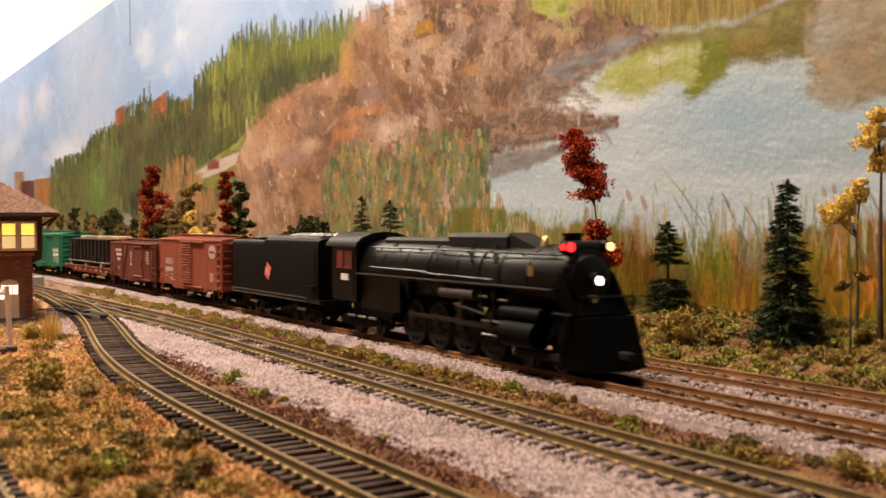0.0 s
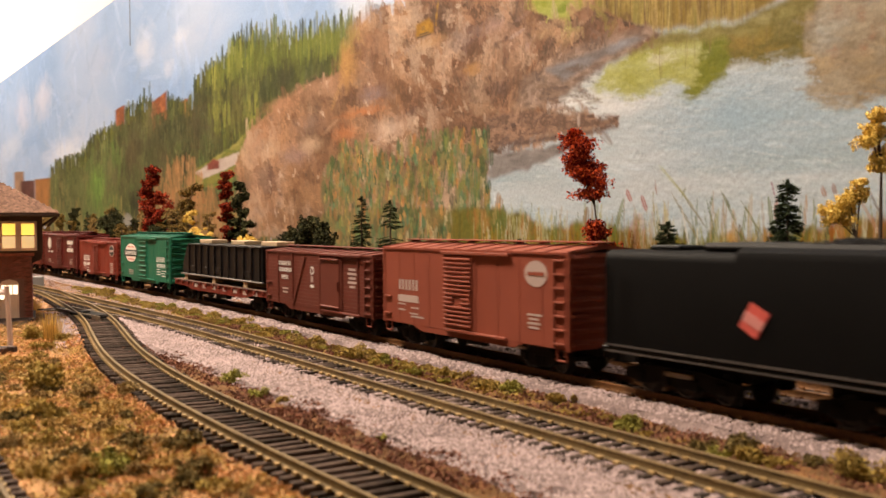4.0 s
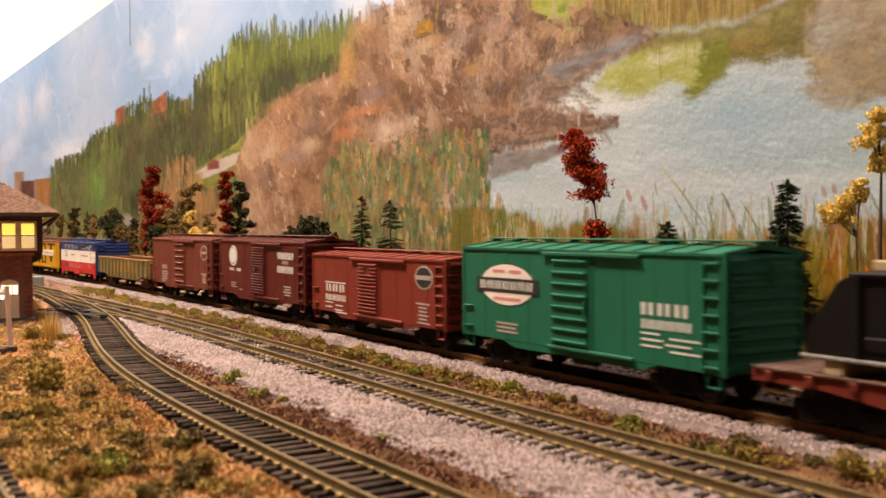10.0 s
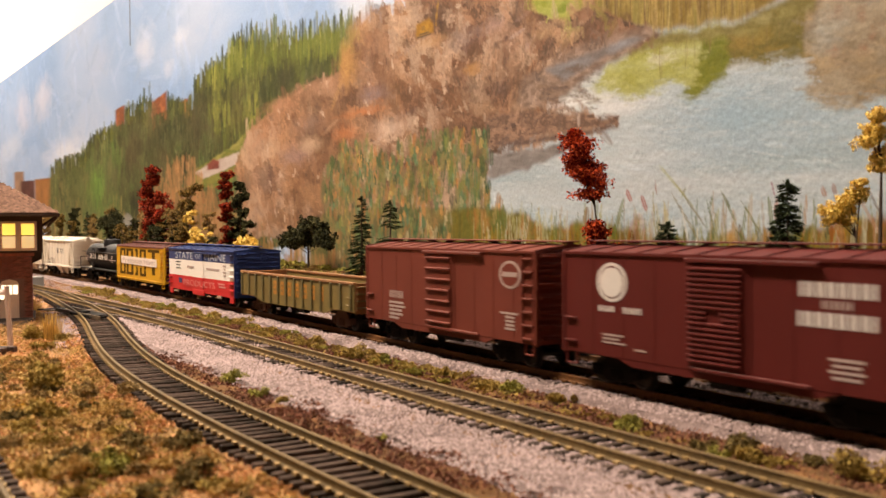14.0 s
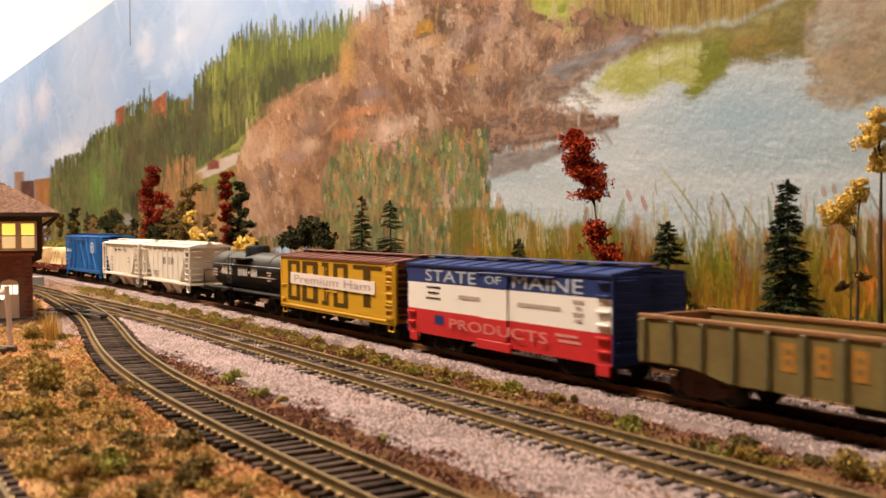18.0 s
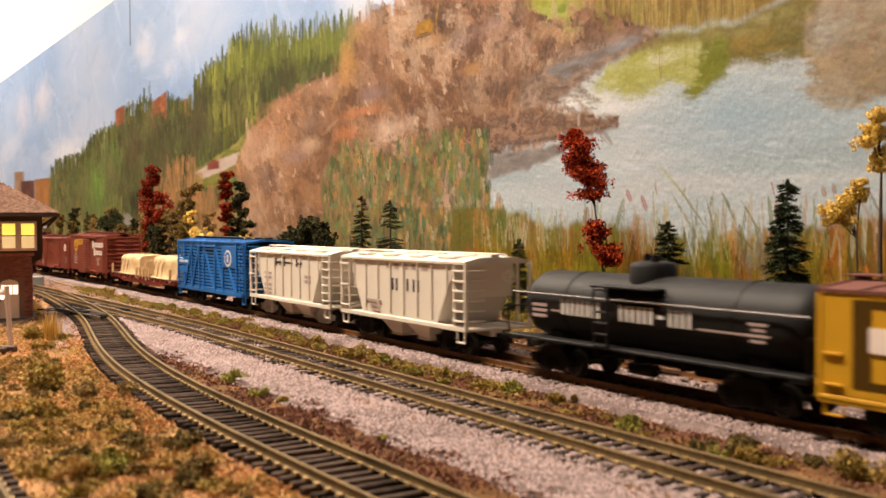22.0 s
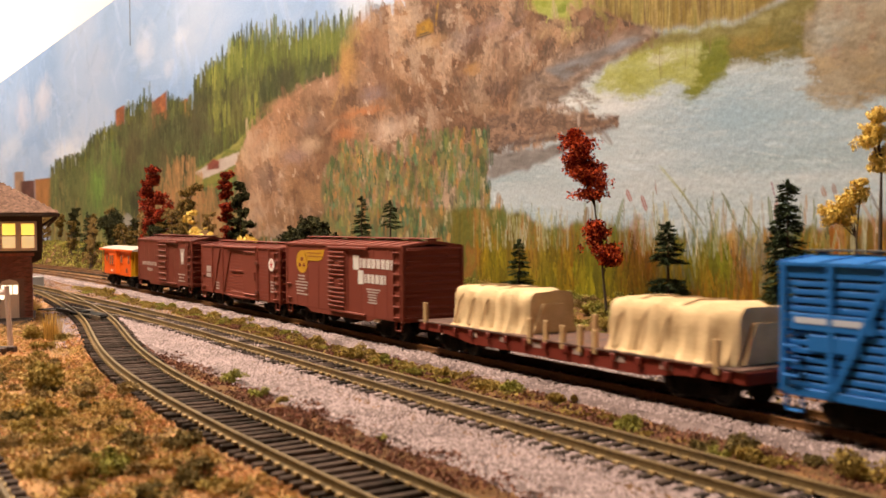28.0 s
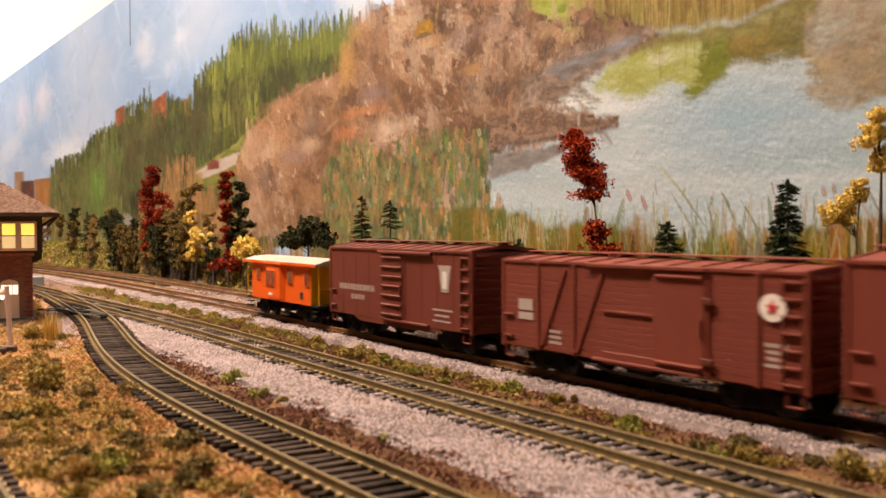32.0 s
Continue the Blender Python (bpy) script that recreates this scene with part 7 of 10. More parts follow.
part("number_panel", Geo().box(-62, -46, -16.6, -15.9, 21, 25.5, 0.2), P_STOCK, c); mark_rows(c, -60, -48, 24.8, [(0, 1), (.1, .9)], 1.6, 1, P_BLUEWHITE)
gable_roof(c, 142, 44.6, P_STOCK, 2.4, walk_mat=P_HERALD_BLACK)
for o in (-1, 1):
    sl = Geo().box(-0.4, 0.4, -15.4, 15.4, 0, 1.5, 0.15).mesh("end_slat", P_STOCK)
    for i in range(14):
        part("end_slat", sl, None, c, at=mmpose(o * 70.6, 0, 11.2 + 2.25 * i))
    end_ladder(c, o * 71.4, -15, -8, 12, 42, 7, P_STOCK)
    part("step", Geo().path([(o * 69, -16, 9), (o * 69, -16, 4.5), (o * 64, -16, 4.5), (o * 64, -16, 9)], 0.5, 5), P_STOCK, c)
ladder(c, 63, 69.5, -16.9, 12, 42, 7, P_STOCK); ladder(c, -69.5, -64, -16.9, 14, 22, 3, P_STOCK, ends=False)
brake_wheel(c, 71, 38, P_STOCK)
running_gear(c, 72, 48)

# flatcar with two sheeted loads
M_CANVAS = material("cream_canvas", (0.70, 0.50, 0.275), (0.47, 0.32, 0.16), 0.85, grain=1800, stain=90, bump=0.4)
M_STRAP = material("brown_strap", (0.40, 0.25, 0.12), None, 0.8)
M_STAKE = material("raw_wood_stake", (0.55, 0.36, 0.17), (0.42, 0.26, 0.12), 0.75)
c = flatcar("dark red flatcar carrying two cream tarpaulin-covered loads", -486, 189, 13.0, P_FLATRED, M_DECK, 15)
for x0, x1, zt, drop in ((-68, -17, 29.5, 8), (33, 88, 30.5, 12)):
    r = random.Random(int(x0))
    n = 72
    prof = [(-15.4, 13.0), (-14.2, 14.2), (-13.4, 17), (-13.0, 20), (-12.9, 23), (-12.9, zt - 4), (-12.2, zt - 1.8), (-11.0, zt - 0.6), (-9.4, zt - 0.2), (-3, zt), (3, zt), (9.4, zt - 0.2), (11.0, zt - 0.6), (12.2, zt - 1.8), (12.9, zt - 4), (13.0, 20), (13.4, 17), (14.2, 14.2), (15.4, 13.0)]
    vs, fs = [], []
    for i in range(n + 1):
        t = i / n
        k = 1.0 - max(0.0, t - 0.82) / 0.18 * 0.2
        for j, (y, z) in enumerate(prof):
            low = max(0.0, (zt - 3 - z) / (zt - 16))
            wob = noise.noise((t * 11 + x0, j * 0.55, 2)) * 0.9 + noise.noise((t * 26 + x0, j * 0.3, 7)) * 0.7 * low
            pleat = low * 0.9 * math.sin(t * 41 + 2 * noise.noise((t * 6, x0, 4))) ** 3
            out = (1 if y > 0 else -1) * (pleat + 0.5 * wob)
            vs.append((x0 + (x1 - x0) * t + (0 if 0.02 < t < 0.98 else noise.noise((j, x0, 5)) * 1.6), y * (k + 0.01) + out, 13.0 + (z - 13.0) * (0.9 + 0.1 * k + 0.025 * math.sin(t * 19)) + (wob if z > 14 else 0.5 * abs(wob))))
    w = len(prof)
    for i in range(n):
        for j in range(w - 1):
            fs.append((i * w + j, i * w + j + 1, (i + 1) * w + j + 1, (i + 1) * w + j))
    fs += [tuple(range(w)), tuple(range(n * w, (n + 1) * w))[::-1]]
    load = part("covered_load", Geo().add(vs, fs), M_CANVAS, c, "load under a creased cream tarpaulin", smooth=True)
    for i in range(3):
        x = x0 + (x1 - x0) * (0.14 + 0.2 * i)
        part("strap", Geo().path([(x - 4.5, -14.9, 14), (x - 2, -13.9, 24), (x, -11.6, zt - 1.8), (x + 2, -3, zt + 0.7), (x + 3, 8, zt + 0.3)], 0.36, 5), M_STRAP, load)
    part("tucked_end", Geo().prism([(-10, 13.5), (10, 13.5), (5, zt - 5), (-5, zt - 5)], x1 - 0.5, x1 + 1.6, "x"), M_CANVAS, load)
for x, hgt in ((-89, 8), (-10, 7), (0, 7), (10, 6), (20, 7), (28, 6), (84, 8)):
    for y in (-15.6, 15.6):
        part("stake", Geo().box(x - 1, x + 1, y - 0.8, y + 0.8, 10.6, 13 + hgt, 0.15), M_STAKE, c, "raw wooden stake")
for x in (-52, -30, -8, 16, 38, 60):
    bar(c, x, x + 5, 9.4, 11.4, P_GREY, y=-15.75)

# brown boxcar with the golden wing
P_GOLD = paint("gold_yellow", (0.52, 0.27, 0.012), 0.5)
c = boxcar("freight brown boxcar with golden winged herald and white lettering", -664, 141, 10.2, 45.6, P_OXIDE, (-10.4, 10.4), 13, track=(-12.1, 35.7), gaps=(5, 6, 10))
disc(c, -48, 35.2, 8, 6.4, P_GOLD, label="golden disc herald"); disc(c, -48, 36.6, 1.6, 1.2, P_OXIDE, y=-16.6); disc(c, -51, 33.4, 1.6, 1.2, P_OXIDE, y=-16.6); disc(c, -45, 33.4, 1.6, 1.2, P_OXIDE, y=-16.6)
part("wing", Geo().prism([(-45, 41.6), (-17, 42.4), (-20, 37.4), (-24, 36.2), (-42, 36.0)], -16.45, -16.33), P_GOLD, c, "golden wing")
for z in (40.2, 38.4):
    bar(c, -40, -20.5, z, z + 0.35, P_OXIDE, y=-16.55)
bar(c, 18.5, 25, 33.2, 40.6, n=1); bar(c, 26, 61, 34.4, 39.0, n=7, gap=0.1); bar(c, 24.2, 30, 26.2, 33); bar(c, 31, 54.4, 27, 31.4, n=5, gap=0.1)
mark_rows(c, -57, -40, 27.6, [(.2, .75), (.2, .75), (0, 1), (0, 1), (.05, .95), (.05, .7), (.05, 1)], 1.7, 0.8, P_GREY); mark_rows(c, 33, 48, 24.4, [(0, 1), (.1, .9), (.15, .75), (.15, .75), (.15, .75), (.1, .8)], 1.3, .7, P_GREY)

# outside-braced boxcar with the star
c = boxcar("brown wooden outside-braced boxcar with red-star herald", -815.5, 143, 9.0, 42.0, P_OXIDE, (13.5, 35), 2, wood=True, posts=(-48.5, -27.5, 13, 35.8, 54.8), braces=[(-46.5, 11, -32.5, 39.5), (-26, 10.5, -12.5, 38.5)], door_z=(1.2, 1.6), track=(-20, 36), rise=2.4, fish=False)
bar(c, -61, -52, 23.2, 27.4, P_GREY, y=-16.6); bar(c, -61, -52, 19.6, 22.4, P_GREY, y=-16.6); mark_rows(c, -42, -35, 17, [(0, 1), (0, 1), (0, 1)], 2, 1, P_GREY)
disc(c, 60.3, 31.8, 4.7, 3.9, P_CREAM, y=-17.1, label="white disc herald")
part("star", Geo().prism([(60.3 + (2.4 if i % 2 == 0 else 1.0) * math.sin(math.pi * i / 5), 31.8 + (2.3 if i % 2 == 0 else 0.95) * math.cos(math.pi * i / 5)) for i in range(10)], -17.3, -17.1), P_SCARLET, c, "small red star")
mark_rows(c, 57, 65, 21.8, [(0, 1), (.1, .9), (.1, .9), (0, 1)], 1.9, 1, P_GREY)
part("hatch_frame", Geo().box(-12, 12.5, -17, -16.3, 25.6, 26.4, 0.1).box(-12, 12.5, -17, -16.3, 8, 12.5, 0.2), P_OXIDE, c)
for z in (14, 32):
    part("hinge", Geo().box(34, 38.5, -17.8, -16.9, z - 1, z + 1, 0.2), P_DKBROWN, c)
part("truss_rod", Geo().path([(-50, -9, 8), (-18, -9, 4.4), (18, -9, 4.4), (50, -9, 8)], 0.4, 5), M_STEEL_DARK, c)

# brown boxcar with the keystone
c = boxcar("dark brown boxcar with pale keystone herald", -978, 140, 10.2, 44.4, P_BROWN, (-10.2, 11.2), 7, track=(-12.6, 38.1))
bar(c, -59, -18.6, 23, 26, P_GREY, n=11, gap=0.15); bar(c, -45, -29.5, 18.4, 21, P_GREY, n=5)
part("keystone", Geo().prism([(43, 38), (54, 38), (53, 35.5), (51.4, 26.4), (45.6, 26.4), (44, 35.5)], -16.5, -16.35), P_GREY, c, "pale keystone herald"); bar(c, 46.6, 50.4, 28, 35.4, M_LETTER, y=-16.62)
mark_rows(c, 38, 55, 19, [(0, 1), (.1, .8), (0, .9)], 2.4, .8, P_GREY)

# orange caboose
P_CABOOSE = carpaint("bright_orange", (0.74, 0.105, 0.009), 0.5)
P_CABYEL = carpaint("caboose_yellow", (0.60, 0.30, 0.012), 0.5)
P_ROOFW = paint("pale_grey_roof", (0.40, 0.33, 0.28), 0.7, spec=0.1)
M_DARKPANE = material("dark_window_glass", (0.16, 0.02, 0.012), (0.1, 0.015, 0.01), 0.15)
c = rolling("caboose", "orange caboose with side bay window and pale grey roof", "caboose", -1121, 76)
part("body", Geo().box(-47, 44, -15, 15, 10.4, 33.2, 0.3), P_CABOOSE, c)
part("bay", Geo().prism([(-20, -15), (-17, -17.6), (5, -17.6), (8, -15)], 12, 33, "z"), P_CABOOSE, c, "projecting side bay window")
part("bay_eave", Geo().box(-21, 9, -18.2, -15, 32.2, 33.6, 0.2), P_CABOOSE, c)
for o, xe in ((-1, -47), (1, 44)):
    part("end_wall", Geo().box(xe - 0.4, xe + 0.4, -14.6, 14.6, 10.6, 33, 0.1), P_CABYEL, c, "yellow end wall")
    part("platform", Geo().box(min(xe, xe + o * 10), max(xe, xe + o * 10), -14.5, 14.5, 9.6, 11, 0.2), M_UNDER, c)
    for y in (-14, 14):
        part("platform_rail", Geo().path([(xe + o * 9.6, y, 11), (xe + o * 9.6, y, 33)], 0.45, 5).path([(xe + o * 9.6, y, 20), (xe + o * 9.6, y * 0.3, 20)], 0.4, 5), P_CABYEL, c)
        part("steps", Geo().box(xe + o * 5 - 3.5, xe + o * 5 + 3.5, y - 1.5, y + 1.5, 4.5, 5.3).box(xe + o * 5 - 3.5, xe + o * 5 + 3.5, y - 1.2, y + 1.2, 7.2, 7.9), M_UNDER, c)
part("roof", Geo().prism([(-16.6, 33.0), (-16.6, 34.0), (-9, 36.0), (0, 36.6), (9, 36.0), (16.6, 34.0), (16.6, 33.0)], -58, 55, "x"), P_ROOFW, c, "pale grey curved roof")
part("fascia", Geo().box(-58, 55, -17, -16.5, 32.4, 34.1), P_CABOOSE, c)
part("stovepipe", Geo().rod((30, 5, 36), (30, 5, 41), 1.1, 10).rod((30, 5, 40.4), (30, 5, 42), 1.9, 10), P_ROOFW, c, "pale stovepipe")
part("roof_vent", Geo().box(46, 50, -4, 0, 36, 38, 0.3), P_ROOFW, c)
for x0, x1, z0, z1, y in ((-37.5, -32, 22.8, 28.8, -15), (-15, -9.4, 20, 28.6, -17.6), (-7.6, -2, 20, 28.6, -17.6), (12.6, 19.4, 22, 28.8, -15), (37.2, 42.4, 21.6, 28.8, -15)):
    w = part("window", Geo().box(x0 - 0.7, x1 + 0.7, y - 0.5, y, z0 - 0.7, z1 + 0.7, 0.15), P_CABOOSE, c)
    part("pane", Geo().box(x0, x1, y - 0.62, y - 0.45, z0, z1), M_DARKPANE, w)
part("grille", Geo().box(30, 34, -15.3, -15, 13.5, 17.5), P_INK, c); bar(c, -12, -6, 13.6, 15.2, P_CREAM, y=-17.75)
running_gear(c, 56, 34)

# ---- the steam locomotive and its tender ----
P_LOCO = material("locomotive_black", (0.003, 0.0027, 0.0027), (0.0018, 0.0016, 0.0016), 0.42, grain=1800, stain=60, bump=0.08, spec=0.16)
# darker, duller copy of the engine black for the low parts
P_LOCO_LOW = material("low_dark_black", (0.0024, 0.0021, 0.0021), (0.0014, 0.0012, 0.0012), 0.6, grain=1800, stain=60, spec=0.04)
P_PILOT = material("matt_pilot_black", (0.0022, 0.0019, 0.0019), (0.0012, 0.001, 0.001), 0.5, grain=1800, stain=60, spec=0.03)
# lighter copy of the engine black; its colour holds the sheen on top
P_LOCO_TOP = material("top_sheen_black", (0.013, 0.011, 0.010), (0.008, 0.007, 0.007), 0.55, grain=1800, stain=60, spec=0.12)
M_ROD = material("side_rod_steel", (0.075, 0.06, 0.054), (0.04, 0.032, 0.028), 0.4, 0.9)
M_BRIGHT = material("bright_steel", (0.34, 0.31, 0.29), (0.2, 0.18, 0.165), 0.3, 0.9)
M_REDGLOW = material("red_marker_lens", (1.0, 0.012, 0.012), (1.0, 0.012, 0.012), 0.3, emit=5.0)
M_HEADGLOW = material("lit_headlight_lens", (1.0, 0.93, 0.82), (1.0, 0.93, 0.82), 0.3, emit=5.0)
M_AMBER = material("amber_marker_lens", (1.0, 0.62, 0.25), (1.0, 0.62, 0.25), 0.3, emit=2.0)
M_CABRED = paint("red_cab_curtain", (0.13, 0.010, 0.008), 0.6)
M_CABORANGE = paint("dark_red_cab_lining", (0.07, 0.008, 0.006), 0.6)
P_LOGO = paint("red_emblem", (0.60, 0.10, 0.08), 0.5)
P_TENDER = material("tender_black", (0.0042, 0.0037, 0.0037), (0.0026, 0.0022, 0.0022), 0.55, grain=1800, stain=50, bump=0.06, spec=0.06)

tender = rolling("tender", "black coal tender with small red slanted emblem", "tender", 1859.5, 92, "steam train engine")
L2 = 68.5
sec = [(-15.9, 14.5), (-15.9, 43.2), (-15.2, 45.4), (-13.6, 46.6), (13.6, 46.6), (15.2, 45.4), (15.9, 43.2), (15.9, 14.5)]
part("body", Geo().prism(sec, -L2, -12, "x"), P_TENDER, tender, smooth=True)
sec2 = [(-15.9, 14.5), (-15.9, 44.4), (-15.0, 46.8), (-12.5, 48.2), (12.5, 48.2), (15.0, 46.8), (15.9, 44.4), (15.9, 14.5)]
part("coal_bunker", Geo().prism(sec2, -12, L2, "x"), P_TENDER, tender, smooth=True)
part("deck", Geo().box(-30, 60, -11, 11, 46.5, 49.4, 1.2), P_LOCO_TOP, tender)
part("water_hatch", Geo().box(-58, -44, -6, 6, 46.4, 48.2, 0.5), P_LOCO, tender)
g = Geo()
for i in range(260):
    x, y = rng.uniform(8, 58), rng.uniform(-9, 9)
    r = rng.uniform(0.8, 1.7)
    g.add([(x + r, y, 49.6), (x - r, y + r * .4, 49.5), (x, y + r, 50), (x, y - r, 49.8), (x + rng.uniform(-.4, .4), y, 49.6 + r), (x, y, 48.6)], [(0, 2, 4), (2, 1, 4), (1, 3, 4), (3, 0, 4), (2, 0, 5), (1, 2, 5), (3, 1, 5), (0, 3, 5)])
tagged(part("coal", g, material("coal", (0.012, 0.012, 0.013), None, 0.35), tender), kind="stuff")
part("frame", Geo().box(-L2 - 2, L2 + 2, -15.9, 15.9, 12.4, 14.4, 0.3), P_LOCO, tender)
part("edge_strip", Geo().box(-L2, L2 - 16, -16.3, -15.8, 14.6, 15.2), M_STEEL_DARK, tender, "worn bright edge of the frame")
part("edge_strip", Geo().box(-L2, L2 - 16, -16.2, -15.8, 12.6, 13.1), M_STEEL_DARK, tender)
part("emblem", Geo().prism([(-10.4, 25.6), (-4.0, 22.4), (0.6, 29.6), (-5.8, 32.8)], -16.25, -15.85), P_LOGO, tender, "red slanted rectangular emblem")
part("emblem_band", Geo().prism([(-9.0, 27.6), (-2.4, 24.6), (-0.9, 27.2), (-7.5, 30.4)], -16.4, -16.2), P_PINK, tender)
part("handrail", Geo().path([(L2 - 2, -16.8, 16), (L2 - 2, -16.8, 42)], 0.35, 5).path([(-L2 + 2, -16.8, 16), (-L2 + 2, -16.8, 42)], 0.35, 5), P_LOCO, tender)
part("step", Geo().box(L2 - 12, L2 - 4, -17, -15.5, 21.4, 22.4), P_LOCO, tender)
part("ladder", Geo().path([(-L2 - .8, -12, 14), (-L2 - .8, -12, 46)], .4, 5).path([(-L2 - .8, -6, 14), (-L2 - .8, -6, 46)], .4, 5), P_LOCO, tender)
for o in (-1, 1):
    t = part("truck", Geo().box(-24, 24, -8, 8, 7.5, 12.2, 0.5), M_UNDER, tender, at=mmpose(o * 38, 0, 0))
    for y in (-12, 10.6):
        g = Geo().prism([(-25, 4.4), (-25, 7.6), (-20, 8.4), (-8, 9.6), (8, 9.6), (20, 8.4), (25, 7.6), (25, 4.4), (14, 3.2), (8, 4.8), (0, 3.2), (-8, 4.8), (-14, 3.2)], y, y + 1.4)
        for x in (-18, -6, 6, 18):
            g.box(x - 2, x + 2, y - 0.9 if y < 0 else y + 1.4, y if y < 0 else y + 2.3, 3.4, 7.2, 0.4)
        part("side_frame", g, M_UNDER, t)
    for x in (-16.5, 0, 16.5):
        w = part("wheelset", WHEELSET, None, t, at=mmpose(x, 0, 4.8)); WHEELS.append((w, x, 4.8))
    part("spring", Geo().box(-6, 6, -13.0, -11.9, 6.8, 8.6, 0.3), M_BRIGHT, t)
part("coupler", COUPLER, None, tender, at=mmpose(-L2 - 1, 0, 0, 0, 0, 180))

loco = rolling("steam_locomotive", "black steam locomotive with lit headlight and red marker", "locomotive", 2057, 110, "steam train engine")
BZ = 34.2
part("boiler", Geo().lathe([(-84, 13.9), (-36, 13.9), (-6, 13.6), (-5, 13.2), (40, 12.7), (41, 13.0), (79, 13.0), (80.4, 12.4)], "x", 48, (0, 0, BZ)), P_LOCO, loco, smooth=True)
part("smokebox_front", Geo().lathe([(80, 12.4), (81.2, 12.0), (81.6, 10.2), (83.6, 9.2), (84.8, 6.5), (85.3, 2.0)], "x", 40, (0, 0, BZ)), P_LOCO, loco, smooth=True)
for k in range(12):
    a = 2 * math.pi * k / 12
    part("front_bolt", Geo().rod((81, 11 * math.cos(a), BZ + 11 * math.sin(a)), (82.3, 11 * math.cos(a), BZ + 11 * math.sin(a)), 0.6, 6), P_LOCO, loco)
for x in (-58, -36, -15, 8, 26, 41, 60):
    part("boiler_band", Geo().lathe([(x - 0.6, 13.0 if x > 0 else 13.7), (x - 0.6, 13.3 if x > 0 else 14.1), (x + 0.6, 13.3 if x > 0 else 14.1), (x + 0.6, 13.0 if x > 0 else 13.7)], "x", 40, (0, 0, BZ)), P_LOCO, loco, smooth=True)
part("firebox", Geo().prism([(-12.8, 14), (-13.6, 34), (13.6, 34), (12.8, 14)], -84, -42, "x"), P_LOCO, loco)
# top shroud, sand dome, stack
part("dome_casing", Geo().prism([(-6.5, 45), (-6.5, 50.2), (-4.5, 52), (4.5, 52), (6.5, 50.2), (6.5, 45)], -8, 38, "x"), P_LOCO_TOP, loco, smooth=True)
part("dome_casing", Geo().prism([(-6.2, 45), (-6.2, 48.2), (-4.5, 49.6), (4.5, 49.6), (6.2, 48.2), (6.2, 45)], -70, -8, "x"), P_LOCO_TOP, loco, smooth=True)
part("casing_nose", Geo().prism([(38, 45), (38, 51.9), (50, 48.4), (56, 46.4)], -5.5, 5.5), P_LOCO_TOP, loco)
part("chimney", Geo().lathe([(45, 4.6), (47, 3.6), (50.6, 3.6), (51.2, 4.3), (52, 4.3), (52, 3.0), (50, 2.8)], "z", 24, (72.5, 0, 0)), P_LOCO, loco, smooth=True)
part("feedwater_heater", Geo().rod((78.5, -9, 46.6), (78.5, 9, 46.6), 2.6, 16), P_LOCO, loco, smooth=True)
part("bell", Geo().lathe([(47, 2.6), (48.6, 2.0), (50.4, 1.2), (51, 0.3)], "z", 16, (56, 0, 0)), material("brass_bell", (0.6, 0.42, 0.16), None, 0.3, 0.9), loco, "small brass bell", smooth=True)
part("whistle", Geo().rod((60, -3, 46.5), (60, -3, 50), 0.7, 8), M_BRIGHT, loco)
# cab
cab_sec = [(-15.6, 17), (-15.6, 45.4), (-13, 48.4), (-7, 50.6), (0, 51.2), (7, 50.6), (13, 48.4), (15.6, 45.4), (15.6, 17)]
part("cab", Geo().prism(cab_sec, -113, -84, "x"), P_LOCO, loco)
part("cab_roof", Geo().prism([(-16.8, 44.8), (-16.4, 46.6), (-13.4, 49.4), (-7, 51.6), (0, 52.3), (7, 51.6), (13.4, 49.4), (16.4, 46.6), (16.8, 44.8), (15.6, 45.0), (12.8, 48.2), (0, 51.0), (-12.8, 48.2), (-15.6, 45.0)], -119, -82, "x"), P_LOCO_TOP, loco, smooth=True)
for x0, x1, m in ((-106, -98.6, M_CABRED), (-96.6, -88, M_CABORANGE)):
    w = part("cab_window", Geo().box(x0 - 0.8, x1 + 0.8, -16.1, -15.5, 33.6, 43.2, 0.15), P_LOCO, loco)
    part("pane", Geo().box(x0, x1, -16.25, -16.05, 34.4, 42.4), m, w, "red-lit cab interior behind the opening")
    part("sill", Geo().box(x0 - 0.4, x1 + 0.4, -16.9, -16.0, 33.4, 34.3), M_CABRED, w)
part("number_plate", Geo().box(-101.5, -92.6, -16.0, -15.55, 27.4, 30.8), M_LETTER, loco, "pale bar of unreadable digits")
part("grab_rail", Geo().path([(-112, -16.6, 20), (-112, -16.6, 40)], 0.35, 5).path([(-85, -16.6, 20), (-85, -16.6, 32)], 0.35, 5), P_LOCO, loco)
# running boards and their bright edge
part("running_board", Geo().box(-84, 80, -15.6, -11, 30.6, 31.6, 0.2).box(-84, 80, 11, 15.6, 30.6, 31.6, 0.2), P_LOCO, loco)
part("board_edge", Geo().box(-84, 80, -15.9, -15.5, 31.2, 31.7), M_STEEL_DARK, loco, "worn bright edge of the running board")
part("pipe", Geo().path([(-70, -14.6, 35), (-20, -14.4, 34.6), (-2, -14.4, 33.2)], 0.5, 6).path([(-4, -14.6, 33.8), (40, -14.4, 33.2)], 0.45, 6), P_LOCO, loco)
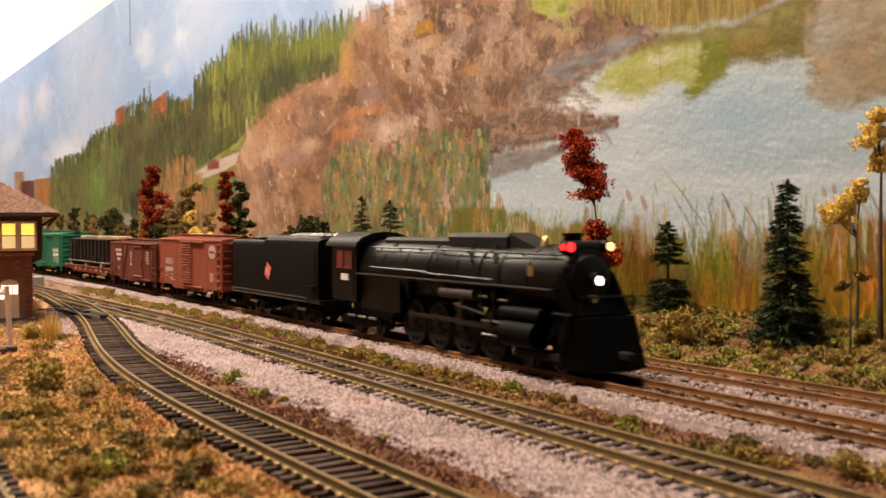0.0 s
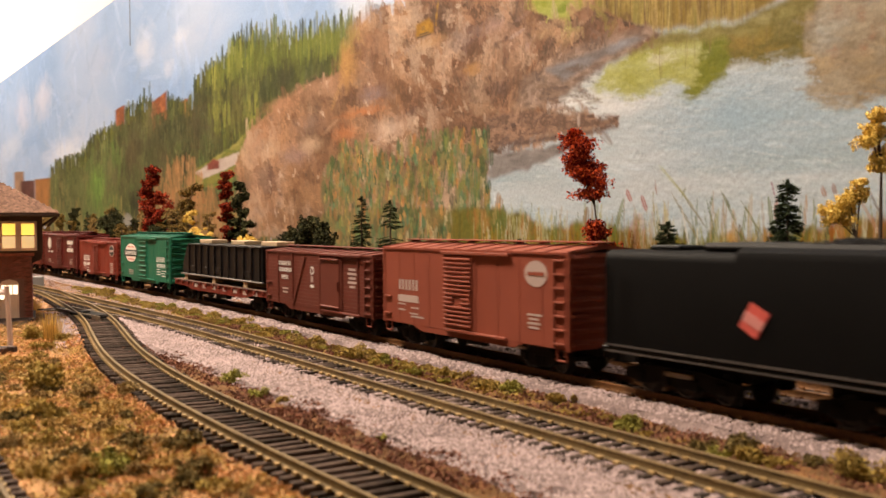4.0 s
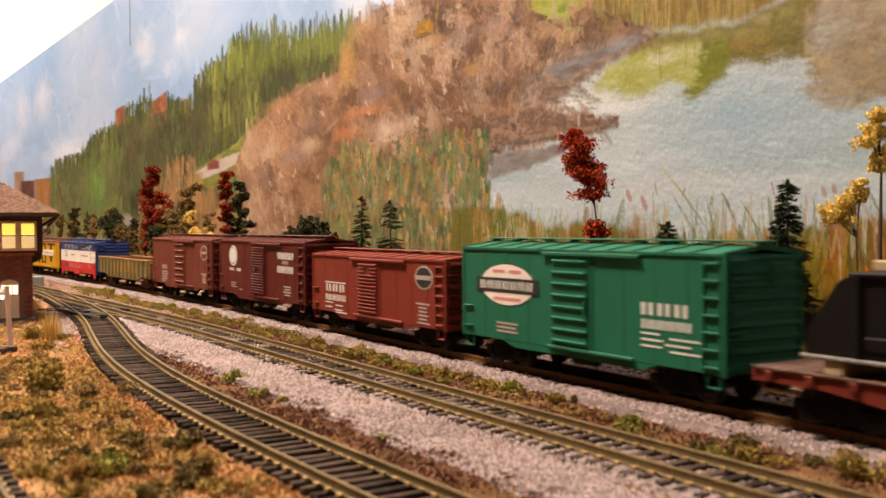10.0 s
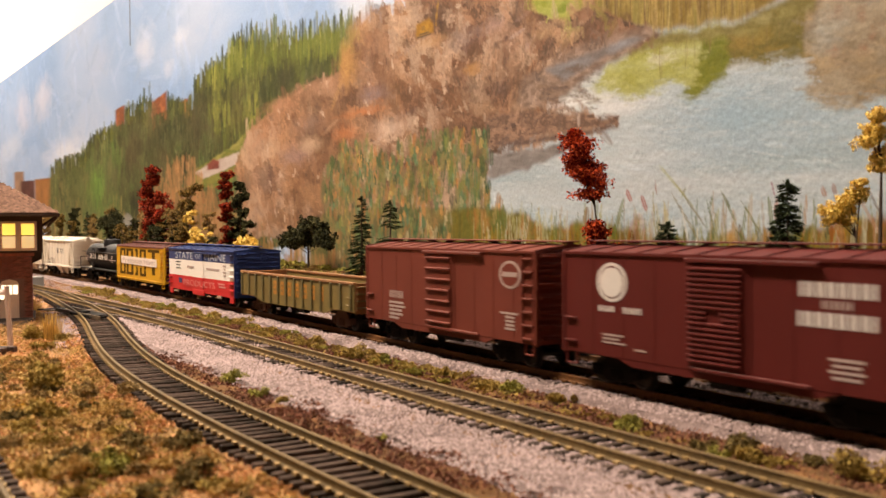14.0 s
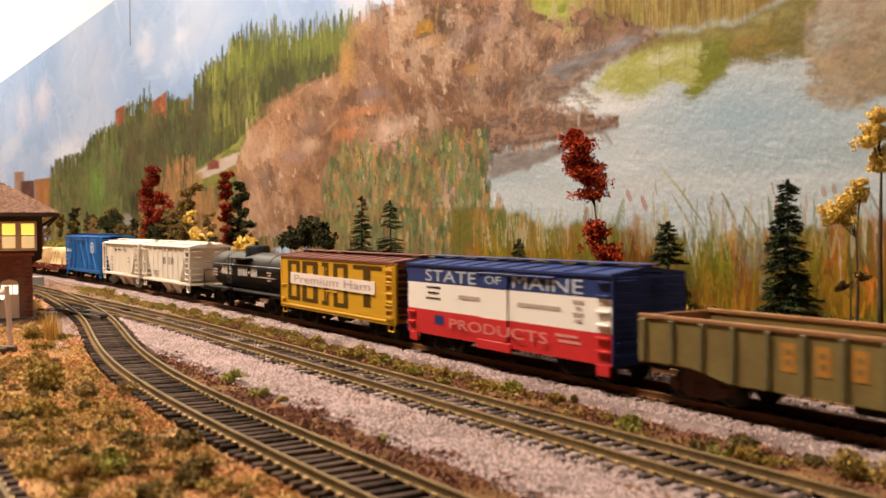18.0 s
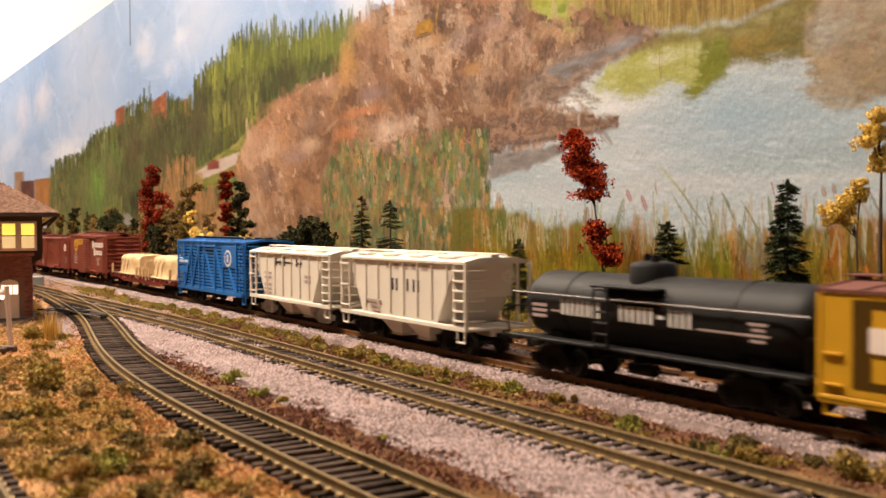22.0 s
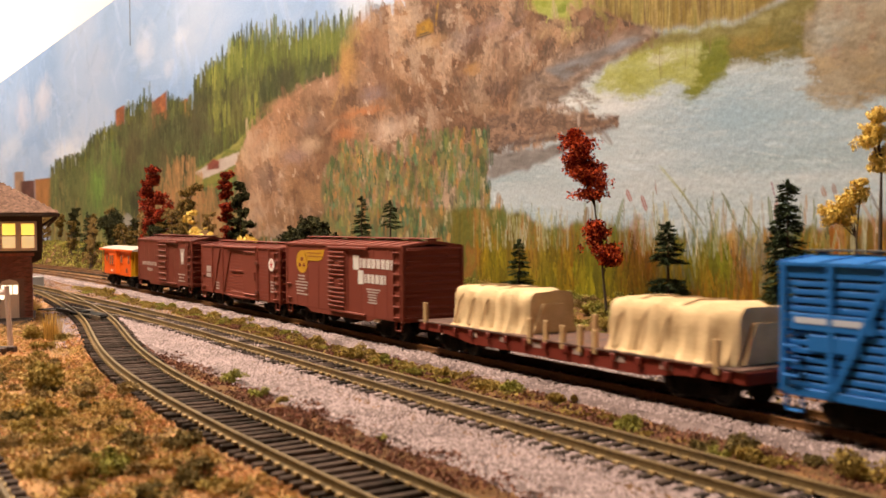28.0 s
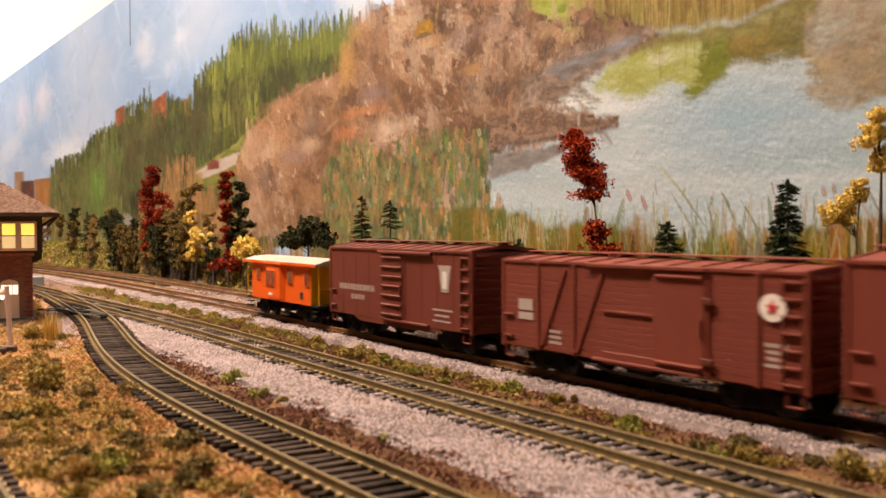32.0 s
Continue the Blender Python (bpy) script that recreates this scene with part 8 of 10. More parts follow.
# handrail with stanchions along the boiler's shoulder
g = Geo().path([(-80, -11.4, 44.6), (-30, -11.2, 44.6), (20, -10.8, 44.3), (80, -10.6, 44.0)], 0.4, 6)
part("handrail", g, P_LOCO, loco)
for x in (-66, -46, -26, -6, 14, 34, 54, 74):
    part("stanchion", Geo().rod((x, -9.4, 43.2), (x, -11.3, 44.6), 0.4, 5), P_LOCO, loco)
for x0, x1 in ((-56, -48), (-16, -8), (12, 20), (30, 38)):
    part("sand_pipe", Geo().path([(x0, -5, 48), (x0 + 2, -8.6, 45.2), (x1, -12.4, 40)], 0.55, 5), P_LOCO, loco)
part("number_emblem", Geo().prism([(61.5, 36.4), (62.6, 35.6), (64.4, 35.6), (65.5, 36.4), (65.5, 39.8), (61.5, 39.8)], -13.4, -13.0), paint("faded_gold", (0.16, 0.10, 0.02)), loco, "small yellow emblem")
# front: headlight, markers, number boards
part("headlight", Geo().rod((80, 0, 34.6), (88, 0, 34.6), 3.1, 18), P_LOCO, loco, smooth=True)
part("headlight_lens", Geo().rod((87.8, 0, 34.6), (88.5, 0, 34.6), 1.6, 18), M_HEADGLOW, loco, "lit white headlight lens")
part("marker_lamp", Geo().box(80, 83, -11.4, -7.4, 45.0, 48.8, 0.6), P_LOCO, loco)
part("red_lens", Geo().rod((83, -9.4, 46.9), (83.6, -9.4, 46.9), 1.7, 14).rod((81.5, -11.2, 46.9), (81.5, -11.7, 46.9), 1.1, 14), M_REDGLOW, loco, "glowing red marker lens")
part("marker_lamp", Geo().box(80, 83, 7.4, 11.4, 45.0, 48.8, 0.6), P_LOCO, loco)
part("amber_lens", Geo().rod((83, 9.4, 46.9), (83.6, 9.4, 46.9), 1.6, 14), M_AMBER, loco, "dim amber marker lens")
part("lower_lamp", Geo().rod((84, -2, 28), (88, -2, 28), 1.5, 12), M_BRIGHT, loco, smooth=True)
# frame, cylinders, pilot
part("frame", Geo().box(-110, 88, -5, 5, 9, 17, 0.5), M_UNDER, loco)
for y in (-13.2, 13.2):
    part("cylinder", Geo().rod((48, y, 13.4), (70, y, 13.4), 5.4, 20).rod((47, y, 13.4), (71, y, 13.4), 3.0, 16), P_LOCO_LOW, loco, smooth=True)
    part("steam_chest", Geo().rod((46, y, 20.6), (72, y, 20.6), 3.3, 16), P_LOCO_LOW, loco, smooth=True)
part("valve_cover", Geo().rod((49, -14.9, 21.6), (69, -14.9, 21.6), 1.2, 12), M_ROD, loco, "bright valve casing", smooth=True)
part("air_tank", Geo().rod((-2, -13.2, 26.4), (25, -13.2, 26.4), 2.5, 16), material("grey_tank", (0.05, 0.042, 0.042), None, 0.45, spec=0.15), loco, "dull grey air tank", smooth=True)
for x in (-30, 32, 41):
    part("pump", Geo().rod((x, -13.4, 22), (x, -13.4, 29.6), 2.0, 12).rod((x, -13.4, 24.8), (x, -13.4, 26.2), 2.5, 12), P_LOCO_LOW, loco, smooth=True)
part("brass_fitting", Geo().box(30, 36, -15.2, -14.2, 25.6, 26.8, 0.2).box(44, 50, -15.2, -14.2, 25.0, 26.0, 0.2), material("green_brass", (0.07, 0.065, 0.02), None, 0.5, 0.5), loco)
part("smokebox_saddle", Geo().prism([(-8, 24), (-13, 12), (13, 12), (8, 24)], 54, 76, "x"), P_LOCO_LOW, loco)
g = Geo()
vs = [(78, -14, 23.5), (78, 14, 23.5), (92, -13.5, 21.5), (92, 13.5, 21.5), (100, -12, 3.2), (84, -14.5, 3.2), (84, 14.5, 3.2), (100, 12, 3.2), (104, 0, 3.2), (93.5, 0, 21.8)]
g.add(vs, [(0, 2, 9, 3, 1), (2, 4, 8, 9), (9, 8, 7, 3), (0, 5, 4, 2), (1, 3, 7, 6), (5, 6, 7, 8, 4), (0, 1, 6, 5)])
part("pilot", g, P_PILOT, loco, "smooth black sheet-steel pilot", smooth=True)
part("pilot_beam", Geo().box(78, 90, -14.6, 14.6, 21.6, 23.2, 0.7), P_PILOT, loco)
for y in (-12.6, 11.4):
    part("front_brace", Geo().prism([(79, 22.5), (79, 37), (81.5, 37), (90, 24), (90, 22.5)], y, y + 1.2), P_PILOT, loco)
part("front_sheet", Geo().prism([(78, 22.8), (78, 29), (82, 29), (88, 23.6), (88, 22.8)], -11.4, 11.4), P_PILOT, loco)
part("front_step", Geo().path([(88, -14.5, 22), (84, -15, 12)], 0.5, 5).path([(93, -12, 23.5), (93, -12, 29), (93, 12, 29), (93, 12, 23.5)], 0.4, 5), P_LOCO, loco)
part("front_coupler", Geo().box(99, 106, -1.6, 1.6, 7, 10, 0.5), M_UNDER, loco)
# driving wheels, rods, small wheels
DRIVERS = (-33.5, -11.5, 10.5, 32.5)
DR = 10.4
dg = Geo()
for o in (-1, 1):
    dg.lathe([(o * 6.9, DR + 0.8), (o * 7.4, DR + 0.7), (o * 7.5, DR), (o * 9.6, DR - 0.2), (o * 9.7, DR - 1.6), (o * 8.9, DR - 1.8), (o * 8.9, 1.0)], "y", 30)
    for k in range(8):
        a = math.pi * k / 8
        m = Matrix.Rotation(a, 4, "Y")
        dg.box(-DR + 1.6, DR - 1.6, min(o * 8.8, o * 9.5), max(o * 8.8, o * 9.5), -0.5, 0.5, 0, m)
    dg.prism([(-DR * 0.75, -4.4), (-DR * 0.6, -6.6), (DR * 0.6, -6.6), (DR * 0.75, -4.4)], min(o * 8.8, o * 9.6), max(o * 8.8, o * 9.6))
    dg.rod((0, 0, 0), (0, o * 10.4, 0), 1.6, 12).rod((0, o * 9, 4.0), (0, o * 11.4, 4.0), 1.2, 10)
dg.rod((0, -8, 0), (0, 8, 0), 1.4, 8)
driver_mesh = dg.mesh("driving_wheel", material("driver_black", (0.008, 0.0075, 0.0075), None, 0.45, 0.2, spec=0.2), True)
for x in DRIVERS:
    w = part("driving_wheel", driver_mesh, None, loco, at=mmpose(x, 0, DR))
    WHEELS.append((w, x, DR))
RODS = []
rg = Geo()
rg.box(DRIVERS[0], DRIVERS[3], -11.9, -11.1, -0.8, 0.8, 0.2)
for x in DRIVERS:
    rg.rod((x, -12.2, 0), (x, -10.9, 0), 1.7, 12)
RODS.append((part("side_rod", rg, M_ROD, loco, "dull steel side rod", at=mmpose(0, 0, DR + 4)), "side"))
RODS.append((part("main_rod", Geo().prism([(0, -1.2), (0, 1.2), (44, 0.8), (44, -0.8)], -13.0, -12.2).rod((0, -13.1, 0), (0, -12, 0), 1.8, 12).box(42, 50, -14.4, -12.0, -1.8, 1.8, 0.3), M_ROD, loco, "dull steel main rod", at=mmpose(10.5, 0, DR + 4)), "main"))
part("guide_bar", Geo().box(30, 50, -14.2, -12.6, 16.0, 16.9, 0.2).box(30, 50, -14.2, -12.6, 10.4, 11.2, 0.2), M_STEEL_DARK, loco)
part("valve_gear", Geo().path([(10, -14.4, 22), (34, -14.4, 19)], 0.6, 5).path([(16, -14.4, 25), (14, -14.4, 15)], 0.7, 5).path([(38, -14.4, 20), (37, -14.4, 12)], 0.5, 5), M_ROD, loco)
small = wheelset_mesh(5.2)
for x in (56, 78, -70, -94):
    w = part("small_wheelset", small, None, loco, at=mmpose(x, 0, 5.2)); WHEELS.append((w, x, 5.2))
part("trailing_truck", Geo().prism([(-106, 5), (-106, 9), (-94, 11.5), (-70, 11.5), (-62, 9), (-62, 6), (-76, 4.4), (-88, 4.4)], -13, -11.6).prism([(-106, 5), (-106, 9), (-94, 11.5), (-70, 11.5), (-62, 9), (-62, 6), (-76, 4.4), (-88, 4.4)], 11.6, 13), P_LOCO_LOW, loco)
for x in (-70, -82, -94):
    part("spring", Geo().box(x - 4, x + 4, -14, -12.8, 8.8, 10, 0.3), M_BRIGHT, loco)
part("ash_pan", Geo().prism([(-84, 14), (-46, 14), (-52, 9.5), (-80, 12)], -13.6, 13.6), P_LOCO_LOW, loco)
part("leading_truck", Geo().box(50, 84, -11.8, -10.4, 4.2, 7.4, 0.4).box(50, 84, 10.4, 11.8, 4.2, 7.4, 0.4), M_UNDER, loco)

# ---- turf, shrubs and trees ----
def nearest(x, y):
    i = int(np.argmin((LX - x) ** 2 + (LY - y) ** 2))
    a = LH[i]
    return float(LS[i]), float((x - LX[i]) * math.cos(a) - (y - LY[i]) * math.sin(a))


def ground_at(x, y):
    s, l = nearest(x, y)
    return float(ground_height(np.array([s]), np.array([l]), np.array([x]), np.array([y]))[0])


def foliage(name, hi, lo, mid=None, gain=1.0, tone=0.55):
    hi, lo, mid = (tuple(min(0.9, k * gain) for k in c) for c in (hi, lo, mid))
    return material(name, hi, lo, 0.9, grain=600, stain=90, bump=0.2, island=tone, c3=mid, cut=(0.25, 0.75), spec=0.15)


F_OLIVE = foliage("olive_foam", (0.215, 0.148, 0.037), (0.115, 0.076, 0.019), (0.165, 0.115, 0.027), 1.85)
F_GREEN = foliage("moss_green_foam", (0.215, 0.19, 0.040), (0.085, 0.078, 0.018), (0.15, 0.136, 0.028), 1.8)
F_SCRUB = foliage("dull_olive_leaves", (0.26, 0.165, 0.045), (0.06, 0.040, 0.012), (0.145, 0.098, 0.026), tone=0.85)
F_DARK = foliage("dark_green_foam", (0.13, 0.092, 0.032), (0.05, 0.036, 0.013), (0.085, 0.062, 0.021), 2.0)
F_NIGHT = foliage("dark_green_leaves", (0.065, 0.062, 0.022), (0.012, 0.013, 0.005), (0.032, 0.032, 0.012), tone=0.85)
F_BROWN = foliage("brown_foam", (0.19, 0.124, 0.044), (0.09, 0.057, 0.021), (0.14, 0.09, 0.032), 1.75)
F_RED = foliage("crimson_leaves", (0.60, 0.085, 0.016), (0.11, 0.009, 0.005), (0.29, 0.026, 0.008), tone=0.85)
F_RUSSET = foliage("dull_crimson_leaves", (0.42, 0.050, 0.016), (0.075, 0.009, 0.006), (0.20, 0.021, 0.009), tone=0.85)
F_YELLOW = foliage("golden_leaves", (0.92, 0.70, 0.22), (0.52, 0.35, 0.07), (0.78, 0.56, 0.14), tone=0.45)
F_STRAW = foliage("straw", (0.80, 0.54, 0.15), (0.44, 0.28, 0.08), (0.64, 0.42, 0.11))
F_PINE = foliage("pine_needles", (0.085, 0.112, 0.05), (0.007, 0.011, 0.005), (0.028, 0.041, 0.017), tone=0.85)
F_TURF = foliage("mixed_turf", (0.205, 0.135, 0.047), (0.10, 0.064, 0.022), (0.15, 0.098, 0.032), 2.8)
F_TAN = foliage("tan_grit", (0.42, 0.225, 0.105), (0.24, 0.12, 0.053), (0.34, 0.175, 0.077), 1.7)
F_UMBER = foliage("red_brown_grit", (0.16, 0.070, 0.043), (0.06, 0.027, 0.018), (0.105, 0.044, 0.028), 1.7)
M_BARK = material("grey_brown_bark", (0.10, 0.065, 0.042), (0.04, 0.026, 0.018), 0.9, stretch=(1, 1, 0.2))


def lumps(r, n, seed, centre=(0, 0, 0), squash=0.8, count=7):
    """Places on the skin and in the body of a lumpy cushion."""
    q = np.random.RandomState(seed)
    c = q.normal(size=(count, 3)) * np.array((0.5, 0.5, 0.32 * squash)) * r
    c[:, 2] = abs(c[:, 2]) * 0.9 + 0.15 * r
    k = q.randint(count, size=n)
    d = q.normal(size=(n, 3))
    d /= np.linalg.norm(d, axis=1)[:, None]
    rad = r * (0.34 + 0.24 * q.rand(count))[k] * (0.35 + 0.75 * q.rand(n))
    return c[k] + d * rad[:, None] * np.array((1, 1, squash)) + np.array(centre)


SEED = [100]


def nextseed():
    SEED[0] += 1
    return SEED[0]


def shrub(x, y, r, mat, label, group="shrubs of ground foam", z=None, squash=0.85):
    z = ground_at(x, y) if z is None else z
    v, f = foam(r, squash)
    return solid("shrub", raw_mesh("shrub", v, f, mat), None, label, "shrub", group, at=mmpose(x, y, z))


def foam(r, squash=0.85, dens=1.0):
    """A crumbly cushion of ground foam about its foot."""
    n = min(int((260 + 330 * r) * dens), 3600)
    p = lumps(r, n, nextseed(), squash=squash, count=12)
    p[:, 2] = np.maximum(p[:, 2], -0.4)
    v, f = flakes(p, np.full(n, max(0.62, 0.5 + r * 0.055)), seed=nextseed(), spread=1.0)
    return v, f


# shrubs between and beside the rails: along, across, radius
STRIP = [(-370, 46, 4.0), (-358, 29, 6.0), (-294, 33, 4.7), (-176, 29, 5.0), (-120, 30, 5.5), (-90, 26, 4.5), (-42, 34, 4.2), (-34, 27, 4.9), (28, 32, 4.4), (40, 27, 3.8), (84, 30, 5.2),
         (144, 32, 5.7), (168, 32, 4.0), (188, 30, 4.3), (198, 27, 3.8), (262, 29, 4.6), (286, 27, 3.4), (318, 33, 2.5), (332, 35, 2.7), (340, 37, 2.0), (378, 34, 3.6), (370, 38, 2.8), (384, 33, 3.2), (402, 23, 6.6), (328, 33, 4.0), (250, 33, 4.6), (216, 31, 4.0)]
for i, (s, l, r) in enumerate(STRIP):
    x, y, _ = line(s, l)
    shrub(float(x), float(y), r, (F_GREEN, F_OLIVE, F_OLIVE)[i % 3], "small olive ground-foam shrub beside the rails")
for s, l, r in [(362, 36, 3.4), (370, 29, 4.4), (390, 25, 2.6)]:
    x, y, _ = line(s, l)
    shrub(float(x), float(y), r, F_DARK, "small dark green shrub beside the rails")
low = {}
for k in range(165):
    s = -460 + 700 * (k + rng.random()) / 165
    l = 27 + 12 * rng.random()
    x, y, _ = line(s, l)
    low.setdefault((0, 0, 1, 0, 2)[k % 5], []).append((float(x), float(y), rng.uniform(1.8, 4.0)))
for k in range(110):
    s, l = rng.uniform(60, 420), rng.uniform(158, 218)
    x, y, _ = line(s, l)
    low.setdefault((2, 3, 0, 3, 2)[k % 5], []).append((float(x), float(y), rng.uniform(1.6, 4.2)))


def joined(name, mat, spots, label, category, squash=0.8, dens=1.0):
    vs, fs, base = [], [], 0
    for x, y, r in spots:
        v, f = foam(r, squash, dens)
        vs.append(v + np.array((x, y, ground_at(x, y))))
        fs.append(f + base)
        base += len(v)
    solid(name, raw_mesh(name, np.concatenate(vs), np.concatenate(fs), mat), None, label, category, kind="stuff")


for k, m in enumerate((F_OLIVE, F_GREEN, F_BROWN, F_TURF)):
    if k in low:
        joined("turf_tufts", m, low[k], ("olive", "mossy green", "dry brown", "ochre-brown")[k] + " tufts of ground foam among the tracks and turf", "turf", 0.7, 0.55)
for s, l, r, m in [(178, 106, 4.6, F_GREEN), (214, 108, 3.2, F_GREEN), (232, 105, 2.2, F_OLIVE), (308, 106, 1.4, F_GREEN), (160, 172.5, 9.0, F_OLIVE), (304, 180, 5.0, F_GREEN), (274, 167, 4.6, F_DARK), (288, 158, 4.4, F_DARK), (316, 161, 3.6, F_DARK), (330, 168, 4.0, F_DARK), (-20, 148, 6.0, F_OLIVE), (198, 150, 4.0, F_BROWN), (186, 164, 5.0, F_BROWN), (224, 184, 5.0, F_OLIVE), (-8, 137, 4.0, F_OLIVE), (-40, 147, 5.0, F_OLIVE),
                   (290, 176, 2.8, F_DARK), (255, 178, 3.0, F_BROWN), (300, 196, 3.4, F_OLIVE), (332, 178, 3.2, F_DARK), (340, 190, 3.0, F_GREEN), (210, 165, 3.0, F_DARK), (235, 160, 2.4, F_DARK), (180, 176, 3.4, F_BROWN), (350, 165, 2.2, F_OLIVE), (362, 172, 2.4, F_DARK), (60, 160, 3.4, F_OLIVE), (90, 158, 3.0, F_BROWN), (20, 152, 4.0, F_OLIVE)]:
    x, y, _ = line(s, l)
    shrub(float(x), float(y), r, m, "rough ground-foam shrub on sandy turf", "shrubs on the turf", squash=1.0)
for k in range(38):
    s, l = rng.uniform(90, 400), rng.uniform(160, 214)
    x, y, _ = line(s, l)
    shrub(float(x), float(y), rng.uniform(2.2, 4.6), (F_BROWN, F_OLIVE, F_DARK, F_TURF, F_BROWN)[k % 5], "low cushion of dry ground foam on sandy turf", "shrubs on the turf", squash=1.1)
x, y, _ = line(194, 185.8)
for dx, m, c in ((0, F_YELLOW, "yellow"), (3, F_RED, "red")):
    shrub(float(x) + dx, float(y), 1.5, m, "tiny %s blossom clump beside the bush" % c, "blossoms")

# loose turf and grit, too fine to count
TURFS = [
    ("coarse brown and ochre turf", F_TURF, 0.8, 11, [(12000, -60, 440, lambda s: curve_smooth(s) + 14.5, lambda s: curve_smooth(s) + 21), (95000, 60, 440, lambda s: np.minimum(curve_smooth(s) + 15, 200), 222), (20000, -300, 60, lambda s: np.maximum(104, curve_smooth(s) + 15), 185)]),
    ("fine tan grit on the turf", F_TAN, 0.7, 12, [(9000, -60, 440, lambda s: curve_smooth(s) + 13.5, lambda s: curve_smooth(s) + 21), (50000, 60, 440, lambda s: np.minimum(curve_smooth(s) + 14, 200), 222), (10000, -700, -100, 48, 120), (22000, -300, 60, lambda s: np.maximum(104, curve_smooth(s) + 13), 190)]),
    ("red-brown grit between the tracks", F_UMBER, 0.75, 13, [(34000, 60, 440, 100, 128), (34000, -100, 440, 23, 50), (16000, -700, -100, 26, 118), (12000, -330, 440, lambda s: curve_smooth(s) - 16, lambda s: curve_smooth(s) + 24)]),
]
TURFS += [
    ("olive turf between the tracks", F_OLIVE, 0.85, 14, [(20000, -420, 380, 24, 50), (2500, -400, 450, -32, -24), (9000, 60, 440, 156, 222)]),
    ("mossy green turf of the bank", F_GREEN, 0.85, 15, [(150000, -250, 460, -165, lambda s: rear_lat(s) - 17), (20000, -900, -250, -165, lambda s: rear_lat(s) - 17)]),
    ("rough green grass of the far bank", F_GREEN, 2.6, 17, [(30000, -1150, -200, lambda s: rear_lat(s) - 75, lambda s: rear_lat(s) - 17)]),
    ("dull olive growth of the far bank", F_SCRUB, 2.4, 18, [(16000, -1150, -200, lambda s: rear_lat(s) - 80, lambda s: rear_lat(s) - 17)]),
    ("brown turf of the bank", F_BROWN, 0.9, 16, [(40000, -300, 460, -165, lambda s: rear_lat(s) - 16), (9000, -900, -300, -165, lambda s: rear_lat(s) - 16)])]
for label, mat, size, seed, zones in TURFS:
    vs, fs, base = [], [], 0
    for j, (n, a, b, l0, l1) in enumerate(zones):
        th = {13: 0.40, 15: 0.37, 11: 0.48, 17: 0.40, 18: 0.45}.get(seed, 0.45 + 0.08 * (seed % 3))
        p, s, l = scatter(n, a, b, l0, l1, seed * 10 + j, lambda s, l, x, y, q: q < np.clip((fnoise(x / 17 + seed * 7, y / 17, 4) - th) * 5 + 0.45, 0.08, 1))
        lump = np.clip(fnoise(p[:, 0] / 5 + seed, p[:, 1] / 5, 3) - 0.35, 0, 1)[:, None]
        p = p + np.random.RandomState(seed).rand(len(p), 1) * lump * np.array((0, 0, 5.0))
        v, f = flakes(p, np.full(len(p), size), seed=seed + j, spread=1.0)
        vs.append(v); fs.append(f + base); base += len(v)
    solid("turf", raw_mesh("turf", np.concatenate(vs), np.concatenate(fs), mat), None, label, "turf", kind="stuff")


def at_wall(u, out):
    x, y, _ = on_wall(u, 0, out)
    return x, y, ground_at(x, y)


def tree(u, out, height, mat, label, clusters, lean=0.0, trunk=1.3, name="tree", group="autumn trees by the backdrop", dens=1.0, leaf=1.6, stems=(), tall=1.0):
    """A broadleaf model tree: tapered trunk, limbs, and clumps (along the wall, up, radius)."""
    x, y, z = at_wall(u, out)
    t = thing(name, label, "tree", group, at=mmpose(x, y, z - 1))
    w, q = Vector((WDIR.x, WDIR.y, 0)), Vector((WNRM.x, WNRM.y, 0))
    top = w * lean + Vector((0, 0, height * 0.8))
    g = Geo()
    mid = top * 0.5 + w * rng.uniform(-1.5, 1.5)
    g.rod((0, 0, -1), mid, trunk, 7, trunk * 0.7).rod(mid, top, trunk * 0.7, 7, trunk * 0.3)
    part("trunk", g, M_BARK, t)
    pos = []
    g = Geo()
    for cu, cz, r in clusters:
        cz = cz * tall
        c = w * cu + Vector((0, 0, cz)) + q * rng.uniform(-0.4, 0.4) * r
        k = max(0.15, min(0.95, (cz - r) / (height * 0.8) * 0.9))
        start = (mid * (k / 0.5)) if k < 0.5 else mid.lerp(top, (k - 0.5) / 0.5)
        g.rod(start, c, trunk * 0.4, 5, trunk * 0.18)
        for _ in range(4):
            e = Vector((rng.uniform(-1, 1), rng.uniform(-1, 1), rng.uniform(-1, 1))) * r * 0.55
            pos.append(lumps(r * 0.85, int(26 * r * dens), nextseed(), tuple(c + e - Vector((0, 0, r * 0.3))), 1.0, 9))
    part("limb", g, M_BARK, t)
    for a, b in stems:
        part("stem", Geo().rod((w.x * a, w.y * a, -1), (w.x * b, w.y * b, height * 0.55), trunk * 0.6, 5, trunk * 0.3), M_BARK, t)
    pos = np.concatenate(pos)
    v, f = flakes(pos, np.full(len(pos), leaf), seed=nextseed(), spread=0.9)
    part("crown", raw_mesh("crown", v, f, mat), None, t)
    return t


